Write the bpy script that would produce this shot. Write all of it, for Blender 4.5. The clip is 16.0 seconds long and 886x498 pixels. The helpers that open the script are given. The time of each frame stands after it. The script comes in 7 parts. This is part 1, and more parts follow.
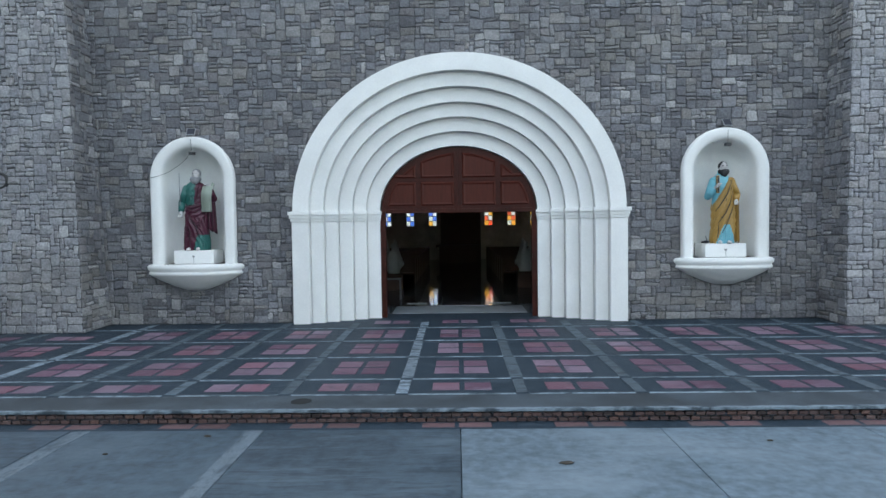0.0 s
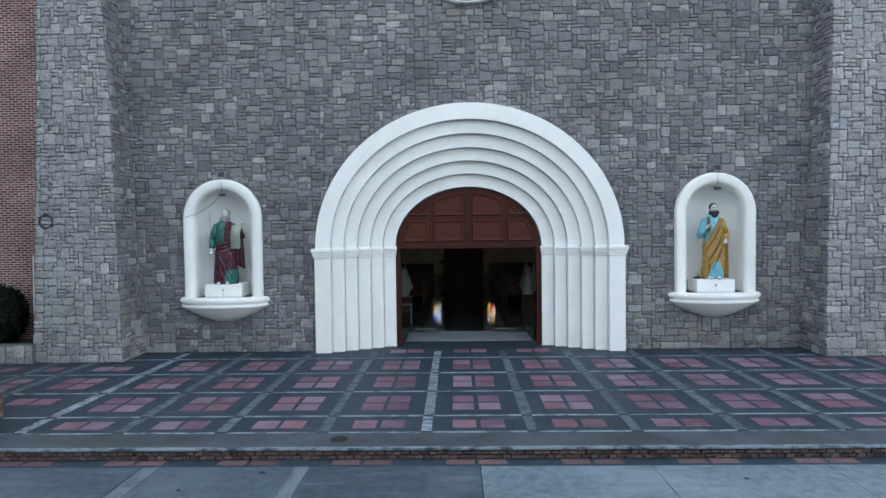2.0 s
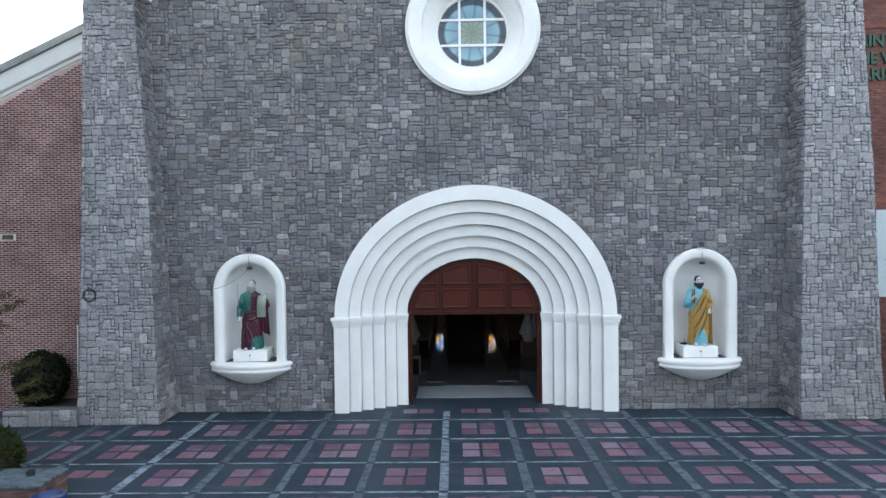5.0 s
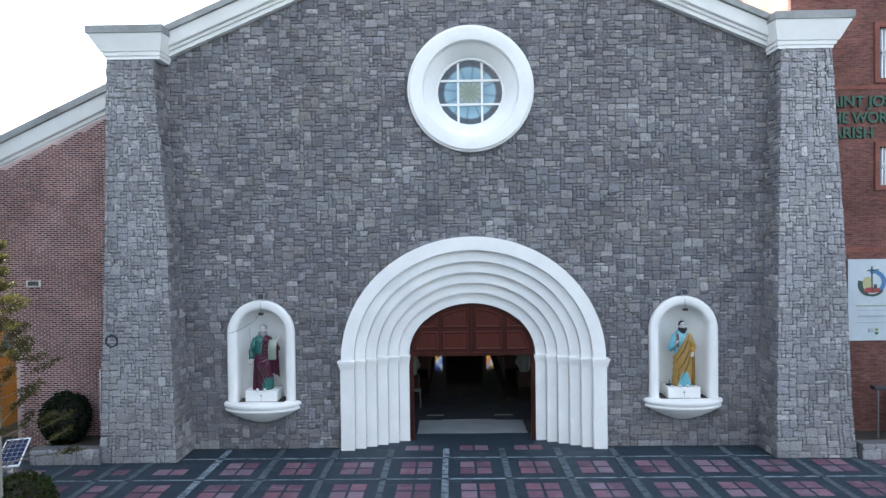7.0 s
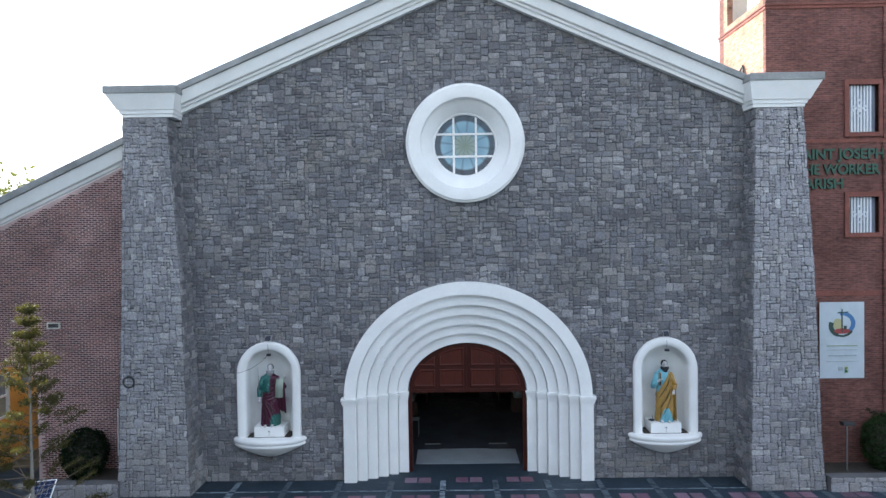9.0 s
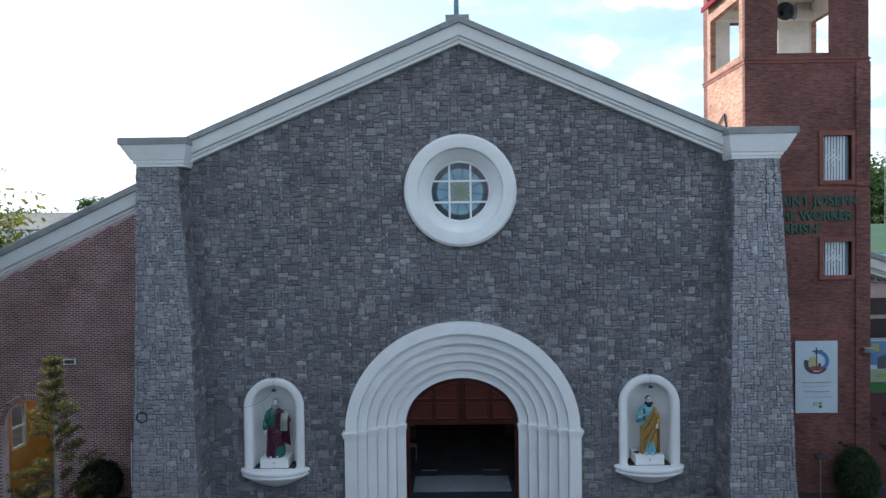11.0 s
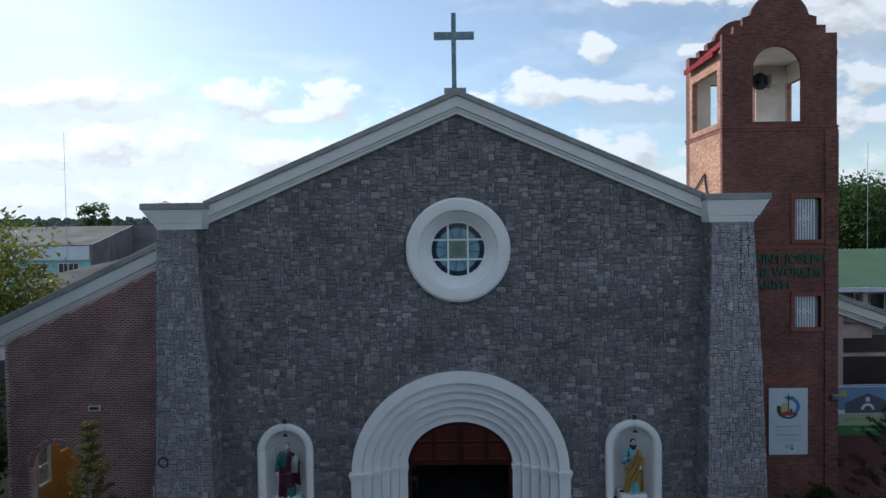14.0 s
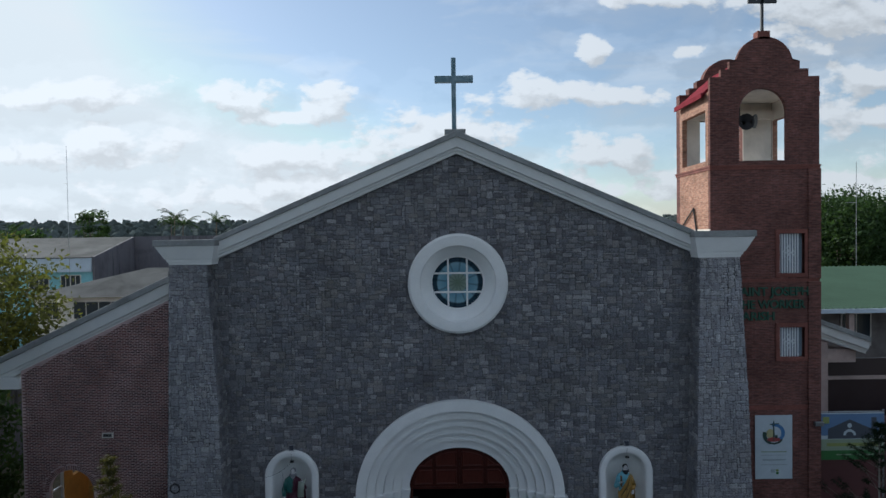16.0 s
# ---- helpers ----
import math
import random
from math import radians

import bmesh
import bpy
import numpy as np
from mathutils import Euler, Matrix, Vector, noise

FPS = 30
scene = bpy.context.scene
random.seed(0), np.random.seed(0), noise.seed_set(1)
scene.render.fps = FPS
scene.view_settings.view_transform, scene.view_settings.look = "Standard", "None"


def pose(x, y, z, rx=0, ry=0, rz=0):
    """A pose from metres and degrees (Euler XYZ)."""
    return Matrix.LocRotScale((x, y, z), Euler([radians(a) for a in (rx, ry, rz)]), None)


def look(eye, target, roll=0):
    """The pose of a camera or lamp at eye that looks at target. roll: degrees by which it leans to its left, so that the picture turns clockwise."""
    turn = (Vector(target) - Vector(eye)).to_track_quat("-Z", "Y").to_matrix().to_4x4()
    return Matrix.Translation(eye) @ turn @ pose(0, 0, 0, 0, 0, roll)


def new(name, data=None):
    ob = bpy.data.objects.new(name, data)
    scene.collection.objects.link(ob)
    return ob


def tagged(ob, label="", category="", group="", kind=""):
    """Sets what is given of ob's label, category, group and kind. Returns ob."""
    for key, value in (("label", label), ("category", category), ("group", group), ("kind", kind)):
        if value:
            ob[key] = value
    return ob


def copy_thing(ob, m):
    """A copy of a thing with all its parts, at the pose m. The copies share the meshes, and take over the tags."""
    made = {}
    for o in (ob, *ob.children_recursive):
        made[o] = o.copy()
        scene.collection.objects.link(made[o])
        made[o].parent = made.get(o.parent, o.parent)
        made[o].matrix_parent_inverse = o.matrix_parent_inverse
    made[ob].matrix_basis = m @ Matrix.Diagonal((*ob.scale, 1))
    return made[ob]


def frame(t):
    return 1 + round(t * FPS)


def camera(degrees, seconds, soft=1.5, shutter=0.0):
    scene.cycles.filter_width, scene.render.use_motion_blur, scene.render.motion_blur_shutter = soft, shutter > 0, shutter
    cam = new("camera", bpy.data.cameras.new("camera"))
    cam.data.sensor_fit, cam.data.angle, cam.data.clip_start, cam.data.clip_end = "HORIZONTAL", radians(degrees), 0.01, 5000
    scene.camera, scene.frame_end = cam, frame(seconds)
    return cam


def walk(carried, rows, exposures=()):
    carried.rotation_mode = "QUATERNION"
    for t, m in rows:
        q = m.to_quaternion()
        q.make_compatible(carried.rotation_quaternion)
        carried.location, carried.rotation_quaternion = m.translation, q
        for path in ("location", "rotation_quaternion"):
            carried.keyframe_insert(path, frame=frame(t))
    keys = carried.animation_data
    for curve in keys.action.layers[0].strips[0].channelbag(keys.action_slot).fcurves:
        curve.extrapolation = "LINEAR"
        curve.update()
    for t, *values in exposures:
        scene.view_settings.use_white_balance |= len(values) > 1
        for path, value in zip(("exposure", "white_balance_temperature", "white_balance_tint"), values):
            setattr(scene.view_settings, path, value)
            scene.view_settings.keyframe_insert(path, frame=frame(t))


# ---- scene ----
cam = camera(72.1, 16.0)
PATH = [
    (0, (-0.046, -14.037, 2.288), (-0.092, -12.039, 2.208), -0.8),
    (0.5, (-0.133, -14.336, 2.482), (-0.179, -12.338, 2.405), -0.7),
    (1, (-0.206, -14.627, 2.673), (-0.251, -12.629, 2.599), -0.7),
    (1.5, (-0.272, -14.887, 2.903), (-0.314, -12.889, 2.829), -0.7),
    (2, (-0.339, -15.155, 3.145), (-0.38, -13.157, 3.074), -0.7),
    (2.5, (-0.39, -15.397, 3.416), (-0.43, -13.398, 3.348), -0.7),
    (3, (-0.435, -15.651, 3.705), (-0.474, -13.653, 3.64), -0.8),
    (3.5, (-0.493, -15.886, 4.018), (-0.53, -13.888, 3.955), -0.7),
    (4, (-0.528, -16.083, 4.304), (-0.564, -14.084, 4.246), -0.7),
    (6.5, (-0.596, -17.373, 5.824), (-0.627, -15.373, 5.791), -0.7),
    (7, (-0.581, -17.646, 6.168), (-0.61, -15.647, 6.136), -0.7),
    (7.5, (-0.535, -17.919, 6.559), (-0.564, -15.92, 6.524), -0.7),
    (8, (-0.512, -18.199, 6.923), (-0.539, -16.2, 6.887), -0.8),
    (8.5, (-0.479, -18.488, 7.277), (-0.506, -16.488, 7.24), -0.7),
    (9, (-0.497, -18.763, 7.63), (-0.52, -16.763, 7.592), -0.8),
    (9.5, (-0.506, -19.034, 7.966), (-0.528, -17.034, 7.929), -0.8),
    (10, (-0.447, -19.292, 8.3), (-0.469, -17.292, 8.265), -0.7),
    (12.5, (-0.335, -20.584, 10.132), (-0.352, -18.584, 10.082), -0.8),
    (13, (-0.322, -20.835, 10.441), (-0.337, -18.835, 10.392), -0.8),
    (13.5, (-0.349, -21.054, 10.784), (-0.363, -19.055, 10.733), -0.9),
    (14, (-0.387, -21.283, 11.149), (-0.399, -19.284, 11.097), -0.8),
    (14.5, (-0.436, -21.475, 11.467), (-0.446, -19.476, 11.416), -0.8),
    (15, (-0.462, -21.7, 11.781), (-0.47, -19.7, 11.73), -0.8),
    (15.5, (-0.465, -21.937, 12.11), (-0.471, -19.938, 12.058), -0.8),
    (16, (-0.49, -22.198, 12.345), (-0.492, -20.198, 12.299), -0.8),
]
EXPOSURES = [(0, 2.08, 6450, 4), (4, 2.21, 6520, 6), (8, 2.10, 6200, 9), (9, 1.84, 6130, 9), (10, 1.49, 5970, 8), (12.5, 0.46, 5740, 7), (13, 0.33, 5740, 7), (14.5, 0.08, 5740, 6), (16, -0.10, 5800, 6)]
walk(cam, [(t, look(eye, target, roll)) for t, eye, target, roll in PATH], EXPOSURES)

# ---- light ----
SUN_AZ, SUN_EL = 46.0, 29.0            # degrees to the left of the church axis, degrees up
az, el = radians(SUN_AZ), radians(SUN_EL)
to_sun = Vector((-math.sin(az) * math.cos(el), math.cos(az) * math.cos(el), math.sin(el)))
sun = new("sun", bpy.data.lights.new("sun", "SUN"))
sun.data.energy, sun.data.angle, sun.data.color = 5.0, radians(0.6), (1.0, 0.93, 0.82)
sun.matrix_world = look(to_sun * 50, (0, 0, 0))


def node_maker(tree):
    def add(kind, **sets):
        n = tree.nodes.new(kind)
        for key, value in sets.items():
            if key in ("operation", "blend_type", "data_type", "noise_dimensions", "sky_type", "feature", "interpolation", "wave_type", "bands_direction", "distance"):
                if key == "operation":
                    n.operation = value
                elif key == "blend_type":
                    n.blend_type = value
                elif key == "data_type":
                    n.data_type = value
                elif key == "sky_type":
                    n.sky_type = value
                elif key == "feature":
                    n.feature = value
                elif key == "wave_type":
                    n.wave_type = value
                elif key == "bands_direction":
                    n.bands_direction = value
            else:
                n.inputs[key.replace("_", " ")].default_value = value
        return n

    def link(a, out, b, into):
        tree.links.new(a.outputs[out], b.inputs[into])
    return add, link


# heaped clouds: across, up, half width, half height
CLOUDS = ((-0.325, 0.222, 0.085, 0.034), (-0.190, 0.215, 0.060, 0.044), (-0.245, 0.195, 0.12, 0.016), (0.215, 0.226, 0.155, 0.026), (0.13, 0.236, 0.055, 0.036), (0.250, 0.300, 0.030, 0.032), (0.405, 0.294, 0.030, 0.014),
          (0.63, 0.36, 0.17, 0.070), (0.70, 0.245, 0.11, 0.034), (0.70, 0.180, 0.12, 0.034), (-0.56, 0.150, 0.17, 0.045), (-0.23, 0.130, 0.18, 0.034), (-0.01, 0.165, 0.16, 0.050),
          (0.28, 0.130, 0.13, 0.034), (0.34, 0.385, 0.13, 0.026), (-0.62, 0.235, 0.19, 0.030), (-0.10, 0.075, 0.50, 0.050), (0.55, 0.08, 0.35, 0.045))


def cloud_group():
    """Density of the heaped clouds at a place on the sky plane: the nearest of a few ovals, torn by noise."""
    tree = bpy.data.node_groups.new("cloud_density", "ShaderNodeTree")
    tree.interface.new_socket("Place", in_out="INPUT", socket_type="NodeSocketVector")
    tree.interface.new_socket("Density", in_out="OUTPUT", socket_type="NodeSocketFloat")
    add, link = node_maker(tree)
    come, go = add("NodeGroupInput"), add("NodeGroupOutput")
    puffs = add("ShaderNodeTexNoise", Scale=15.0, Detail=9.0, Roughness=0.56, Distortion=0.1)
    squash = add("ShaderNodeVectorMath", operation="MULTIPLY")
    link(come, 0, squash, 0)
    squash.inputs[1].default_value = (1.0, 1.7, 1.0)
    link(squash, 0, puffs, "Vector")
    last = None
    for u, v, a, b in CLOUDS:
        off = add("ShaderNodeVectorMath", operation="SUBTRACT")
        link(come, 0, off, 0)
        off.inputs[1].default_value = (u, v, 0)
        scaled = add("ShaderNodeVectorMath", operation="MULTIPLY")
        link(off, 0, scaled, 0)
        scaled.inputs[1].default_value = (1 / a, 1 / b, 0)
        far = add("ShaderNodeVectorMath", operation="LENGTH")
        link(scaled, 0, far, 0)
        full = add("ShaderNodeMath", operation="SUBTRACT")
        full.inputs[0].default_value = 1.0
        link(far, "Value", full, 1)
        if last:
            most = add("ShaderNodeMath", operation="SMOOTH_MAX")
            link(last, 0, most, 0)
            link(full, 0, most, 1)
            most.inputs[2].default_value = 0.35
            last = most
        else:
            last = full
    torn = add("ShaderNodeMath", operation="MULTIPLY_ADD")
    link(puffs, 0, torn, 0)
    torn.inputs[1].default_value, torn.inputs[2].default_value = 3.0, -1.50
    total = add("ShaderNodeMath", operation="ADD")
    link(last, 0, total, 0)
    link(torn, 0, total, 1)
    least = add("ShaderNodeMath", operation="MAXIMUM")
    link(total, 0, least, 0)
    least.inputs[1].default_value = -1.0
    cap = add("ShaderNodeMath", operation="MINIMUM")
    link(least, 0, cap, 0)
    cap.inputs[1].default_value = 1.1
    link(cap, 0, go, 0)
    return tree


def make_world():
    world = bpy.data.worlds.new("sky")
    scene.world = world
    world.use_nodes = True
    tree = world.node_tree
    tree.nodes.clear()
    add, link = node_maker(tree)
    out = add("ShaderNodeOutputWorld")
    bg = add("ShaderNodeBackground", Strength=SKY_STRENGTH)
    sky = add("ShaderNodeTexSky", sky_type="NISHITA")
    sky.sun_disc = False
    sky.sun_elevation, sky.sun_rotation = el, -az
    sky.dust_density, sky.air_density, sky.ozone_density = 0.4, 1.0, 0.85
    # clouds: puffs in a belt low over the horizon, thin veils above
    tc = add("ShaderNodeTexCoord")
    sep = add("ShaderNodeSeparateXYZ")
    link(tc, "Generated", sep, 0)
    flat = add("ShaderNodeMath", operation="MAXIMUM")
    link(sep, "Z", flat, 0)
    flat.inputs[1].default_value = 0.0
    stretch = add("ShaderNodeVectorMath", operation="MULTIPLY")
    link(tc, "Generated", stretch, 0)
    stretch.inputs[1].default_value = (1.0, 1.0, 2.5)
    puff = add("ShaderNodeTexNoise", Scale=7.4, Detail=11.0, Roughness=0.55, Distortion=0.15)
    shift = add("ShaderNodeVectorMath", operation="ADD")
    link(stretch, 0, shift, 0)
    shift.inputs[1].default_value = CLOUD_SHIFT
    link(shift, 0, puff, "Vector")
    veil_v = add("ShaderNodeVectorMath", operation="MULTIPLY")
    link(tc, "Generated", veil_v, 0)
    veil_v.inputs[1].default_value = (1.3, 1.3, 6.0)
    veil = add("ShaderNodeTexNoise", Scale=2.2, Detail=7.0, Roughness=0.55, Distortion=0.6)
    link(veil_v, 0, veil, "Vector")
    belt = add("ShaderNodeMapRange")
    link(flat, 0, belt, "Value")
    belt.inputs[1].default_value, belt.inputs[2].default_value = 0.06, 0.36
    belt.inputs[3].default_value, belt.inputs[4].default_value = 0.13, -0.07
    lift = add("ShaderNodeMath", operation="ADD")
    link(puff, 0, lift, 0)
    link(belt, 0, lift, 1)
    cover = add("ShaderNodeMapRange")
    link(lift, 0, cover, "Value")
    cover.inputs[1].default_value, cover.inputs[2].default_value = 0.535, 0.595
    veil_c = add("ShaderNodeMapRange")
    link(veil, 0, veil_c, "Value")
    veil_c.inputs[1].default_value, veil_c.inputs[2].default_value = 0.45, 0.75
    veil_c.inputs[3].default_value, veil_c.inputs[4].default_value = 0.20, 0.75
    both = add("ShaderNodeMath", operation="MAXIMUM")
    link(cover, 0, both, 0)
    link(veil_c, 0, both, 1)
    # heaped clouds over the church: the sky seen on a plane ahead, across and up
    ahead = add("ShaderNodeMath", operation="MAXIMUM")
    link(sep, "Y", ahead, 0)
    ahead.inputs[1].default_value = 0.2
    across, up = add("ShaderNodeMath", operation="DIVIDE"), add("ShaderNodeMath", operation="DIVIDE")
    link(sep, "X", across, 0)
    link(ahead, 0, across, 1)
    link(sep, "Z", up, 0)
    link(ahead, 0, up, 1)
    plane = add("ShaderNodeCombineXYZ")
    link(across, 0, plane, "X")
    link(up, 0, plane, "Y")
    group = cloud_group()
    heap, above = add("ShaderNodeGroup"), add("ShaderNodeGroup")
    heap.node_tree = above.node_tree = group
    link(plane, 0, heap, 0)
    offset = add("ShaderNodeVectorMath", operation="ADD")
    link(plane, 0, offset, 0)
    offset.inputs[1].default_value = (-0.012, 0.022, 0.0)
    link(offset, 0, above, 0)
    heap_c = add("ShaderNodeMapRange")
    heap_c.interpolation_type = "SMOOTHSTEP"
    link(heap, 0, heap_c, "Value")
    heap_c.inputs[1].default_value, heap_c.inputs[2].default_value, heap_c.inputs[4].default_value = -0.08, 0.50, 0.94
    front = add("ShaderNodeMapRange")
    link(sep, "Y", front, "Value")
    front.inputs[1].default_value, front.inputs[2].default_value = 0.45, 0.62
    thin = add("ShaderNodeMath", operation="MULTIPLY")
    link(veil_c, 0, thin, 0)
    thin.inputs[1].default_value = THIN_VEIL
    ahead_c = add("ShaderNodeMath", operation="MAXIMUM")
    link(heap_c, 0, ahead_c, 0)
    link(thin, 0, ahead_c, 1)
    blend = add("ShaderNodeMix", data_type="FLOAT")
    link(front, 0, blend, "Factor")
    link(both, 0, blend, 2)
    link(ahead_c, 0, blend, 3)
    both = blend
    # thicker cloud shows a greyer middle, towards the sun all is brighter
    thick = add("ShaderNodeMapRange")
    link(lift, 0, thick, "Value")
    thick.inputs[1].default_value, thick.inputs[2].default_value = 0.58, 0.76
    thick.inputs[3].default_value, thick.inputs[4].default_value = 1.0, 0.70
    # cloud tops catch the light, their undersides are greyer
    rise = add("ShaderNodeMath", operation="SUBTRACT")
    link(heap, 0, rise, 0)
    link(above, 0, rise, 1)
    lit = add("ShaderNodeMapRange")
    link(rise, 0, lit, "Value")
    lit.inputs[1].default_value, lit.inputs[2].default_value = -0.34, 0.32
    lit.inputs[3].default_value, lit.inputs[4].default_value = UNDERSIDE, 0.96
    tone = add("ShaderNodeMix", data_type="FLOAT")
    link(front, 0, tone, "Factor")
    link(thick, 0, tone, 2)
    link(lit, 0, tone, 3)
    thick = tone
    dot = add("ShaderNodeVectorMath", operation="DOT_PRODUCT")
    link(tc, "Generated", dot, 0)
    dot.inputs[1].default_value = tuple(to_sun)
    near = add("ShaderNodeMapRange")
    link(dot, "Value", near, "Value")
    near.inputs[1].default_value, near.inputs[2].default_value = 0.35, 1.0
    near.inputs[3].default_value, near.inputs[4].default_value = CLOUD_FAR, CLOUD_NEAR
    glow = add("ShaderNodeMath", operation="MULTIPLY")
    link(thick, 0, glow, 0)
    link(near, 0, glow, 1)
    tint = add("ShaderNodeVectorMath", operation="SCALE")
    tint.inputs[0].default_value = (1.0, 0.99, 0.985)
    link(glow, 0, tint, "Scale")
    low = add("ShaderNodeMapRange")
    link(flat, 0, low, "Value")
    low.inputs[1].default_value, low.inputs[2].default_value = 0.0, 0.13
    low.inputs[3].default_value, low.inputs[4].default_value = 0.70, 0.0
    most = add("ShaderNodeMath", operation="MAXIMUM")
    link(both, 0, most, 0)
    link(low, 0, most, 1)
    both = most
    mix = add("ShaderNodeMix", data_type="RGBA")
    link(both, 0, mix, "Factor")
    pale = add("ShaderNodeVectorMath", operation="MINIMUM")
    warm = add("ShaderNodeVectorMath", operation="MULTIPLY")
    link(sky, 0, warm, 0)
    warm.inputs[1].default_value = (1.055, 1.03, 1.0)
    link(warm, 0, pale, 0)
    pale.inputs[1].default_value = SKY_MOST
    link(pale, 0, mix, 6)
    link(tint, 0, mix, 7)
    link(mix, 2, bg, "Color")
    link(bg, 0, out, "Surface")


THIN_VEIL, UNDERSIDE, SKY_MOST = 0.92, 0.72, (7.1, 7.4, 7.5)
SKY_STRENGTH, CLOUD_FAR, CLOUD_NEAR, CLOUD_SHIFT = 0.12, 6.6, 9.0, (3.1, 0.7, 0.4)
make_world()

# ---- materials ----


def material(name, base, rough=0.8, metal=0.0, spread=0.0, by="", grain=0.15, grain_scale=30.0, stain=0.2, stain_scale=1.2,
             bump=0.2, tints=(), gloss=0.5, stain_colour=None, coords="Object", relief=0.03, worn=()):
    """A painted, stony, woody or earthy surface: grain and stains at two scales, relief, and piece-by-piece spread of tone."""
    m = bpy.data.materials.new(name)
    m.use_nodes = True
    tree = m.node_tree
    add, link = node_maker(tree)
    shader = tree.nodes["Principled BSDF"]
    shader.inputs["Roughness"].default_value = rough
    shader.inputs["Metallic"].default_value = metal
    shader.inputs["Specular IOR Level"].default_value = gloss
    tc = add("ShaderNodeTexCoord")
    geo = add("ShaderNodeNewGeometry")
    where = (geo, "Position") if coords == "World" else (tc, coords)
    fine = add("ShaderNodeTexNoise", Scale=grain_scale, Detail=6.0, Roughness=0.65)
    wide = add("ShaderNodeTexNoise", Scale=stain_scale, Detail=5.0, Roughness=0.6, Distortion=0.4)
    link(*where, fine, "Vector")
    link(*where, wide, "Vector")
    colour = add("ShaderNodeRGB")
    colour.outputs[0].default_value = (*base, 1)
    last = (colour, 0)
    if by:
        if by == "object":
            rnd = add("ShaderNodeObjectInfo")
            pick = (rnd, "Random")
        else:
            pick = (geo, "Random Per Island")
        if tints:
            ramp = add("ShaderNodeValToRGB")
            ramp.color_ramp.interpolation = "CONSTANT"
            steps = [base, *tints]
            while len(ramp.color_ramp.elements) < len(steps):
                ramp.color_ramp.elements.new(0.5)
            for i, c in enumerate(steps):
                ramp.color_ramp.elements[i].position = i / len(steps)
                ramp.color_ramp.elements[i].color = (*c, 1)
            link(*pick, ramp, 0)
            last = (ramp, 0)
        again = add("ShaderNodeMath", operation="MULTIPLY")
        link(*pick, again, 0)
        again.inputs[1].default_value = 37.7
        frac = add("ShaderNodeMath", operation="FRACT")
        link(again, 0, frac, 0)
        rng = add("ShaderNodeMapRange")
        link(frac, 0, rng, "Value")
        rng.inputs[3].default_value, rng.inputs[4].default_value = 1 - spread, 1 + spread
        sc = add("ShaderNodeVectorMath", operation="SCALE")
        link(*last, sc, 0)
        link(rng, 0, sc, "Scale")
        last = (sc, 0)
    for tex, amount, lo, hi in ((fine, grain, 0.3, 0.7), (wide, stain, 0.3, 0.7)):
        rng = add("ShaderNodeMapRange")
        link(tex, 0, rng, "Value")
        rng.inputs[1].default_value, rng.inputs[2].default_value = lo, hi
        if tex is wide and stain_colour:
            rng.inputs[1].default_value, rng.inputs[2].default_value = 0.48, 0.72
            rng.inputs[4].default_value = amount
            mx = add("ShaderNodeMix", data_type="RGBA")
            link(rng, 0, mx, "Factor")
            link(*last, mx, 6)
            mx.inputs[7].default_value = (*stain_colour, 1)
            last = (mx, 2)
            continue
        rng.inputs[3].default_value, rng.inputs[4].default_value = 1 - amount, 1 + amount
        sc = add("ShaderNodeVectorMath", operation="SCALE")
        link(*last, sc, 0)
        link(rng, 0, sc, "Scale")
        last = (sc, 0)
    # worn patches, drips and scuffs: colour, amount, stretch of the pattern, and the span of noise over which they set in
    for tone, amount, stretch, lo, hi in worn:
        sv = add("ShaderNodeVectorMath", operation="MULTIPLY")
        link(*where, sv, 0)
        sv.inputs[1].default_value = stretch
        patch = add("ShaderNodeTexNoise", Scale=1.0, Detail=7.0, Roughness=0.68, Distortion=0.3)
        link(sv, 0, patch, "Vector")
        rng = add("ShaderNodeMapRange")
        link(patch, 0, rng, "Value")
        rng.inputs[1].default_value, rng.inputs[2].default_value, rng.inputs[4].default_value = lo, hi, amount
        mx = add("ShaderNodeMix", data_type="RGBA")
        link(rng, 0, mx, "Factor")
        link(*last, mx, 6)
        mx.inputs[7].default_value = (*tone, 1)
        last = (mx, 2)
    link(*last, shader, "Base Color")
    if bump:
        bn = add("ShaderNodeBump", Strength=bump, Distance=relief)
        link(fine, 0, bn, "Height")
        link(bn, 0, shader, "Normal")
    return m


STONES = ((0.115, 0.114, 0.127), (0.150, 0.150, 0.168), (0.172, 0.160, 0.165), (0.180, 0.183, 0.202), (0.196, 0.197, 0.212), (0.205, 0.197, 0.196), (0.215, 0.217, 0.231), (0.228, 0.215, 0.203), (0.244, 0.244, 0.253), (0.285, 0.281, 0.283), (0.335, 0.328, 0.325), (0.138, 0.133, 0.141), (0.165, 0.168, 0.186))


def stone_material(name, by, lift, variety, drips):
    """Dressed grey stone; variety says how far single stones stray from the common tone."""
    mean = (0.192, 0.190, 0.200)
    tints = [tuple((m + (c - m) * variety) * lift for c, m in zip(s, mean)) for s in STONES]
    return material(name, tuple(c * lift for c in mean), rough=0.92, by=by, spread=0.07 + 0.08 * variety, tints=tints,
                    grain=0.36, grain_scale=19, stain=0.22, stain_scale=0.55, bump=0.8, gloss=0.2, coords="World", relief=0.04,
                    worn=(((0.42, 0.42, 0.41), drips, (5.0, 5.0, 0.42), 0.62, 0.80), ((0.23, 0.215, 0.18), 0.35, (0.30, 0.30, 0.42), 0.52, 0.70)))


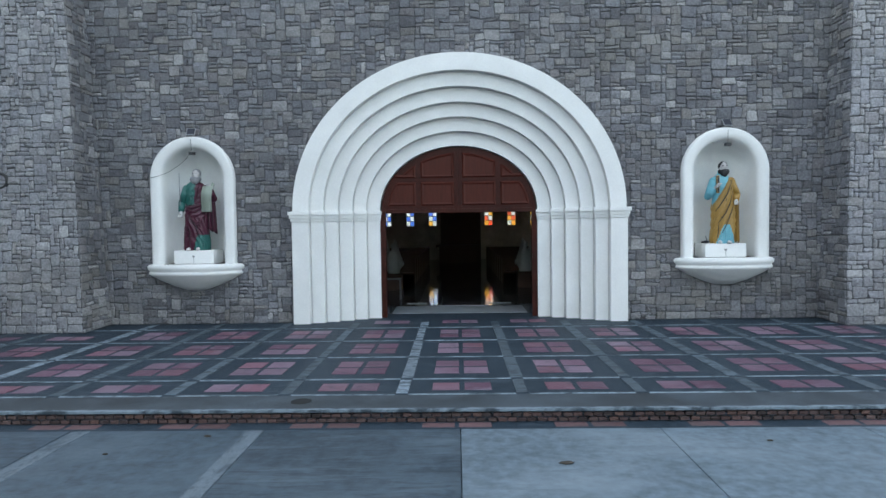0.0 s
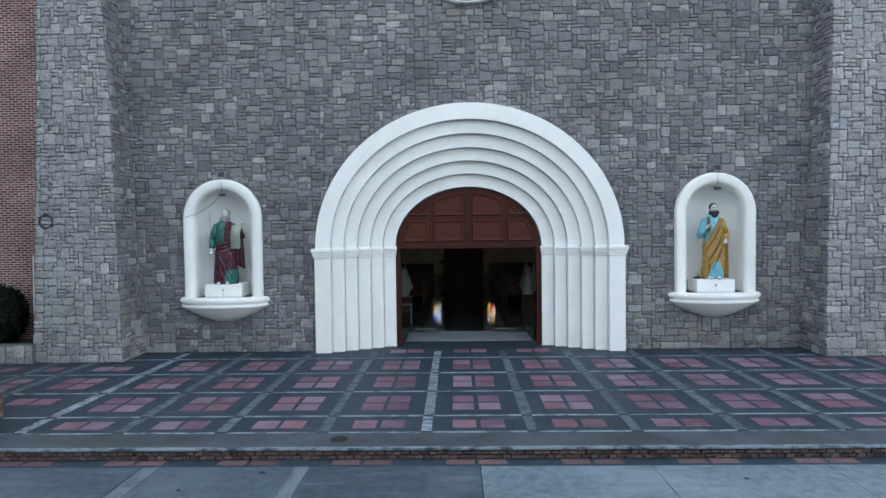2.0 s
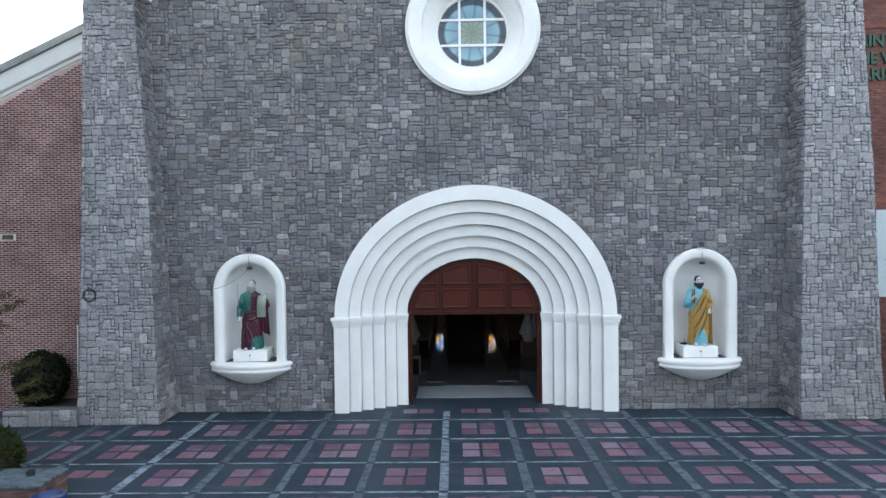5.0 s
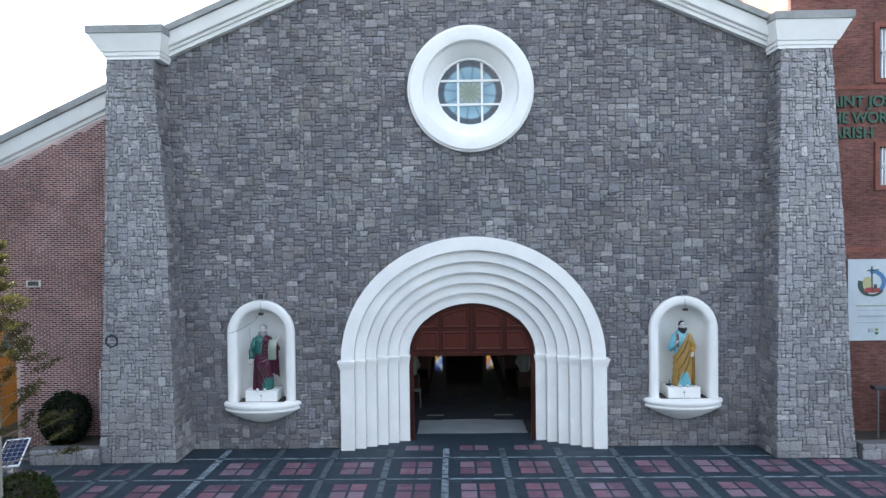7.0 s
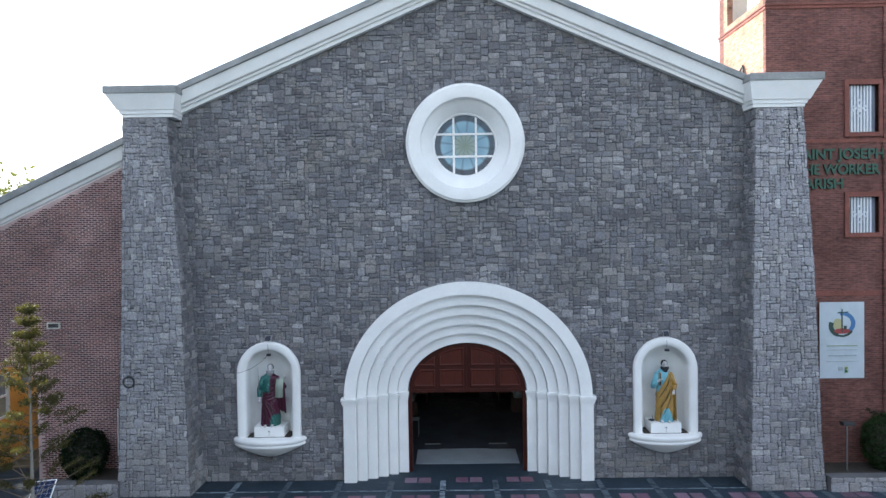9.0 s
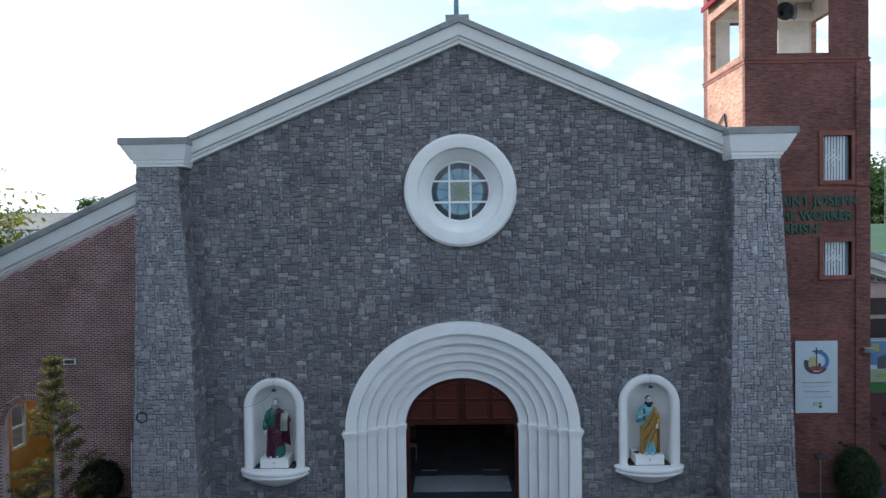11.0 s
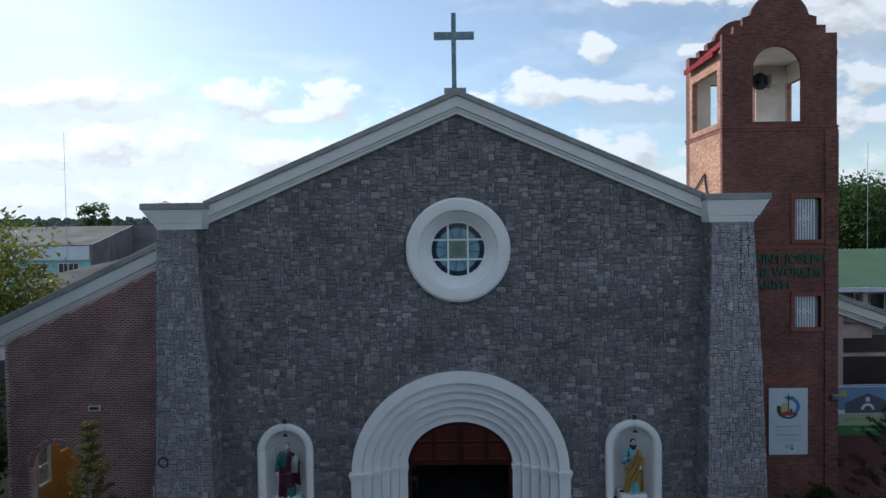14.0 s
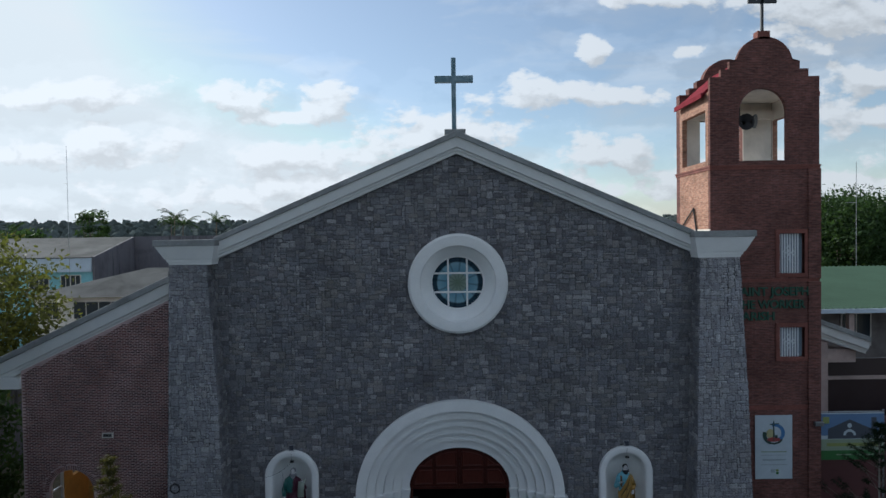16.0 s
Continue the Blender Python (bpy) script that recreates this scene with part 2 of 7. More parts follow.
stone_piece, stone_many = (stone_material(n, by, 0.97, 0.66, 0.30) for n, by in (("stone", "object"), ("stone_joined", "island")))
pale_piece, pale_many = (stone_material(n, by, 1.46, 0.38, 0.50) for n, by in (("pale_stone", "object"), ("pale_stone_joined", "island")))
mortar = material("mortar", (0.105, 0.104, 0.110), rough=0.95, bump=0.5, coords="World")
BRICKS = ((0.100, 0.027, 0.025), (0.072, 0.022, 0.023), (0.135, 0.038, 0.033), (0.046, 0.018, 0.021), (0.092, 0.030, 0.029))
brick_piece = material("brick", (0.2, 0.09, 0.075), rough=0.9, by="object", spread=0.25, tints=BRICKS, bump=0.5, coords="World", stain=0.2)
brick_many = material("brick_joined", (0.2, 0.09, 0.075), rough=0.9, by="island", spread=0.25, tints=BRICKS, bump=0.5, coords="World", stain=0.2)
brick_mortar = material("brick_mortar", (0.50, 0.37, 0.355), rough=0.95, bump=0.4, coords="World", stain=0.35, stain_scale=0.6)
white_plaster = material("white_plaster", (0.765, 0.765, 0.75), rough=0.7, grain=0.04, stain=0.06, stain_scale=0.9, bump=0.12, coords="World", gloss=0.3)
cap_plaster = material("weathered_coping", (0.25, 0.258, 0.255), rough=0.85, grain=0.15, stain=0.3, bump=0.3, coords="World")
door_panel = material("door_panel", (0.072, 0.017, 0.011), rough=0.42, gloss=0.18, grain=0.12, grain_scale=30, stain=0.25, stain_scale=1.2, stain_colour=(0.055, 0.012, 0.008), bump=0.08, coords="World",
                      worn=(((0.040, 0.009, 0.006), 0.6, (26.0, 26.0, 2.2), 0.45, 0.65),))
door_wood = material("door_wood", (0.040, 0.009, 0.006), rough=0.42, gloss=0.18, grain=0.4, grain_scale=14, stain=0.3, bump=0.15, coords="World")
dark_wood = material("dark_wood", (0.09, 0.045, 0.03), rough=0.5, grain=0.3, bump=0.2)
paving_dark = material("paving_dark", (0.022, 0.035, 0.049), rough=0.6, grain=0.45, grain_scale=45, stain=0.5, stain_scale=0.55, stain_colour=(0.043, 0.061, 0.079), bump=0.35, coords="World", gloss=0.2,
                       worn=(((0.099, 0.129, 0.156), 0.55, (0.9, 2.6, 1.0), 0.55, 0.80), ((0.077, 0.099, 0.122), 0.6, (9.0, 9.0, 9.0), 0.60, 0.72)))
WORN_STRIP = (((0.022, 0.034, 0.046), 0.92, (3.5, 8.0, 3.0), 0.47, 0.60), ((0.034, 0.050, 0.063), 0.7, (14.0, 14.0, 14.0), 0.55, 0.68))
paving_faded = material("paving_faded", (0.080, 0.107, 0.130), rough=0.7, by="object", spread=0.25, grain=0.25, stain=0.6, stain_scale=2.0, stain_colour=(0.052, 0.069, 0.085), bump=0.2, coords="World", worn=WORN_STRIP)
paving_line = material("paving_line", (0.190, 0.238, 0.280), rough=0.75, by="object", spread=0.2, grain=0.2, stain=0.7, stain_scale=2.2, stain_colour=(0.103, 0.129, 0.153), bump=0.2, coords="World", worn=WORN_STRIP)
paving_red = material("paving_red", (0.165, 0.083, 0.111), rough=0.6, gloss=0.25, by="object", spread=0.18, tints=((0.129, 0.073, 0.105), (0.110, 0.057, 0.087), (0.171, 0.116, 0.154), (0.123, 0.067, 0.095)), grain=0.2, grain_scale=50, stain=0.45, stain_scale=1.2, stain_colour=(0.224, 0.182, 0.227), bump=0.2, coords="World",
                      worn=(((0.046, 0.048, 0.065), 0.7, (4.0, 4.0, 4.0), 0.55, 0.70), ((0.275, 0.251, 0.303), 0.5, (1.1, 2.4, 1.0), 0.56, 0.76)))
riser_brick = material("riser_brick", (0.105, 0.060, 0.050), rough=0.9, by="object", spread=0.3, tints=((0.05, 0.035, 0.034), (0.085, 0.050, 0.046), (0.060, 0.038, 0.037), (0.095, 0.062, 0.057)), bump=0.5, coords="World")
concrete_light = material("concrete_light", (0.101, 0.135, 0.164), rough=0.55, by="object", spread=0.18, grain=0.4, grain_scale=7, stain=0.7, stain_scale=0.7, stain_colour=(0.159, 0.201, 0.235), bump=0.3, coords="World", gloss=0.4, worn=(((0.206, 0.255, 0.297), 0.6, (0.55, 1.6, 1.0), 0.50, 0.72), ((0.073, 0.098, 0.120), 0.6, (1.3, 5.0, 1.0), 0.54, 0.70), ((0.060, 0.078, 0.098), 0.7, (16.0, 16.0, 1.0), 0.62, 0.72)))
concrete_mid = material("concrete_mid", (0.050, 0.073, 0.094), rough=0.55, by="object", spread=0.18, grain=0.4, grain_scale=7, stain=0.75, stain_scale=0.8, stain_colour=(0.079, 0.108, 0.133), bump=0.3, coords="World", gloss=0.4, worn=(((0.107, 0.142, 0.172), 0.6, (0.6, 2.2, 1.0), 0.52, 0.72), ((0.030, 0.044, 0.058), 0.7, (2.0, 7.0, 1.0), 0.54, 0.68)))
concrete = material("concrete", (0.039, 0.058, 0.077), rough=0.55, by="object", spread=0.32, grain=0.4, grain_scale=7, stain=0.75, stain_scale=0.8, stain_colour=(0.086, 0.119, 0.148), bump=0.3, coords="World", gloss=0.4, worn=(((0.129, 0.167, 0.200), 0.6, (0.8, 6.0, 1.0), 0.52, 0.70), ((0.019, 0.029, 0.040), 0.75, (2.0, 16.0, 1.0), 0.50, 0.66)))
concrete_pale = material("concrete_pale", (0.110, 0.142, 0.171), rough=0.75, grain=0.2, stain=0.85, stain_scale=2.2, stain_colour=(0.097, 0.122, 0.143), bump=0.3, coords="World",
                         worn=(((0.048, 0.069, 0.088), 0.95, (5.0, 2.2, 2.0), 0.50, 0.62), ((0.044, 0.061, 0.077), 0.8, (14.0, 9.0, 9.0), 0.55, 0.66)))
earth = material("earth", (0.10, 0.09, 0.06), rough=0.95, grain=0.35, stain=0.4, bump=0.5, coords="World", stain_scale=0.05, grain_scale=2)
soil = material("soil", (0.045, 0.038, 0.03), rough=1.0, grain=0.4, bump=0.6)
steel = material("steel", (0.30, 0.31, 0.32), rough=0.4, metal=0.8, grain=0.1, bump=0.05)
black_metal = material("black_metal", (0.03, 0.03, 0.032), rough=0.5, grain=0.1, bump=0.05)


def brick_texture_material(name, a, b, joint, length, height, bump=0.5):
    """Face brick too small to pick apart: rows by world position, on walls along x or along y."""
    m = bpy.data.materials.new(name)
    m.use_nodes = True
    tree = m.node_tree
    add, link = node_maker(tree)
    shader = tree.nodes["Principled BSDF"]
    shader.inputs["Roughness"].default_value = 0.9
    shader.inputs["Specular IOR Level"].default_value = 0.25
    geo = add("ShaderNodeNewGeometry")
    sep = add("ShaderNodeSeparateXYZ")
    link(geo, "Position", sep, 0)
    along = add("ShaderNodeMath", operation="ADD")
    link(sep, "X", along, 0)
    link(sep, "Y", along, 1)
    join = add("ShaderNodeCombineXYZ")
    link(along, 0, join, "X")
    link(sep, "Z", join, "Y")
    tex = add("ShaderNodeTexBrick", Scale=1.0, Mortar_Size=0.008, Mortar_Smooth=0.3, Bias=0.0, Brick_Width=length, Row_Height=height)
    tex.inputs["Color1"].default_value, tex.inputs["Color2"].default_value, tex.inputs["Mortar"].default_value = (*a, 1), (*b, 1), (*joint, 1)
    link(join, 0, tex, "Vector")
    wide = add("ShaderNodeTexNoise", Scale=0.9, Detail=6.0, Roughness=0.65)
    link(geo, "Position", wide, "Vector")
    streak_v = add("ShaderNodeVectorMath", operation="MULTIPLY")
    link(geo, "Position", streak_v, 0)
    streak_v.inputs[1].default_value = (4.0, 4.0, 15.0)
    streak = add("ShaderNodeTexNoise", Scale=1.0, Detail=4.0, Roughness=0.7)
    link(streak_v, 0, streak, "Vector")
    last = (tex, "Color")
    for n, lo, hi in ((wide, 0.7, 1.3), (streak, 0.55, 1.45)):
        rng = add("ShaderNodeMapRange")
        link(n, 0, rng, "Value")
        rng.inputs[1].default_value, rng.inputs[2].default_value = 0.3, 0.7
        rng.inputs[3].default_value, rng.inputs[4].default_value = lo, hi
        sc = add("ShaderNodeVectorMath", operation="SCALE")
        link(*last, sc, 0)
        link(rng, 0, sc, "Scale")
        last = (sc, 0)
    link(*last, shader, "Base Color")
    bn = add("ShaderNodeBump", Strength=bump, Distance=0.02)
    link(tex, "Fac", bn, "Height")
    bn.invert = True
    link(bn, 0, shader, "Normal")
    return m


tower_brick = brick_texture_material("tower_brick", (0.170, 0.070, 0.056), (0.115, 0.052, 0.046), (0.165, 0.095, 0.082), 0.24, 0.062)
# brick of the tower sides, paler than the front to carry some sunlight
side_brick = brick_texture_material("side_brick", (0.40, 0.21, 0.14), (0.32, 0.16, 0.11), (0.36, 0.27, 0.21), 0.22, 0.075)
old_brick = brick_texture_material("old_brick", (0.20, 0.11, 0.09), (0.13, 0.075, 0.065), (0.09, 0.08, 0.07), 0.2, 0.075)
tower_trim = material("tower_trim", (0.19, 0.068, 0.052), rough=0.9, grain=0.3, stain=0.3, bump=0.5, coords="World")
red_roof = material("red_roof", (0.20, 0.03, 0.04), rough=0.9, gloss=0.05, grain=0.1, stain=0.2, bump=0.1, coords="World")
cream_paint = material("cream_paint", (0.70, 0.66, 0.60), rough=0.8, grain=0.06, stain=0.15, bump=0.1, coords="World")


def glass_material(name, tint, rough, opaque):
    m = bpy.data.materials.new(name)
    m.use_nodes = True
    s = m.node_tree.nodes["Principled BSDF"]
    s.inputs["Base Color"].default_value = (*tint, 1)
    s.inputs["Roughness"].default_value = rough
    s.inputs["Transmission Weight"].default_value = 1 - opaque
    s.inputs["IOR"].default_value = 1.45
    return m


def plain(name, c, rough=0.6, metal=0.0):
    return material(name, c, rough=rough, metal=metal, grain=0.06, stain=0.08, bump=0.03)


# ---- shaping tools ----


def sloped_slab(pts, thick):
    """A flat four-cornered sheet with thickness, such as a roof slope."""
    bm = bmesh.new()
    top = [bm.verts.new(p) for p in pts]
    low = [bm.verts.new((p[0], p[1], p[2] - thick)) for p in pts]
    bm.faces.new(top)
    bm.faces.new(list(reversed(low)))
    for i in range(len(pts)):
        j = (i + 1) % len(pts)
        bm.faces.new((top[i], low[i], low[j], top[j]))
    return bm


def thing(name, label, category, group="", kind=""):
    ob = new(name)
    ob.empty_display_size = 0.2
    return tagged(ob, label, category, group, kind)


def mesh_of(bm, mat, name):
    me = bpy.data.meshes.new(name)
    bmesh.ops.recalc_face_normals(bm, faces=bm.faces)
    bm.to_mesh(me)
    bm.free()
    for one in (mat if isinstance(mat, (list, tuple)) else [mat]):
        me.materials.append(one)
    return me


def part(name, bm, mat, parent=None, label="", kind="", smooth=False):
    me = mesh_of(bm, mat, name)
    if smooth:
        for f in me.polygons:
            f.use_smooth = True
    ob = new(name, me)
    ob.parent = parent
    return tagged(ob, label, kind=kind)


def box(bm, x0, x1, y0, y1, z0, z1, bevel=0.0, slot=0):
    made = bmesh.ops.create_cube(bm, size=1.0, matrix=Matrix.LocRotScale(((x0 + x1) / 2, (y0 + y1) / 2, (z0 + z1) / 2), None, (abs(x1 - x0), abs(y1 - y0), abs(z1 - z0))))
    faces = list({f for v in made["verts"] for f in v.link_faces})
    for f in faces:
        f.material_index = slot
    if bevel:
        edges = list({e for f in faces for e in f.edges})
        bmesh.ops.bevel(bm, geom=edges, offset=bevel, segments=2, affect="EDGES", profile=0.6)
    return bm


def boxes(*rows, bevel=0.0):
    bm = bmesh.new()
    for r in rows:
        box(bm, *r, bevel=bevel)
    return bm


def cyl(bm, a, b, ra, rb=None, seg=12, slot=0):
    a, b = Vector(a), Vector(b)
    q = (b - a).to_track_quat("Z", "Y")
    made = bmesh.ops.create_cone(bm, cap_ends=True, cap_tris=False, segments=seg, radius1=ra, radius2=ra if rb is None else rb, depth=(b - a).length,
                                 matrix=Matrix.LocRotScale((a + b) / 2, q, None))
    for f in {f for v in made["verts"] for f in v.link_faces}:
        f.material_index = slot
    return bm


def ball(bm, at, scale, sub=2, slot=0, rough=0.0, turn=None):
    made = bmesh.ops.create_icosphere(bm, subdivisions=sub, radius=1.0)
    m = Matrix.LocRotScale(at, turn, scale)
    for v in made["verts"]:
        v.co = m @ (v.co * (1 + rough * noise.noise(v.co * 2.3 + Vector(at))))
    for f in {f for v in made["verts"] for f in v.link_faces}:
        f.material_index = slot
    return bm


def inside_loop(u, z, loop):
    odd = False
    for (a, b), (c, d) in zip(loop, [*loop[1:], loop[0]]):
        if (b > z) != (d > z) and u < a + (c - a) * (z - b) / (d - b):
            odd = not odd
    return odd


def plate(bm, outer, holes, y0, y1, axis="y"):
    """A flat slab with openings: loops of (u, z), between y0 and y1 (or x0 and x1 with axis 'x')."""
    def at(u, w, z):
        return (u, w, z) if axis == "y" else (w, u, z)
    front_edges, rings = [], []
    for loop in (outer, *holes):
        vs = [bm.verts.new(at(u, y0, z)) for u, z in loop]
        es = [bm.edges.new((vs[i], vs[(i + 1) % len(vs)])) for i in range(len(vs))]
        front_edges += es
        rings.append(vs)
    filled = bmesh.ops.triangle_fill(bm, use_beauty=True, use_dissolve=False, edges=front_edges)
    faces = [f for f in filled["geom"] if isinstance(f, bmesh.types.BMFace)]
    for f in list(faces):
        c = f.calc_center_median()
        if any(inside_loop((c.x if axis == "y" else c.y), c.z, h) for h in holes):
            faces.remove(f)
            bm.faces.remove(f)
    back = {}
    for vs, loop in zip(rings, (outer, *holes)):
        for v, (u, z) in zip(vs, loop):
            back[v] = bm.verts.new(at(u, y1, z))
    for f in faces:
        bm.faces.new([back[v] for v in reversed(f.verts)])
    for vs in rings:
        for i, v in enumerate(vs):
            w = vs[(i + 1) % len(vs)]
            bm.faces.new((v, w, back[w], back[v]))
    return bm


def arc(cx, cz, a, b, start, end, n):
    """Points of an ellipse, angles in degrees from +x towards +z."""
    return [(cx + a * math.cos(radians(start + (end - start) * i / n)), cz + b * math.sin(radians(start + (end - start) * i / n))) for i in range(n + 1)]


def ring_band(bm, outer, inner, y0, y1, closed=False):
    """A band between two arcs of equal point count, between y0 and y1."""
    n = len(outer)
    rows = [[bm.verts.new((u, y, z)) for u, z in loop] for loop, y in ((outer, y0), (inner, y0), (inner, y1), (outer, y1))]
    for i in range(n if closed else n - 1):
        j = (i + 1) % n
        for k in range(4):
            a, b = rows[k], rows[(k + 1) % 4]
            bm.faces.new((a[i], a[j], b[j], b[i]))
    if not closed:
        for i in (0, n - 1):
            bm.faces.new([rows[k][i] for k in range(4)])
    return bm


def lathe(bm, profile, cx, cz, seg=72, a0=0.0, a1=360.0, cy=0.0, upright=False, squash=1.0):
    """Turn (r, h) about the y axis through (cx, cz), or about an upright axis at (cx, cy)."""
    full = abs(a1 - a0) >= 360
    n = seg if full else seg + 1
    rows = []
    for i in range(n):
        a = radians(a0 + (a1 - a0) * i / seg)
        c, s = math.cos(a), math.sin(a)
        rows.append([bm.verts.new((cx + r * c, cy + r * s * squash, h) if upright else (cx + r * c, h, cz + r * s)) for r, h in profile])
    for i in range(n if full else n - 1):
        a, b = rows[i], rows[(i + 1) % n]
        for k in range(len(profile) - 1):
            bm.faces.new((a[k], a[k + 1], b[k + 1], b[k]))
    return bm


def clip_polygon(poly, inside, cut):
    res = []
    for i, p in enumerate(poly):
        q = poly[(i + 1) % len(poly)]
        if inside(p):
            res.append(p)
        if inside(p) != inside(q):
            res.append(cut(p, q))
    return res


def clip_box(poly, x0, x1, z0, z1):
    def edge(k, v, sign):
        def inside(p):
            return sign * p[k] <= sign * v

        def cut(p, q):
            t = (v - p[k]) / (q[k] - p[k])
            return (p[0] + t * (q[0] - p[0]), p[1] + t * (q[1] - p[1]))
        return inside, cut
    for k, v, sign in ((0, x0, -1), (0, x1, 1), (1, z0, -1), (1, z1, 1)):
        if poly:
            poly = clip_polygon(poly, *edge(k, v, sign))
    return poly


def rubble(w, h, cw, ch, rng):
    """Squared rubble in mixed sizes over w by h: rectangles (u0, u1, v0, v1) that fit together."""
    nu, nv = max(1, round(w / cw)), max(1, round(h / ch))
    free = np.ones((nv, nu), bool)
    sizes = [(1, 1), (2, 1), (2, 2), (3, 2), (1, 2), (3, 1), (2, 2), (3, 2), (2, 3), (2, 1), (2, 1), (3, 3), (1, 1), (2, 2), (3, 2)]
    res = []
    for j in range(nv):
        for i in range(nu):
            if not free[j, i]:
                continue
            a, b = sizes[rng.integers(len(sizes))]
            a, b = min(a, nu - i), min(b, nv - j)
            while a > 1 and not free[j:j + b, i:i + a].all():
                a -= 1
            while b > 1 and not free[j:j + b, i:i + a].all():
                b -= 1
            free[j:j + b, i:i + a] = False
            res.append((i * w / nu, (i + a) * w / nu, j * h / nv, (j + b) * h / nv))
    return res


def stone_shape(at, r, rng, joint=0.005, proud=0.024):
    """Verts and faces of one roughly dressed stone with knocked-off corners; at(u, v, d) gives the place d off the wall."""
    u0, u1, v0, v1 = r
    w, h = u1 - u0, v1 - v0
    k = rng.uniform(-1, 1, 24)
    j = joint
    cu = np.minimum(0.35 * w, rng.uniform(0.008, 0.035, 4))
    cv = np.minimum(0.35 * h, rng.uniform(0.008, 0.032, 4))
    a, b, c, d = u0 + j, u1 - j, v0 + j, v1 - j
    outer = [(a + cu[0], c), (b - cu[1], c), (b, c + cv[1]), (b, d - cv[2]), (b - cu[2], d), (a + cu[3], d), (a, d - cv[3]), (a, c + cv[0])]
    outer = [(u + 0.009 * k[2 * i], v + 0.009 * k[2 * i + 1]) for i, (u, v) in enumerate(outer)]
    outer = [(u + 0.030 * noise.noise(Vector((u * 3.7, v * 3.7, 1.0))), v + 0.034 * noise.noise(Vector((u * 3.1, v * 4.3, 7.0)))) for u, v in outer]
    mu, mv = (u0 + u1) / 2, (v0 + v1) / 2
    e = 0.013
    fu, fv = max(0.5, 1 - 2 * e / w), max(0.5, 1 - 2 * e / h)
    inner = [(mu + (u - mu) * fu, mv + (v - mv) * fv) for u, v in outer]
    deep = proud * rng.uniform(0.5, 1.2)
    lean_u, lean_v = 0.50 * k[16] * proud, 0.55 * k[17] * proud
    verts = [at(u, v, 0.0) for u, v in outer]
    verts += [at(u, v, max(0.006, deep + lean_u * (u - mu) / w * 2 + lean_v * (v - mv) / h * 2)) for u, v in inner]
    verts.append(at(mu + 0.1 * w * k[18], mv + 0.1 * h * k[19], deep + 0.010 * (1 + k[20])))
    faces = [(i, (i + 1) % 8, 8 + (i + 1) % 8, 8 + i) for i in range(8)] + [(8 + i, 8 + (i + 1) % 8, 16) for i in range(8)]
    return verts, faces


def lay_stones(parent, at, rects, rng, single, many, count, near, name="stone"):
    """The stones nearest to the door are pieces of their own, the rest one joined mesh."""
    order = sorted(range(len(rects)), key=lambda i: near(rects[i]))
    verts, faces = [], []
    for n, i in enumerate(order):
        v, f = stone_shape(at, rects[i], rng)
        if n < count:
            me = bpy.data.meshes.new(name)
            me.from_pydata(v, [], f)
            me.materials.append(single)
            new(name, me).parent = parent
        else:
            base = len(verts)
            verts += v
            faces += [tuple(base + q for q in one) for one in f]
    if verts:
        me = bpy.data.meshes.new("stonework")
        me.from_pydata(verts, [], faces)
        me.materials.append(many)
        ob = new("stonework", me)
        ob.parent = parent
        tagged(ob, kind="stuff")

# ---- church: facade ----
bar_paint = plain("white_pipe", (0.7, 0.7, 0.7))
WALL = 0.30                      # front plane of the stone wall
SPRING = 2.64
church = thing("church", "grey stone church with white round-arched portal and gabled front", "church")
rng = np.random.default_rng(7)


def gable(x):
    return 15.45 - 0.425 * abs(x)


NICHES = (-6.25, 6.16)
ROSE = (0.02, 10.55)
facade_outline = [(-9.2, -0.3), (9.0, -0.3), (9.0, gable(9.0)), (0, gable(0)), (-9.2, gable(9.2))]
portal_hole = [(-3.6, -0.2), (3.6, -0.2), *arc(0, SPRING, 3.6, 3.3, 0, 180, 40)]
niche_holes = [[(c - 0.74, 1.2), (c + 0.74, 1.2), *arc(c, 3.42, 0.74, 0.74, 0, 180, 24)] for c in NICHES]
rose_hole = arc(*ROSE, 1.6, 1.6, 0, 360 - 360 / 48, 47)
facade = part("facade_wall", plate(bmesh.new(), facade_outline, [portal_hole, *niche_holes, rose_hole], WALL, WALL + 0.55), mortar, church, "grey squared rubble stone wall")


def facade_keep(r):
    u0, u1, v0, v1 = r
    xs, zs = (u0 - 9.2, u1 - 9.2), (v0, v1)
    top = max(zs)
    if top > gable(min(abs(xs[0]), abs(xs[1]))) + 0.05:
        return False
    for x in xs:
        for z in zs:
            if abs(x) < 3.72 and z < SPRING:
                return False
            if z >= SPRING and (x / 3.72) ** 2 + ((z - SPRING) / 3.42) ** 2 < 1:
                return False
            if (x - ROSE[0]) ** 2 + (z - ROSE[1]) ** 2 < 1.7 ** 2:
                return False
            for c in NICHES:
                if abs(x - c) < 0.8 and 1.3 < z < 3.4 or (z >= 3.4 and (x - c) ** 2 + (z - 3.42) ** 2 < 0.8 ** 2):
                    return False
    return True


rects = [r for r in rubble(18.2, 15.4, 0.116, 0.086, rng) if facade_keep(r)]
lay_stones(facade, lambda u, v, d: (u - 9.2, WALL - 0.002 - d, v), rects, rng, stone_piece, stone_many, 300, lambda r: abs(abs((r[0] + r[1]) / 2 - 9.2) - 5.5) + r[2])

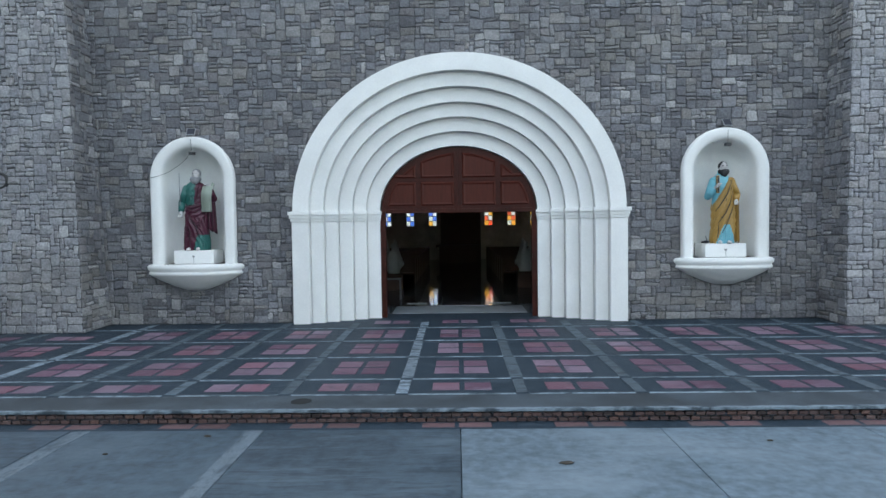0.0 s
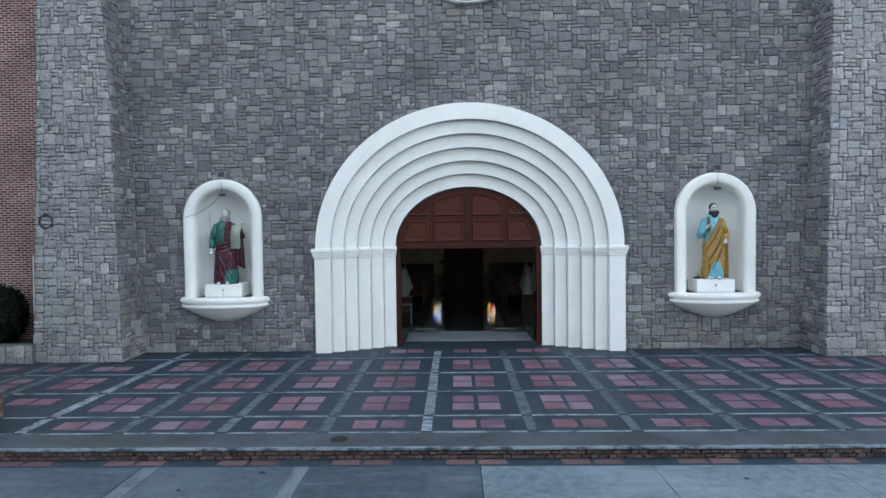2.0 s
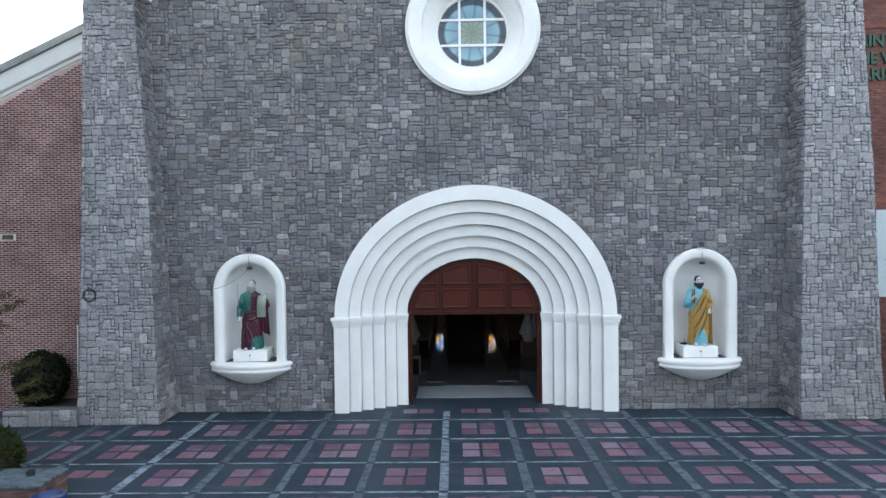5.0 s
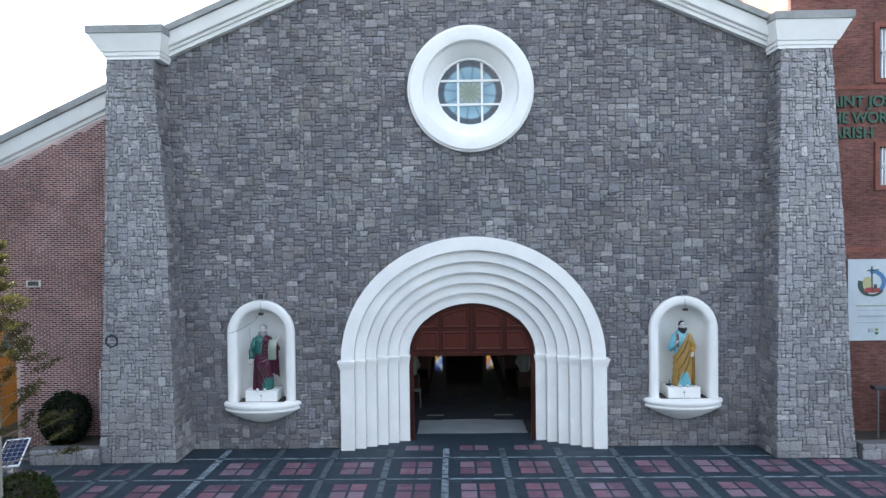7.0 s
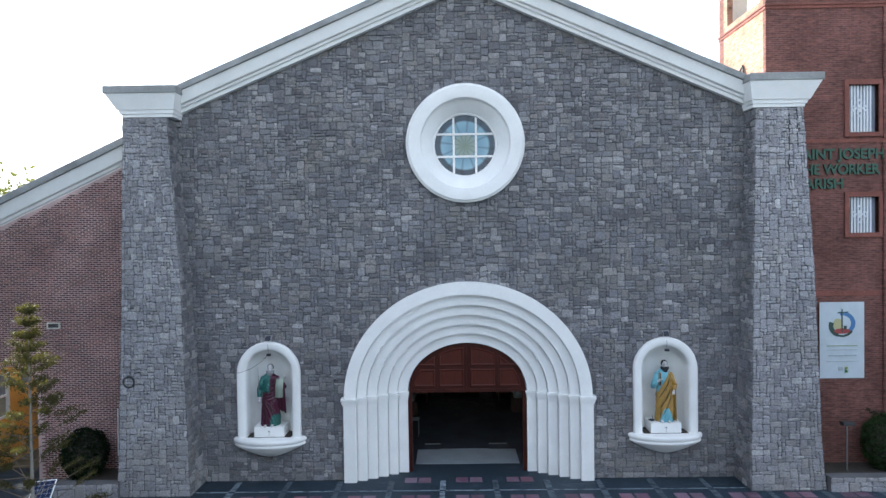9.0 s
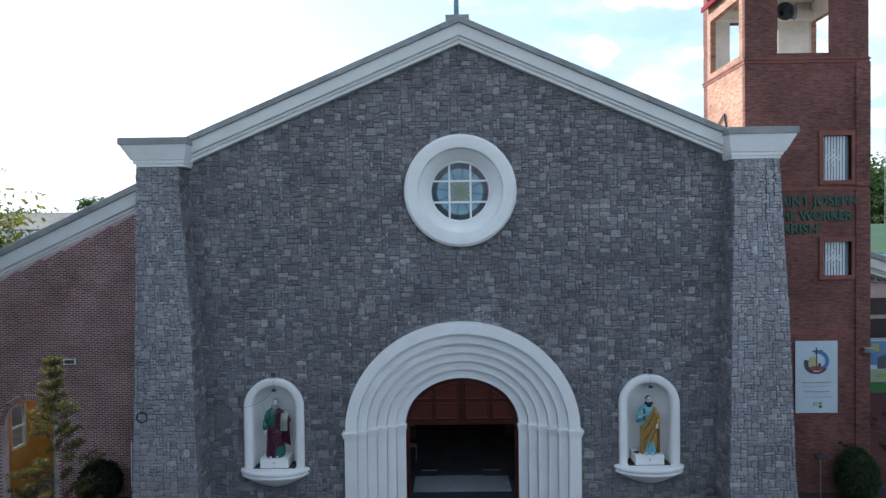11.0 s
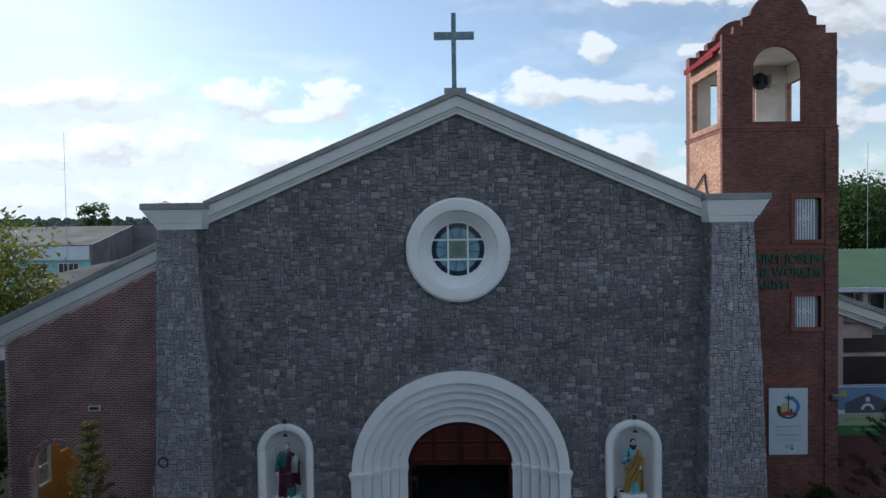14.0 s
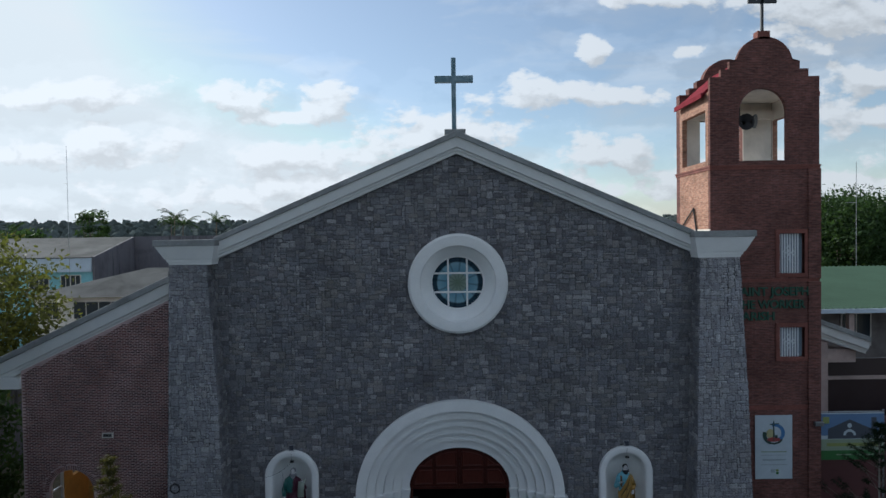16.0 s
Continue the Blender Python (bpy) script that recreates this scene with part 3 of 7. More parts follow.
# battered pilasters: height, inner x, outer x, front y
PILASTERS = {
    -1: ((-0.2, -8.33, -10.56, -0.84), (1.1, -8.44, -10.53, -0.70), (6.5, -8.66, -10.43, -0.50), (11.42, -9.06, -10.39, -0.30)),
    1: ((-0.2, 8.34, 10.56, -0.80), (1.1, 8.39, 10.48, -0.68), (6.4, 8.56, 10.36, -0.50), (11.42, 8.74, 10.16, -0.30)),
}
for side, rows in PILASTERS.items():
    back = 0.9 if side < 0 else 0.55
    bm = bmesh.new()
    rings = [[bm.verts.new(p) for p in ((xi, back, z), (xi, yf, z), (xo, yf, z), (xo, back, z))] for z, xi, xo, yf in rows]
    for a, b in zip(rings, rings[1:]):
        for k in range(4):
            bm.faces.new((a[k], a[(k + 1) % 4], b[(k + 1) % 4], b[k]))
    bm.faces.new(rings[0])
    bm.faces.new(rings[-1])
    pil = part("pilaster", bm, mortar, church, "tapering pale grey stone pilaster")

    def at_height(z, rows=rows):
        for a, b in zip(rows, rows[1:]):
            if z <= b[0]:
                t = (z - a[0]) / (b[0] - a[0])
                return [a[k] + t * (b[k] - a[k]) for k in (1, 2, 3)]
        return rows[-1][1:]

    def front(u, v, d, w=2.2):
        xi, xo, yf = at_height(v)
        return (xi + (xo - xi) * u / w, yf - 0.002 - d, v)

    def inner(u, v, d, side=side):
        xi, xo, yf = at_height(v)
        return (xi - side * (0.002 + d), yf + (WALL - yf) * u / 1.0, v)

    def outer_side(u, v, d, side=side, back=back):
        xi, xo, yf = at_height(v)
        return (xo + side * (0.002 + d), yf + (back - yf) * u / 1.0, v)
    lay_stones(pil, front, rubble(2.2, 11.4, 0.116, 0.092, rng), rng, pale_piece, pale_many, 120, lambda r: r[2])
    # side faces take the darker wall stone, so part of their shade is colour
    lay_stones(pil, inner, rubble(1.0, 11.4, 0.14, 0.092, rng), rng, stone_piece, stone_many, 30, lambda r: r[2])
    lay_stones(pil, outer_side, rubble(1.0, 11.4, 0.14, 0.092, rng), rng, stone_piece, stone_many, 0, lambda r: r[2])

# white portal: six stepped orders, each a pair of piers, imposts and an arch band
HALF = (3.90, 3.50, 3.19, 2.88, 2.56, 2.25, 1.93)
RISE = (3.60, 3.20, 2.87, 2.54, 2.22, 1.90, 1.57)
GROOVE = 0.010
portal = thing("portal", "white plastered round-arched portal with six stepped orders", "portal", kind="structure")
for i in range(6):
    y = 0.08 + 0.165 * i
    for s in (-1, 1):
        a, b = sorted((s * (HALF[i] - (GROOVE if i else 0)), s * HALF[i + 1]))
        part("pier", box(bmesh.new(), a, b, y, 1.25 - 0.01 * i, -0.1, 2.40, bevel=0.018), white_plaster, portal)
        bm = bmesh.new()
        for z0, z1, out in ((2.40, 2.47, 0.022), (2.47, 2.55, 0.045), (2.55, SPRING, 0.07)):
            box(bm, a - (out if s < 0 and i == 0 else 0) - (0 if s < 0 else out * 0.6), b + (out if s > 0 and i == 0 else 0) + (0 if s > 0 else out * 0.6), y - out, 1.2 - 0.01 * i, z0, z1, bevel=0.012)
        part("impost", bm, white_plaster, portal)
    bm = ring_band(bmesh.new(), arc(0, SPRING, HALF[i] - (0.03 if i == 0 else GROOVE), RISE[i] - (GROOVE if i else 0), 0, 180, 64), arc(0, SPRING, HALF[i + 1], RISE[i + 1], 0, 180, 64), y, 1.25 - 0.01 * i)
    part("archivolt", bm, white_plaster, portal)

# door: fixed arched transom above, two leaves folded back into the nave
door = thing("church_door", "open double door of reddish varnished wood under an arched transom", "door")
ZT, YT = 2.60, 1.0
bm = plate(bmesh.new(), [(-1.9, ZT), (1.9, ZT), *arc(0, SPRING, 1.9, 1.55, 0, 180, 40)], [], YT, YT + 0.07)
transom = part("transom", bm, door_wood, door)


def under_arch(x, gap):
    a, b = 1.9 - gap, 1.55 - gap
    return SPRING + b * math.sqrt(max(0.0, 1 - (x / a) ** 2))


for s in (-1, 1):
    for x0, x1, z0, z1 in ((0.10, 0.92, 2.76, 3.34), (0.10, 0.92, 3.44, 4.2), (1.04, 1.74, 2.76, 3.34), (1.04, 1.62, 3.44, 4.1)):
        def loop(inset):
            a, b = x0 + inset, x1 - inset
            tops = []
            for k in range(13):
                x = b + (a - b) * k / 12
                tops.append((s * x, max(z0 + inset + 0.01, min(z1 - inset, under_arch(x, 0.14 + inset)))))
            return [(s * a, z0 + inset), (s * b, z0 + inset), *tops]
        bm = bmesh.new()
        lo, hi, top = loop(0.0), loop(0.035), loop(0.075)
        for k in range(len(lo)):
            j = (k + 1) % len(lo)
            for p, q, yp, yq in ((lo, hi, YT - 0.002, YT - 0.03), (hi, top, YT - 0.03, YT - 0.012)):
                vs = [bm.verts.new((p[k][0], yp, p[k][1])), bm.verts.new((p[j][0], yp, p[j][1])), bm.verts.new((q[j][0], yq, q[j][1])), bm.verts.new((q[k][0], yq, q[k][1]))]
                bm.faces.new(vs)
        bm.faces.new([bm.verts.new((x, YT - 0.012, z)) for x, z in top])
        part("panel", bm, door_panel, transom)
    part("stile", box(bmesh.new(), s * 0.005, s * 0.085, YT - 0.02, YT + 0.03, ZT, 4.14, bevel=0.006), door_wood, transom)
    part("jamb", box(bmesh.new(), s * 1.80, s * 1.93, 0.96, 1.12, 0.0, ZT + 0.04, bevel=0.01), door_wood, door)
    hinge, far = Vector((s * 1.87, 1.30, 0)), Vector((s * 2.35, 2.90, 0))
    turn = math.atan2(far.y - hinge.y, far.x - hinge.x)
    leaf = part("door_leaf", box(bmesh.new(), 0, 1.68, -0.03, 0.03, 0.03, 2.55, bevel=0.008), door_wood, door)
    leaf.matrix_local = Matrix.Translation(hinge) @ Matrix.Rotation(turn, 4, "Z")
    for z0, z1 in ((0.18, 0.9), (1.05, 1.7), (1.82, 2.42)):
        for x0, x1 in ((0.12, 0.78), (0.9, 1.56)):
            bm = boxes((x0, x1, -0.045, 0.045, z0, z1), bevel=0.012)
            part("panel", bm, door_panel, leaf)
    bm = cyl(bmesh.new(), (1.55, 0.08 * s, 1.0), (1.55, 0.08 * s, 1.35), 0.014)
    for z in (1.02, 1.33):
        cyl(bm, (1.55, 0.0, z), (1.55, 0.08 * s, z), 0.01)
    part("handle", bm, steel, leaf, "steel pull handle")
part("rail", box(bmesh.new(), -1.9, 1.9, YT - 0.015, YT + 0.08, ZT - 0.02, ZT + 0.08, bevel=0.008), door_wood, door)

# rose window
bm = lathe(bmesh.new(), [(1.70, 0.42), (1.845, 0.36), (1.845, 0.17), (1.835, 0.15), (1.79, 0.145), (1.785, 0.10), (1.765, 0.085), (1.43, 0.085), (1.40, 0.10), (1.395, 0.24), (1.37, 0.29), (1.31, 0.33), (1.04, 0.56), (1.02, 0.60), (0.97, 0.61), (0.955, 0.64), (0.955, 0.80), (1.7, 0.80)], *ROSE, seg=96)
rose = thing("rose_window", "round blue-tinted window in a deep white plaster ring", "window")
rose_ring = part("surround", bm, white_plaster, rose, smooth=False)
for f in rose_ring.data.polygons:
    f.use_smooth = True
rose_ring.data.set_sharp_from_angle(angle=radians(28))
disc = arc(*ROSE, 0.955, 0.955, 0, 357, 119)
cuts = (-1.2, -0.355, 0.355, 1.2)


def pane_material():
    m = bpy.data.materials.new("leaded_blue_glass")
    m.use_nodes = True
    tree = m.node_tree
    add, link = node_maker(tree)
    s = tree.nodes["Principled BSDF"]
    s.inputs["Roughness"].default_value = 0.06
    s.inputs["Specular IOR Level"].default_value = 0.45
    geo = add("ShaderNodeNewGeometry")
    rel = add("ShaderNodeVectorMath", operation="SUBTRACT")
    link(geo, "Position", rel, 0)
    rel.inputs[1].default_value = (ROSE[0], 0.7, ROSE[1])
    sep = add("ShaderNodeSeparateXYZ")
    link(rel, 0, sep, 0)
    ang = add("ShaderNodeMath", operation="ARCTAN2")
    link(sep, "Z", ang, 0)
    link(sep, "X", ang, 1)
    rays = add("ShaderNodeMath", operation="MULTIPLY")
    link(ang, 0, rays, 0)
    rays.inputs[1].default_value = 12.0
    wave = add("ShaderNodeMath", operation="SINE")
    link(rays, 0, wave, 0)
    length = add("ShaderNodeVectorMath", operation="LENGTH")
    link(rel, 0, length, 0)
    ramp = add("ShaderNodeValToRGB")
    link(length, "Value", ramp, 0)
    ramp.color_ramp.elements[0].position, ramp.color_ramp.elements[0].color = 0.0, (0.14, 0.19, 0.14, 1)
    ramp.color_ramp.elements[1].position, ramp.color_ramp.elements[1].color = 0.80, (0.022, 0.042, 0.064, 1)
    for pos, c in ((0.34, (0.22, 0.28, 0.24)), (0.42, (0.13, 0.26, 0.34)), (0.74, (0.21, 0.36, 0.44))):
        e = ramp.color_ramp.elements.new(pos)
        e.color = (*c, 1)
    dark = add("ShaderNodeMapRange")
    link(wave, 0, dark, "Value")
    dark.inputs[1].default_value, dark.inputs[2].default_value, dark.inputs[3].default_value, dark.inputs[4].default_value = -1.0, -0.6, 0.6, 1.0
    sc = add("ShaderNodeVectorMath", operation="SCALE")
    link(ramp, 0, sc, 0)
    link(dark, 0, sc, "Scale")
    link(sc, 0, s, "Base Color")
    n = add("ShaderNodeTexNoise", Scale=9.0, Detail=3.0)
    link(geo, "Position", n, "Vector")
    bn = add("ShaderNodeBump", Strength=0.15, Distance=0.02)
    link(n, 0, bn, "Height")
    link(bn, 0, s, "Normal")
    return m


leaded = pane_material()
for i in range(3):
    for j in range(3):
        poly = clip_box(disc, ROSE[0] + cuts[i], ROSE[0] + cuts[i + 1], ROSE[1] + cuts[j], ROSE[1] + cuts[j + 1])
        part("pane", plate(bmesh.new(), poly, [], 0.70, 0.712), leaded, rose)
for c in (-0.355, 0.355):
    h = math.sqrt(0.955 ** 2 - c ** 2)
    part("muntin", box(bmesh.new(), ROSE[0] + c - 0.034, ROSE[0] + c + 0.034, 0.655, 0.72, ROSE[1] - h, ROSE[1] + h, bevel=0.006), white_plaster, rose)
    part("muntin", box(bmesh.new(), ROSE[0] - h, ROSE[0] + h, 0.658, 0.723, ROSE[1] + c - 0.034, ROSE[1] + c + 0.034, bevel=0.006), white_plaster, rose)

# cornices: section as (y, drop below the top edge)
SECTION = ((0.9, 0.0), (-0.24, 0.0), (-0.26, -0.02), (-0.26, -0.20), (-0.18, -0.21), (-0.09, -0.55), (-0.06, -0.575), (0.0, -0.58), (0.02, -0.66), (0.08, -0.67), (0.10, -0.78), (0.9, -0.78))


def cornice_run(pts, section, name, parent, grey, label):
    for lo, hi, mat, nm in ((4, len(section) - 1, white_plaster, name), (0, 4, grey, "coping")):
        bm = bmesh.new()
        rows = [[bm.verts.new((x, y + dy, z + d)) for y, d in section[lo:hi + 1]] for x, z, dy in pts]
        for a, b in zip(rows, rows[1:]):
            for k in range(len(a) - 1):
                bm.faces.new((a[k], a[k + 1], b[k + 1], b[k]))
        for r in (rows[0], rows[-1]):
            bm.faces.new(r)
        parent = part(nm, bm, mat, parent, label if nm == name else "")


for s, foot in ((-1, 8.80), (1, 8.62)):
    cornice_run([(0.03, 16.10, 0), (s * foot, 12.37, 0)], SECTION, "raking_cornice", church, cap_plaster, "white moulded gable cornice with grey coping")
    xi, xo = (8.86, 10.34) if s < 0 else (8.66, 10.14)
    cap = church
    depth = 2.0 if s < 0 else 1.2
    drop = 0.065 if s < 0 else 0.0
    for nm, mat, levels in (("pilaster_capital", white_plaster, ((11.40, 0.04), (11.49, 0.05), (11.50, 0.10), (11.61, 0.12), (11.615, 0.17), (11.66, 0.19), (12.13 - drop, 0.43), (12.14 - drop, 0.43))),
                            ("coping", cap_plaster, ((12.14 - drop, 0.46), (12.15 - drop, 0.48), (12.35 - drop, 0.48), (12.365 - drop, 0.46)))):
        bm = bmesh.new()
        rings = []
        for z, e in levels:
            a, b = xi - e * 0.5, xo + e
            x0, x1 = (a, b) if s > 0 else (-b, -a)
            rings.append([bm.verts.new(p) for p in ((x0, -0.32 - e * 0.62, z), (x1, -0.32 - e * 0.62, z), (x1, depth, z), (x0, depth, z))])
        for a, b in zip(rings, rings[1:]):
            for k in range(4):
                bm.faces.new((a[k], a[(k + 1) % 4], b[(k + 1) % 4], b[k]))
        bm.faces.new(rings[0])
        bm.faces.new(rings[-1])
        cap = part(nm, bm, mat, cap)

# nave behind the front
nave_paint = material("nave_paint", (0.74, 0.70, 0.66), rough=0.85, coords="World")
roof_sheet = material("roof_sheet", (0.22, 0.22, 0.22), rough=0.6, coords="World", stain=0.3)
GLASS_X = (-4.62, -3.10, -1.62, 2.05, 3.55, 5.05)
holes = [[(x - 0.27, 2.20), (x + 0.27, 2.20), (x + 0.27, 3.16), (x - 0.27, 3.16)] for x in GLASS_X]
part("nave_end_wall", plate(bmesh.new(), [(-8.8, -0.3), (8.8, -0.3), (8.8, 11.3), (0, 15.0), (-8.8, 11.3)], holes, 26.0, 26.35), nave_paint, church)
for s in (-1, 1):
    part("nave_side_wall", boxes((s * 8.8, s * 9.1, 0.86, 26.35, -0.3, 11.4)), nave_paint, church)
    bm = bmesh.new()
    vs = [bm.verts.new(p) for p in ((0, 0.86, 15.9), (s * 9.6, 0.86, 11.75), (s * 9.6, 26.8, 11.75), (0, 26.8, 15.9), (0, 0.86, 15.7), (s * 9.6, 0.86, 11.55), (s * 9.6, 26.8, 11.55), (0, 26.8, 15.7))]
    for f in ((0, 1, 2, 3), (4, 5, 6, 7), (0, 1, 5, 4), (1, 2, 6, 5), (2, 3, 7, 6), (3, 0, 4, 7)):
        bm.faces.new([vs[k] for k in f])
    part("roof", bm, roof_sheet, church)

# cross on the gable
cross_metal = material("cross_metal", (0.10, 0.17, 0.20), rough=0.35, metal=0.3, grain=0.2, stain=0.5, stain_colour=(0.35, 0.42, 0.45), stain_scale=3.0, coords="World")
cross = thing("roof_cross", "blue-grey box-section metal cross on the gable peak", "cross")
part("upright", boxes((-0.13, 0.035, -0.10, 0.06, 16.1, 18.74), bevel=0.012), cross_metal, cross)
part("crossbar", boxes((-0.735, 0.655, -0.105, 0.065, 17.85, 18.09), bevel=0.012), cross_metal, cross)
part("base_block", boxes((-0.40, 0.36, -0.16, 0.5, 15.98, 16.16), bevel=0.015), cap_plaster, cross)

# niches
solar_black = material("solar_black", (0.010, 0.013, 0.025), rough=0.6, bump=0.0)
for c in NICHES:
    niche = thing("niche", "white arched wall niche with a rounded bowl-shaped ledge", "niche", "wall niches")
    z0, zs = 1.44, 3.44
    bm = bmesh.new()
    n = 28
    path = [(-1, z0)] + [(-1, z0 + (zs - z0) * k / 6) for k in range(1, 6)] + [(math.cos(radians(180 - 180 * k / n)), None, math.sin(radians(180 - 180 * k / n))) for k in range(n + 1)] + [(1, z0 + (zs - z0) * k / 6) for k in range(5, 0, -1)] + [(1, z0)]
    prof = ((0.99, 0.34), (0.992, 0.19), (0.985, 0.155), (0.965, 0.135), (0.93, 0.128), (0.84, 0.130), (0.775, 0.145), (0.735, 0.175), (0.715, 0.23), (0.705, 0.31), (0.70, 0.45))
    rows = []
    for p in path:
        row = []
        for r, y in prof:
            if len(p) == 2:
                row.append(bm.verts.new((c + p[0] * r, y, p[1])))
            else:
                row.append(bm.verts.new((c + p[0] * r, y, zs + p[2] * r)))
        rows.append(row)
    for a, b in zip(rows, rows[1:]):
        for k in range(len(prof) - 1):
            bm.faces.new((a[k], a[k + 1], b[k + 1], b[k]))
    part("surround", bm, white_plaster, niche, smooth=True)
    # hollow: half cylinder with a half dome
    bm = bmesh.new()
    rows = []
    levels = [(z0 - 0.02, 1.0)] + [(z0 + (zs - z0) * k / 5, 1.0) for k in range(1, 6)] + [(zs + 0.70 * math.sin(radians(a)), math.cos(radians(a))) for a in range(10, 91, 10)]
    for z, f in levels:
        rows.append([bm.verts.new((c + 0.70 * f * math.cos(radians(a)), 0.44 + 0.50 * f * math.sin(radians(a)), z)) for a in range(0, 181, 9)])
    for a, b in zip(rows, rows[1:]):
        for k in range(len(a) - 1):
            bm.faces.new((a[k], a[k + 1], b[k + 1], b[k]))
    part("hollow", bm, white_plaster, niche, smooth=True)
    bm = lathe(bmesh.new(), [(0.0, 1.44), (1.06, 1.44), (1.12, 1.43), (1.155, 1.385), (1.15, 1.33), (1.10, 1.29), (1.09, 1.27), (1.12, 1.25), (1.12, 1.21), (1.07, 1.18), (0.86, 1.06), (0.55, 0.92), (0.25, 0.82), (0.0, 0.80)], c, 0, seg=40, a0=180, a1=360, cy=0.31, upright=True, squash=0.52)
    part("ledge", bm, white_plaster, niche, smooth=True)
    part("niche_floor", boxes((c - 0.69, c + 0.69, 0.12, 0.93, 1.40, 1.445)), soil, niche, "dark leaf litter on the ledge")
    part("plinth", boxes((c - 0.47, c + 0.47, 0.15, 0.78, 1.44, 1.76), bevel=0.012), white_plaster, niche)
    part("chip", boxes((c - 0.035, c + 0.025, 0.143, 0.151, 1.60, 1.64), (c - 0.006, c + 0.004, 0.1465, 0.151, 1.46, 1.60), bevel=0.0), cap_plaster, niche, "grey chipped crack in the plaster")
    lamp = thing("solar_light", "small solar floodlight with black panel above a niche", "light", "niche lights")
    bm = box(bmesh.new(), -0.10, 0.10, -0.012, 0.012, -0.10, 0.10, bevel=0.004)
    pan = part("solar_panel", bm, steel, lamp)
    face = part("solar_cell", box(bmesh.new(), -0.085, 0.085, -0.016, -0.0125, -0.085, 0.085), solar_black, pan)
    pan.matrix_local = pose(c + 0.02, 0.16, 4.54, -32, 0, 6)
    part("bracket", cyl(bmesh.new(), (c + 0.02, 0.28, 4.38), (c + 0.02, 0.25, 4.50), 0.012), steel, lamp)
    bm = box(bmesh.new(), c - 0.03, c + 0.10, 0.10, 0.20, 4.00, 4.07, bevel=0.01)
    part("lamp_head", bm, black_metal, lamp)
    bm = cyl(bmesh.new(), (c + 0.02, 0.11, 4.36), (c + 0.03, 0.14, 4.05), 0.005, seg=6)
    part("cable", bm, black_metal, lamp)
    if c < 0:
        bm = bmesh.new()
        pts = [(c + 0.0 - 0.98 * t, 0.12, 4.02 - 0.55 * t ** 0.8 - 0.08 * math.sin(3.14 * t)) for t in [k / 10 for k in range(11)]]
        for a, b in zip(pts, pts[1:]):
            cyl(bm, a, b, 0.005, seg=5)
        part("cable", bm, black_metal, lamp, "loose hanging cable")


BODY = ((0.0, 0.25, 0.20), (0.06, 0.265, 0.21), (0.30, 0.25, 0.20), (0.55, 0.245, 0.19), (0.80, 0.235, 0.18), (0.98, 0.215, 0.16), (1.15, 0.215, 0.15), (1.32, 0.235, 0.15), (1.42, 0.215, 0.13), (1.48, 0.13, 0.10), (1.53, 0.075, 0.075), (1.60, 0.068, 0.07))


def girth(z):
    i = max(k for k in range(len(BODY) - 1) if BODY[k][0] <= z + 1e-6)
    t = (z - BODY[i][0]) / (BODY[i + 1][0] - BODY[i][0])
    return [BODY[i][k] + t * (BODY[i + 1][k] - BODY[i][k]) for k in (1, 2)]


def on_front(x, z, out):
    """A place on the front of the robed body, a little proud of it."""
    rx, ry = girth(min(z, 1.59))
    return (x + 0.02 * math.sin(2.4 * z), -(ry + out) * math.sqrt(max(0.04, 1 - (x / rx) ** 2)) - 0.02 * math.sin(3 * z), z)


def roll(bm, pts, r, slot, out=0.0):
    """A rolled edge or deep fold of cloth that follows the body through the given places (x, z)."""
    path = [on_front(x0 + (x1 - x0) * k / 6, z0 + (z1 - z0) * k / 6, out) for (x0, z0), (x1, z1) in zip(pts, pts[1:]) for k in range(6)] + [on_front(*pts[-1], out)]
    n = len(path) - 1
    for i, (p, q) in enumerate(zip(path, path[1:])):
        f0, f1 = (0.35 + 0.65 * math.sin(math.pi * min(0.85, max(0.08, (i + d) / n))) for d in (0, 1))
        cyl(bm, p, q, r * f0, r * f1, seg=8, slot=slot)
        ball(bm, q, (r * f1,) * 3, 1, slot=slot)


def hanging_cloth(bm, x0, x1, z_top, z_low, flutes, y, slot, wash):
    """A fluted fall of cloth with thickness, hem cut aslant."""
    n, rows = flutes * 6, []
    for j in range(9):
        t = j / 8
        row = []
        for k in range(n + 1):
            u = k / n
            low = z_low[0] + (z_low[1] - z_low[0]) * u + 0.025 * math.sin(flutes * math.tau * u)
            z = z_top + (low - z_top) * t
            spread = 0.75 + 0.25 * t
            x = (x0 + x1) / 2 + (x1 - x0) * (u - 0.5) * spread
            row.append(((x, y - (0.018 + 0.020 * t) * math.sin(flutes * math.tau * u), z), math.sin(flutes * math.tau * u)))
        rows.append(row)
    front = [[bm.verts.new(p) for p, _ in r] for r in rows]
    back = [[bm.verts.new((p[0], p[1] + 0.045, p[2])) for p, _ in r] for r in rows]
    for j in range(8):
        for k in range(n):
            f = bm.faces.new((front[j][k], front[j][k + 1], front[j + 1][k + 1], front[j + 1][k]))
            # flute hollows get the dark tone, their shade put into the colour
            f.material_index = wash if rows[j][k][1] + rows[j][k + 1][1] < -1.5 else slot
            bm.faces.new((back[j][k], back[j + 1][k], back[j + 1][k + 1], back[j][k + 1])).material_index = slot
        for k in (0, n):
            bm.faces.new((front[j][k], front[j + 1][k], back[j + 1][k], back[j][k])).material_index = slot
    for k in range(n):
        for j in (0, 8):
            bm.faces.new((front[j][k], front[j][k + 1], back[j][k + 1], back[j][k])).material_index = slot


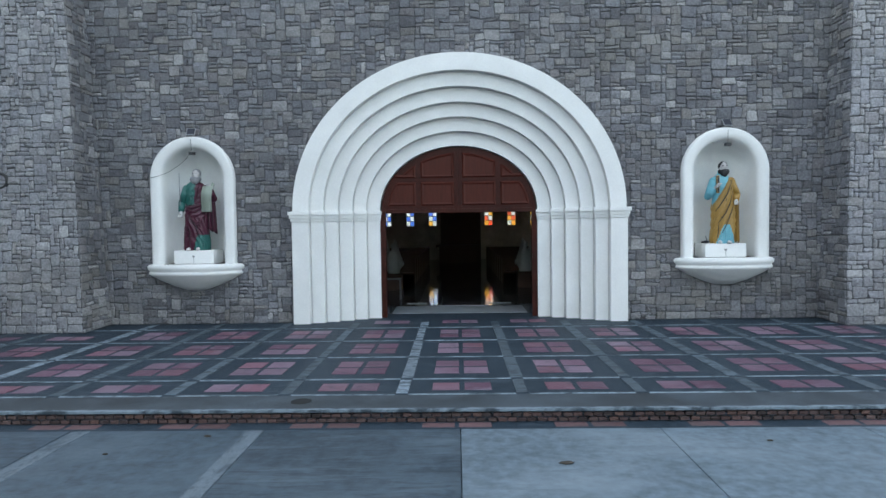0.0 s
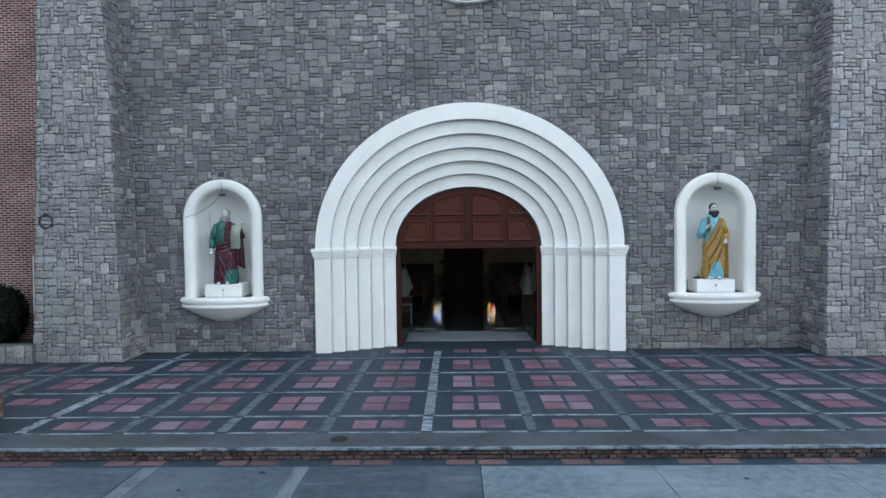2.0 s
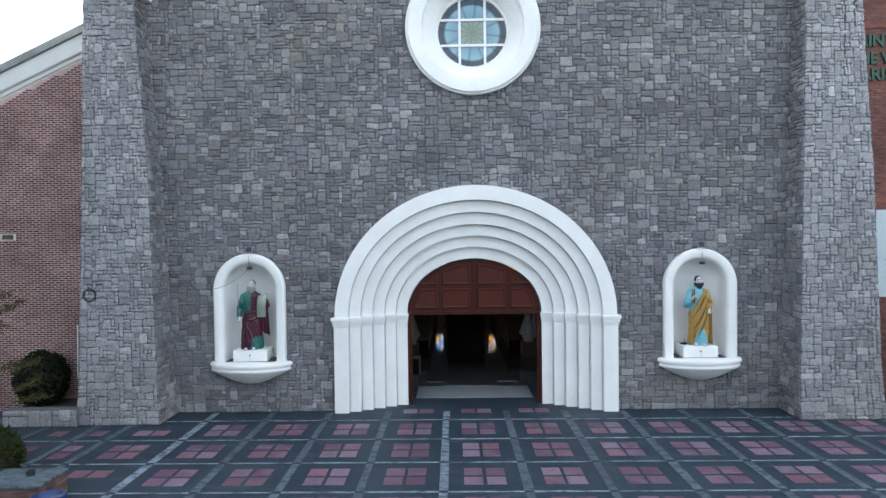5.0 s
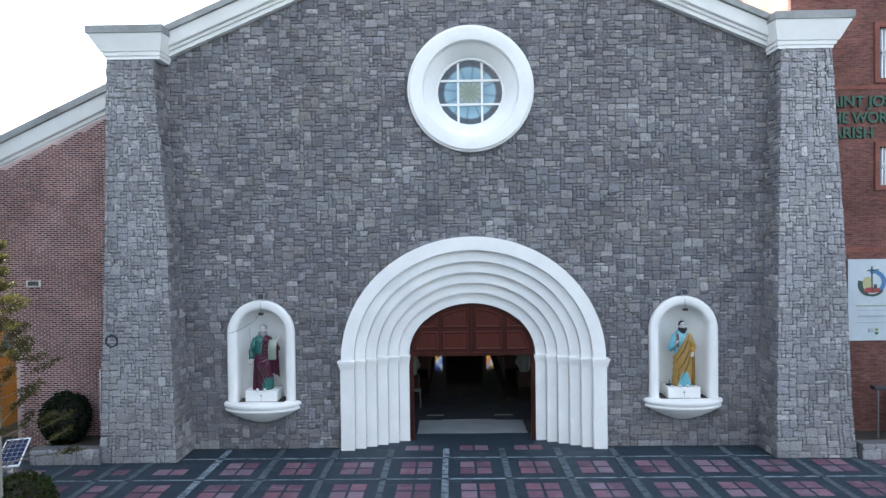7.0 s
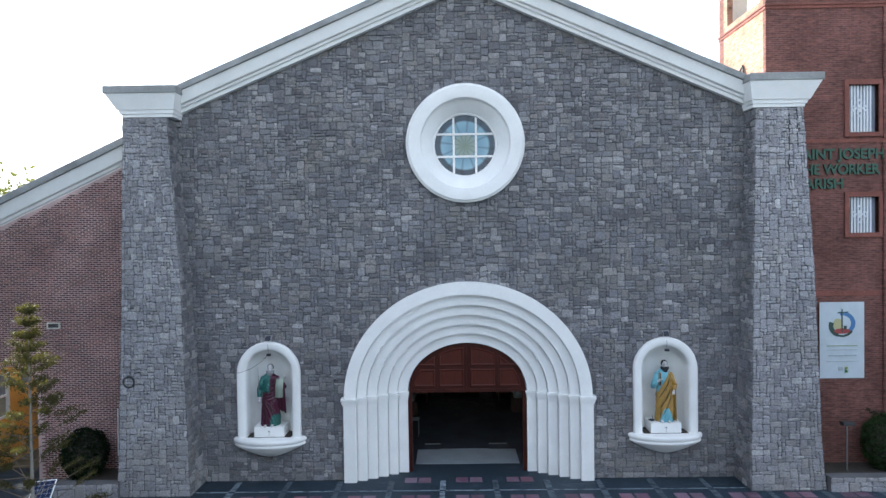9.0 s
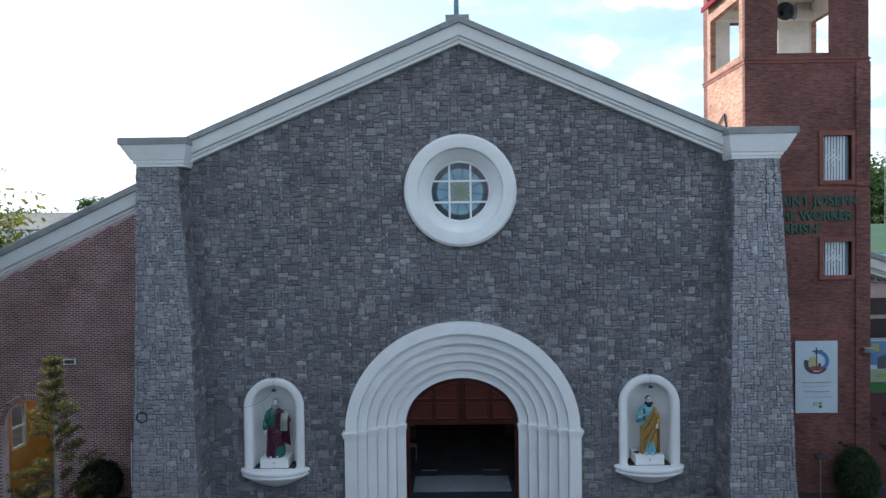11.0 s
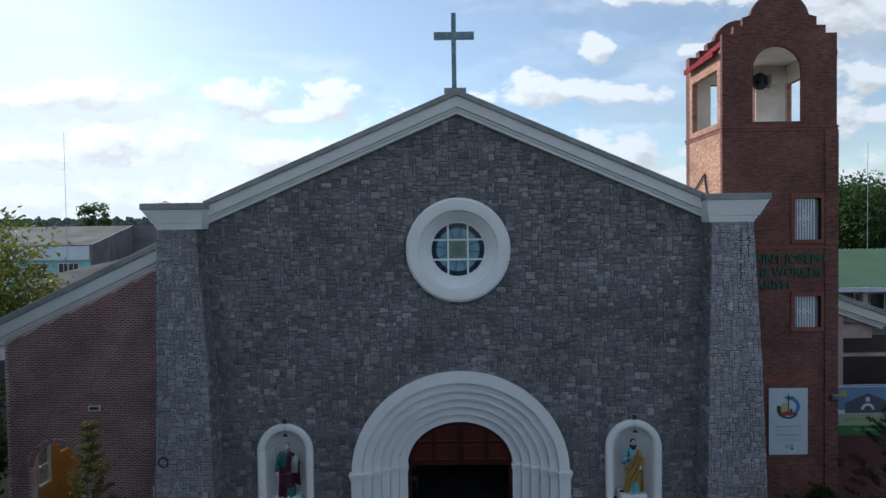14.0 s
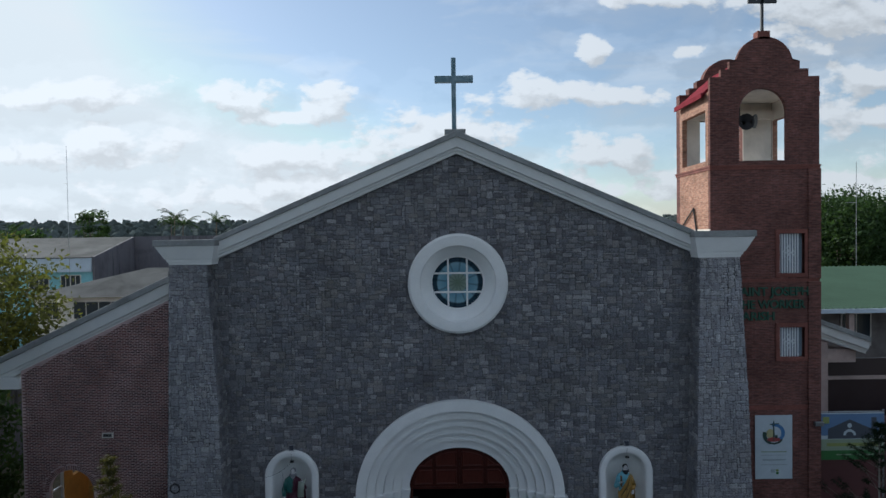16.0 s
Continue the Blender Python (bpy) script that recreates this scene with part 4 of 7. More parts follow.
def statue(name, label, at, mats, paint, folds, arms, extra_shape):
    """A robed figure as one plain painted shape; mats are mantle, robe, skin, hair, extra and a dark tone: antique
    paint plus shade painted into the folds.
    """
    bm = bmesh.new()
    seg, n = 72, 66
    rows, depth = [], {}
    for j in range(n + 1):
        z = 1.60 * j / n
        rx, ry = girth(z)
        row = []
        for k in range(seg):
            th = math.tau * k / seg
            x, y = rx * math.cos(th), ry * math.sin(th)
            amp, phase = folds(x, z, th)
            phase += 1.5 * noise.noise(Vector((x * 7, y * 7, z * 4)))
            amp *= 1.0 + 0.6 * noise.noise(Vector((x * 9 + 5, y * 9, z * 6)))
            crest = 1 - abs(math.sin(phase)) ** 0.7
            off = amp * (1 - 1.7 * crest) + 0.004 * math.sin(5 * th + 9 * z)
            v = bm.verts.new((x * (1 + off / rx) + 0.02 * math.sin(2.4 * z), y * (1 + off / ry) - 0.02 * math.sin(3 * z), z))
            depth[v] = crest * min(1.0, amp / 0.015)
            row.append(v)
        rows.append(row)
    for a, b in zip(rows, rows[1:]):
        for k in range(seg):
            f = bm.faces.new((a[k], a[(k + 1) % seg], b[(k + 1) % seg], b[k]))
            m = f.calc_center_median()
            f.material_index = paint(m.x, m.z)
            # deep creases take the dark slot: antique lines and fold shade in one
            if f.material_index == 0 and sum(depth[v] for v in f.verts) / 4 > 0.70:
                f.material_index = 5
    bm.faces.new(list(reversed(rows[0]))).material_index = 1
    for side, elbow, hand, slot in arms:
        sh, el_, ha = Vector((0.185 * side, 0.0, 1.36)), Vector(elbow), Vector(hand)
        ball(bm, sh, (0.088, 0.09, 0.09), 2, slot=slot)
        cyl(bm, sh, el_, 0.088, 0.078, seg=14, slot=slot)
        cyl(bm, el_, el_.lerp(ha, 0.78), 0.078, 0.058, seg=14, slot=slot)
        ball(bm, el_, (0.08, 0.08, 0.08), 2, slot=slot)
        cyl(bm, el_.lerp(ha, 0.75), ha, 0.034, 0.030, seg=10, slot=2)
        ball(bm, ha, (0.036, 0.042, 0.055), 2, slot=2)
        way = (ha - el_).normalized()
        for k in range(4):
            base = ha + Vector((0.022 * (k - 1.5), -0.01, 0))
            cyl(bm, base, base + way * 0.095, 0.013, 0.009, seg=6, slot=2)
    # head: face, cap of hair at the back and top, full beard, brows and nose as plain relief
    ball(bm, (0.02, -0.030, 1.655), (0.080, 0.095, 0.115), 3, slot=2)
    ball(bm, (0.02, 0.018, 1.690), (0.096, 0.098, 0.104), 3, slot=3, rough=0.06)
    for k in range(7):
        a = radians(200 + 140 * k / 6)
        ball(bm, (0.02 + 0.088 * math.cos(a) * (1.0 if k % 6 else 1.05), -0.045 + 0.005 * (k % 2), 1.60 + 0.075 * math.sin(a) * 0.6 - 0.02), (0.034, 0.038, 0.052), 2, slot=3, rough=0.12)
    ball(bm, (0.02, -0.082, 1.535), (0.082, 0.062, 0.090), 3, slot=3, rough=0.14)
    ball(bm, (0.02, -0.128, 1.655), (0.014, 0.022, 0.030), 1, slot=2)
    for s in (-1, 1):
        ball(bm, (0.02 + 0.034 * s, -0.112, 1.690), (0.026, 0.014, 0.009), 1, slot=3)
        ball(bm, (0.02 + 0.036 * s, -0.124, 1.596), (0.036, 0.018, 0.012), 1, slot=3)
        cyl(bm, (0.09 * s - 0.01, -0.16, 0.035), (0.10 * s - 0.01, -0.275, 0.022), 0.048, 0.030, seg=10, slot=2)
        ball(bm, (0.10 * s - 0.01, -0.275, 0.024), (0.034, 0.034, 0.024), 1, slot=2)
    extra_shape(bm)
    me = mesh_of(bm, mats, name)
    for f in me.polygons:
        f.use_smooth = True
    ob = new(name, me)
    ob.matrix_world = at
    return tagged(ob, label, "statue", "niche statues")


def scroll(bm):
    """Open scroll, sword, waist roll and the cloth over the arm."""
    rows = []
    for k in range(15):
        t = k / 14
        z, y = 0.84 + 0.56 * t, -0.27 + 0.05 * math.cos(math.tau * t * 0.8)
        c = 0.285 + 0.05 * t
        rows.append([bm.verts.new(p) for p in ((c - 0.105, y, z), (c + 0.105, y - 0.01, z), (c + 0.105, y + 0.02, z), (c - 0.105, y + 0.03, z))])
    for a, b in zip(rows, rows[1:]):
        for k in range(4):
            bm.faces.new((a[k], a[(k + 1) % 4], b[(k + 1) % 4], b[k])).material_index = 4
    for r in (rows[0], rows[-1]):
        bm.faces.new(r).material_index = 4
    cyl(bm, (0.36, -0.23, 1.34), (0.45, -0.22, 1.46), 0.034, seg=12, slot=4)
    cyl(bm, (-0.285, -0.13, 0.78), (-0.305, -0.10, 1.70), 0.010, 0.006, seg=6, slot=3)
    hanging_cloth(bm, 0.20, 0.46, 1.10, (0.50, 0.36), 3, -0.12, 0, 5)
    # slot 5 rolls draw the mantle's fold shade as thin dark lines
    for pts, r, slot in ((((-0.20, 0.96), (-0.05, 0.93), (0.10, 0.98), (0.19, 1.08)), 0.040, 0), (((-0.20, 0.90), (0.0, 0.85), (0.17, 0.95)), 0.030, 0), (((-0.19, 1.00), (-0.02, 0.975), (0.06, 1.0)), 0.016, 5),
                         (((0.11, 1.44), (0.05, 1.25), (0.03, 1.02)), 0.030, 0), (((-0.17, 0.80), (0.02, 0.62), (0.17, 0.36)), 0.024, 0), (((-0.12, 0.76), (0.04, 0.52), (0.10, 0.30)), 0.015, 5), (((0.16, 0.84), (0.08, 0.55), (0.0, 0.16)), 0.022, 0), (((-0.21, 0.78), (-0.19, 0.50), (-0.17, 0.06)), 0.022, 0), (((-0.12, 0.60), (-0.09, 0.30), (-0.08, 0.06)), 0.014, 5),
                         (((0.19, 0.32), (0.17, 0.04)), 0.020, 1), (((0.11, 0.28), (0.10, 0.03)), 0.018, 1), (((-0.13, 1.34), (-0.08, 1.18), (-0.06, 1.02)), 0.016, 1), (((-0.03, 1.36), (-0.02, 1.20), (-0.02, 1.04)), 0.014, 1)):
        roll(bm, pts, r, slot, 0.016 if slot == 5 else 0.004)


def book(bm):
    """Dark bound book held to the chest, deep mantle folds and the cloth gathered at the hip."""
    box(bm, -0.205, -0.145, -0.27, -0.20, 1.09, 1.47, bevel=0.012, slot=4)
    ball(bm, (-0.36, -0.06, 0.035), (0.10, 0.06, 0.03), 2, slot=4, rough=0.5)
    cyl(bm, (-0.33, -0.06, 0.04), (-0.36, -0.05, 0.17), 0.008, seg=5, slot=4)
    hanging_cloth(bm, 0.17, 0.345, 0.96, (0.06, 0.03), 3, -0.10, 0, 5)
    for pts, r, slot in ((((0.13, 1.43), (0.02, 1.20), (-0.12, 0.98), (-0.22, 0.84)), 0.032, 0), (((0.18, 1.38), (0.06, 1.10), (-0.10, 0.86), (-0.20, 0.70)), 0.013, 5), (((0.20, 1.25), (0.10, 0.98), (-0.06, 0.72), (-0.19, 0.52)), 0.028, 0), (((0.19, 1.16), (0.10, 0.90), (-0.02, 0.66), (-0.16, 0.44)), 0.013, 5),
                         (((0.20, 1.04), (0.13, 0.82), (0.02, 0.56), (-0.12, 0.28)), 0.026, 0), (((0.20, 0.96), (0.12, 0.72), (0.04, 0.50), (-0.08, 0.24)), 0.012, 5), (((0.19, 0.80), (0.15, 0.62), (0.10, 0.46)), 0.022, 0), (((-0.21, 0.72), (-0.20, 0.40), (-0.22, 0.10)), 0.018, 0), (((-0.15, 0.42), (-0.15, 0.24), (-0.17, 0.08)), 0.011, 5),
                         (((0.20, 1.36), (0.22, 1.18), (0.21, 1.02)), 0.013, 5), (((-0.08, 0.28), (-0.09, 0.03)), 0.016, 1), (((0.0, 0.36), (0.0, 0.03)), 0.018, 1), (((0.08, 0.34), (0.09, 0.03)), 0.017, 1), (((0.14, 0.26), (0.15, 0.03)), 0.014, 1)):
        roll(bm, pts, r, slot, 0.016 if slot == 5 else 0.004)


def green_maroon(x, z):
    if z > 0.97:
        return 0 if x > 0.03 - 0.06 * (1.45 - z) else 1
    return 1 if z < 0.34 and x > 0.02 + 0.25 * (z - 0.1) else 0


def blue_ochre(x, z):
    if z > 0.84:
        return 0 if x > -0.22 + 0.60 * (z - 0.84) else 1
    return 1 if z < 0.40 and abs(x - 0.03) < 0.34 * (0.50 - z) + 0.04 else 0


def folds_left(x, z, th):
    if z > 0.97:
        return 0.012, 26 * (z - 0.9 * x) + 1.0
    if z > 0.74:
        return 0.018, 34 * (z - 0.35 * x + 0.6 * x * x)
    return 0.018, 6.5 * th + 9 * z + 1.6 * math.sin(5 * z + 2 * th)


def folds_right(x, z, th):
    if z > 1.40:
        return 0.004, 9 * th
    if x > -0.22 + 0.62 * (z - 0.90):
        return 0.014, 25 * (x + 0.10) - 12 * z + 1.3 * math.sin(6 * z)
    return 0.008, 6 * th + 3 * z


skin = plain("statue_skin", (0.52, 0.50, 0.50), 0.45)
statue("statue", "painted robed statue in green tunic and maroon mantle with a scroll", pose(NICHES[0] - 0.02, 0.42, 1.76, 0, 0, 4) @ Matrix.Diagonal((1.12, 1.08, 1.08, 1.0)),
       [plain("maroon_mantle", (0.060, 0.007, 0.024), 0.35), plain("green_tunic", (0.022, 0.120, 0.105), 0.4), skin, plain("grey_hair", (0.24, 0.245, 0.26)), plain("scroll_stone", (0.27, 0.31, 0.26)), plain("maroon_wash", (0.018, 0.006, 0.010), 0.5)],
       green_maroon, folds_left, ((-1, (-0.285, -0.02, 1.05), (-0.27, -0.15, 0.80), 1), (1, (0.40, -0.10, 1.13), (0.36, -0.22, 1.36), 0)), scroll)
statue("statue", "painted robed statue in pale blue tunic and ochre mantle", pose(NICHES[1] + 0.02, 0.42, 1.76, 0, 0, -3) @ Matrix.Scale(1.07, 4),
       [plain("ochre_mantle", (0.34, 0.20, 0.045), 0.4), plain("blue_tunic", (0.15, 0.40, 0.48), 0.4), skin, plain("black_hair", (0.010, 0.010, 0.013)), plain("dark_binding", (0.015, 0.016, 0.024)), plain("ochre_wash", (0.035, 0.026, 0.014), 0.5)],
       blue_ochre, folds_right, ((-1, (-0.31, -0.04, 1.03), (-0.185, -0.235, 1.235), 1), (1, (0.30, -0.03, 1.06), (0.23, -0.19, 0.90), 0)), book)

# cracks in the mortar and white conduits on the pilasters
crack = thing("wall_crack", "dark branching crack down the stone pilaster", "crack")
rc = np.random.default_rng(3)
for x, z0, z1 in ((9.72, 9.0, 11.2), (9.95, 10.2, 11.35)):
    z, bm = z1, bmesh.new()
    while z > z0:
        h, w = rc.uniform(0.06, 0.22), rc.uniform(0.006, 0.014)
        yf = -0.30 - (11.42 - z) / 5.0 * 0.20 - 0.042
        box(bm, x - w, x + w, yf, yf + 0.02, z - h, z)
        if rc.random() < 0.5:
            box(bm, x, x + rc.uniform(-0.14, 0.14), yf, yf + 0.02, z - h - 0.012, z - h + 0.006)
        x += rc.uniform(-0.05, 0.05)
        z -= h + (0.12 if rc.random() < 0.25 else 0.0)
    part("fissure", bm, black_metal, crack, kind="stuff")
for side, x in ((-1, -10.60),):
    pipe = thing("white_conduit", "thin white conduit beside the stone pilaster", "pipe")
    bm = cyl(bmesh.new(), (x, -0.62, 1.2), (x, -0.58, 2.6), 0.014, seg=6)
    cyl(bm, (x, -0.62, 1.2), (x - side * 0.06, -0.60, 1.2), 0.014, seg=6)
    part("tube", bm, bar_paint, pipe)

# ---- left wing ----
WING_Y = 0.60
wing = thing("church_wing", "red brick side wing with sloping white cornice", "building")


def wing_top(x):
    return 9.96 + 0.463 * (x + 10.81)


arch_hole = [(-15.53, -0.2), (-13.85, -0.2), *arc(-14.69, 2.82, 0.84, 0.84, 0, 180, 24)]
wing_wall = part("wall", plate(bmesh.new(), [(-16.47, -0.3), (-10.0, -0.3), (-10.0, wing_top(-10.0) + 0.1), (-16.47, wing_top(-16.47) + 0.1)], [arch_hole], WING_Y, WING_Y + 0.16), brick_mortar, wing)
cornice_run([(-10.2, wing_top(-10.2) + 0.98, 0.64), (-17.6, wing_top(-17.6) + 0.98, 0.64)], [(y, d * 1.18) for y, d in SECTION], "cornice", wing, cap_plaster, "white sloping moulded cornice")
part("eave_return", boxes((-17.6, -16.47, 0.48, 2.2, 6.78, 7.2), bevel=0.01), white_plaster, wing)
bar_white0 = plain("white_frame", (0.7, 0.72, 0.74), 0.5)
ochre = material("ochre_paint", (0.60, 0.32, 0.08), rough=0.8, coords="World", stain=0.15)
part("porch_wall", boxes((-13.62, -13.42, 0.762, 4.4, -0.2, 4.0)), ochre, wing, "ochre painted porch wall")
part("porch_back_wall", boxes((-16.3, -13.42, 4.4, 4.6, -0.2, 4.0)), ochre, wing, "ochre painted porch wall")
part("side_wall", boxes((-16.47, -16.1, 8.0, 24.0, -0.2, 6.9)), brick_mortar, wing)
part("porch_lintel", boxes((-16.47, -16.3, 0.762, 8.0, 4.0, 6.9)), brick_mortar, wing)
# the farther, smaller opening is added to let more light into the porch
part("porch_side_wall", plate(bmesh.new(), [(0.762, -0.2), (8.0, -0.2), (8.0, 3.998), (0.762, 3.998)], [[(1.95, 1.45), (2.75, 1.45), (2.75, 3.05), (1.95, 3.05)], [(3.3, 2.4), (4.1, 2.4), (4.1, 3.05), (3.3, 3.05)]], -16.47, -16.30, axis="x"), ochre, wing, "ochre painted porch wall")
part("porch_window", boxes((-16.43, -16.33, 1.95, 2.02, 1.45, 3.05), (-16.43, -16.33, 2.68, 2.75, 1.45, 3.05), (-16.43, -16.33, 2.02, 2.68, 2.98, 3.05), (-16.43, -16.33, 2.02, 2.68, 1.45, 1.52), (-16.42, -16.34, 2.02, 2.68, 2.2, 2.26)), bar_white0, wing, "white window frame")
part("porch_ceiling", boxes((-16.29, -11.0, 4.41, 24.0, 4.0, 4.15)), cream_paint, wing)
bm = sloped_slab([(-9.0, 5.0, wing_top(-9.0) + 0.5), (-17.6, 5.0, wing_top(-17.6) + 0.5), (-17.6, 25, wing_top(-17.6) + 0.5), (-9.0, 25, wing_top(-9.0) + 0.5)], 0.1)
part("roof", bm, roof_sheet, wing)
wvent = thing("wall_vent", "small white louvred vent on the brick wall", "vent")
part("frame", boxes((-13.45, -13.42, WING_Y - 0.07, WING_Y, 4.88, 5.07), (-13.07, -13.04, WING_Y - 0.07, WING_Y, 4.88, 5.07), (-13.42, -13.07, WING_Y - 0.07, WING_Y, 4.88, 4.905), (-13.42, -13.07, WING_Y - 0.07, WING_Y, 5.045, 5.07)), cream_paint, wvent)
part("backing", boxes((-13.42, -13.07, WING_Y - 0.03, WING_Y, 4.905, 5.045)), black_metal, wvent)
for k in range(4):
    part("louvre", boxes((-13.42, -13.07, WING_Y - 0.06, WING_Y - 0.03, 4.912 + 0.035 * k, 4.922 + 0.035 * k)), steel, wvent)
ring = lathe(bmesh.new(), [(0.16 + 0.035 * math.cos(radians(a)), -0.62 + 0.035 * math.sin(radians(a))) for a in range(0, 361, 45)], -10.22, 3.40, seg=28)
tagged(part("hose_ring", ring, black_metal, None, "black coiled ring hung on the stone pilaster"), category="ring")

# ---- bell tower ----
tower = thing("bell_tower", "red brick bell tower with stepped parapets and open belfry", "tower")
TX0, TX1, TY0, TY1 = 9.46, 13.52, 0.50, 3.75


def crest(u0, u1, base, low):
    """The stepped outline with a half round in the middle, between u0 and u1."""
    c, w = (u0 + u1) / 2, (u1 - u0) / 4.02
    right = [(u1, base), (u1 - 0.40 * w, base), (u1 - 0.40 * w, base + 0.28), (u1 - 0.72 * w, base + 0.28), (u1 - 0.72 * w, base + 0.57), (u1 - 1.0 * w, base + 0.57)]
    dome = arc(c, base + 0.45, 1.04 * w, 1.02, 4, 176, 24)
    left = [(2 * c - x, z) for x, z in reversed(right)]
    return [(u0, low), (u1, low), *right, *dome, *left]


def arch_opening(x0, x1, z0, zs):
    c, r = (x0 + x1) / 2, (x1 - x0) / 2
    return [(x0, z0), (x1, z0), *arc(c, zs, r, r, 0, 180, 24)]


def rect_hole(x0, x1, z0, z1):
    return [(x0, z0), (x1, z0), (x1, z1), (x0, z1)]


front_holes = [arch_opening(10.54, 12.30, 14.95, 16.74), rect_hole(12.02, 12.95, 10.74, 12.22), rect_hole(12.02, 12.95, 7.60, 8.72)]
part("front_wall", plate(bmesh.new(), crest(TX0, TX1, 18.05, -0.3), front_holes, TY0, TY0 + 0.16), tower_brick, tower)
part("back_wall", plate(bmesh.new(), crest(TX0, TX1, 18.05, -0.3), [rect_hole(10.28, 12.12, 14.95, 16.97)], TY1 - 0.35, TY1), tower_brick, tower)
for s, x0 in ((-1, TX0), (1, TX1 - 0.20)):
    hole = rect_hole(0.90, 3.13 if s < 0 else 3.34, 14.98, 16.92)
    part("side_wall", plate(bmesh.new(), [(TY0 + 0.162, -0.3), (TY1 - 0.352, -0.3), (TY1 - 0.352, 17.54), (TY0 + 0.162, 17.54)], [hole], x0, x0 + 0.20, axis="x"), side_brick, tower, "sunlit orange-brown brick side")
    e0, e1 = (TX0 - 0.16, TX0 + 1.3) if s < 0 else (TX1 + 0.16, TX1 - 1.3)
    part("side_roof", sloped_slab([(e0, TY0 + 0.36, 17.52), (e0, TY1 - 0.36, 17.52), (e1, TY1 - 0.36, 18.76), (e1, TY0 + 0.36, 18.76)], 0.12), red_roof, tower, "sloped dark red metal roof edge")
    part("eave_board", boxes((min(e0, e0 + 0.05 * s), max(e0, e0 + 0.05 * s), TY0 + 0.3, TY1 - 0.3, 17.36, 17.54)), red_roof, tower)
    lining = x0 + 0.202 if s < 0 else x0 - 0.022
    part("inner_plaster", plate(bmesh.new(), [(TY0 + 0.165, 14.9), (TY1 - 0.38, 14.9), (TY1 - 0.38, 17.64), (TY0 + 0.165, 17.64)], [hole], lining, lining + 0.02, axis="x"), cream_paint, tower)
part("belfry_floor", boxes((TX0 + 0.21, TX1 - 0.21, TY0 + 0.17, TY1 - 0.36, 14.7, 14.9)), cream_paint, tower)
part("belfry_ceiling", boxes((TX0 + 0.21, TX1 - 0.21, TY0 + 0.17, TY1 - 0.36, 17.66, 17.74)), cream_paint, tower)
for a in ((TX0 + 0.23, TX1 - 0.23, TY1 - 0.42, TY1 - 0.376, 14.9, 14.97), (TX0 + 0.23, TX1 - 0.23, TY1 - 0.62, TY1 - 0.376, 16.97, 17.30)):
    part("beam", boxes(a), cream_paint, tower, "whitewashed inner beam")
part("inner_plaster", plate(bmesh.new(), rect_hole(TX0 + 0.23, TX1 - 0.23, 14.9, 17.65), [rect_hole(10.30, 12.10, 14.99, 16.95)], TY1 - 0.375, TY1 - 0.353), cream_paint, tower)
for z, h, out in ((14.62, 0.10, 0.025), (14.72, 0.06, 0.05), (10.42, 0.12, 0.02), (5.62, 0.16, 0.02)):
    part("band", boxes((TX0 - out, TX1 + out, TY0 - out, TY0, z, z + h), bevel=0.008), tower_trim, tower)
    if z > 12:
        part("band", boxes((TX0 - out, TX0, TY0 + 0.002, TY1 + out, z, z + h), bevel=0.008), tower_trim, tower)
part("corner_pier", boxes((13.08, TX1 + 0.03, TY0 - 0.07, TY0, 10.54, 14.62), bevel=0.01), tower_brick, tower)
part("corner_pier", boxes((13.08, TX1 + 0.03, TY0 - 0.07, TY0, -0.2, 10.42), bevel=0.01), tower_brick, tower)
part("plaster_band", boxes((TX0 - 0.03, TX0, TY0, TY1, 12.0, 12.42)), cream_paint, tower, "whitewashed base of the tower side")
bm = cyl(bmesh.new(), (TX0 - 0.05, 1.9, 13.25), (TX0 - 0.05, 1.6, 12.3), 0.035, seg=6)
cyl(bm, (TX0 - 0.05, 1.9, 13.25), (TX0 - 0.05, 3.2, 12.45), 0.03, seg=6)
part("strut", bm, black_metal, tower)
part("finial_block", boxes((11.24, 11.70, 0.50, 0.84, 19.42, 19.74), bevel=0.015), tower_trim, tower)
tcross = thing("tower_cross", "dark metal cross on top of the bell tower", "cross")
part("upright", boxes((11.43, 11.52, 0.62, 0.70, 19.77, 21.5)), black_metal, tcross)
part("crossbar", boxes((10.95, 12.01, 0.62, 0.70, 20.80, 20.93)), black_metal, tcross)
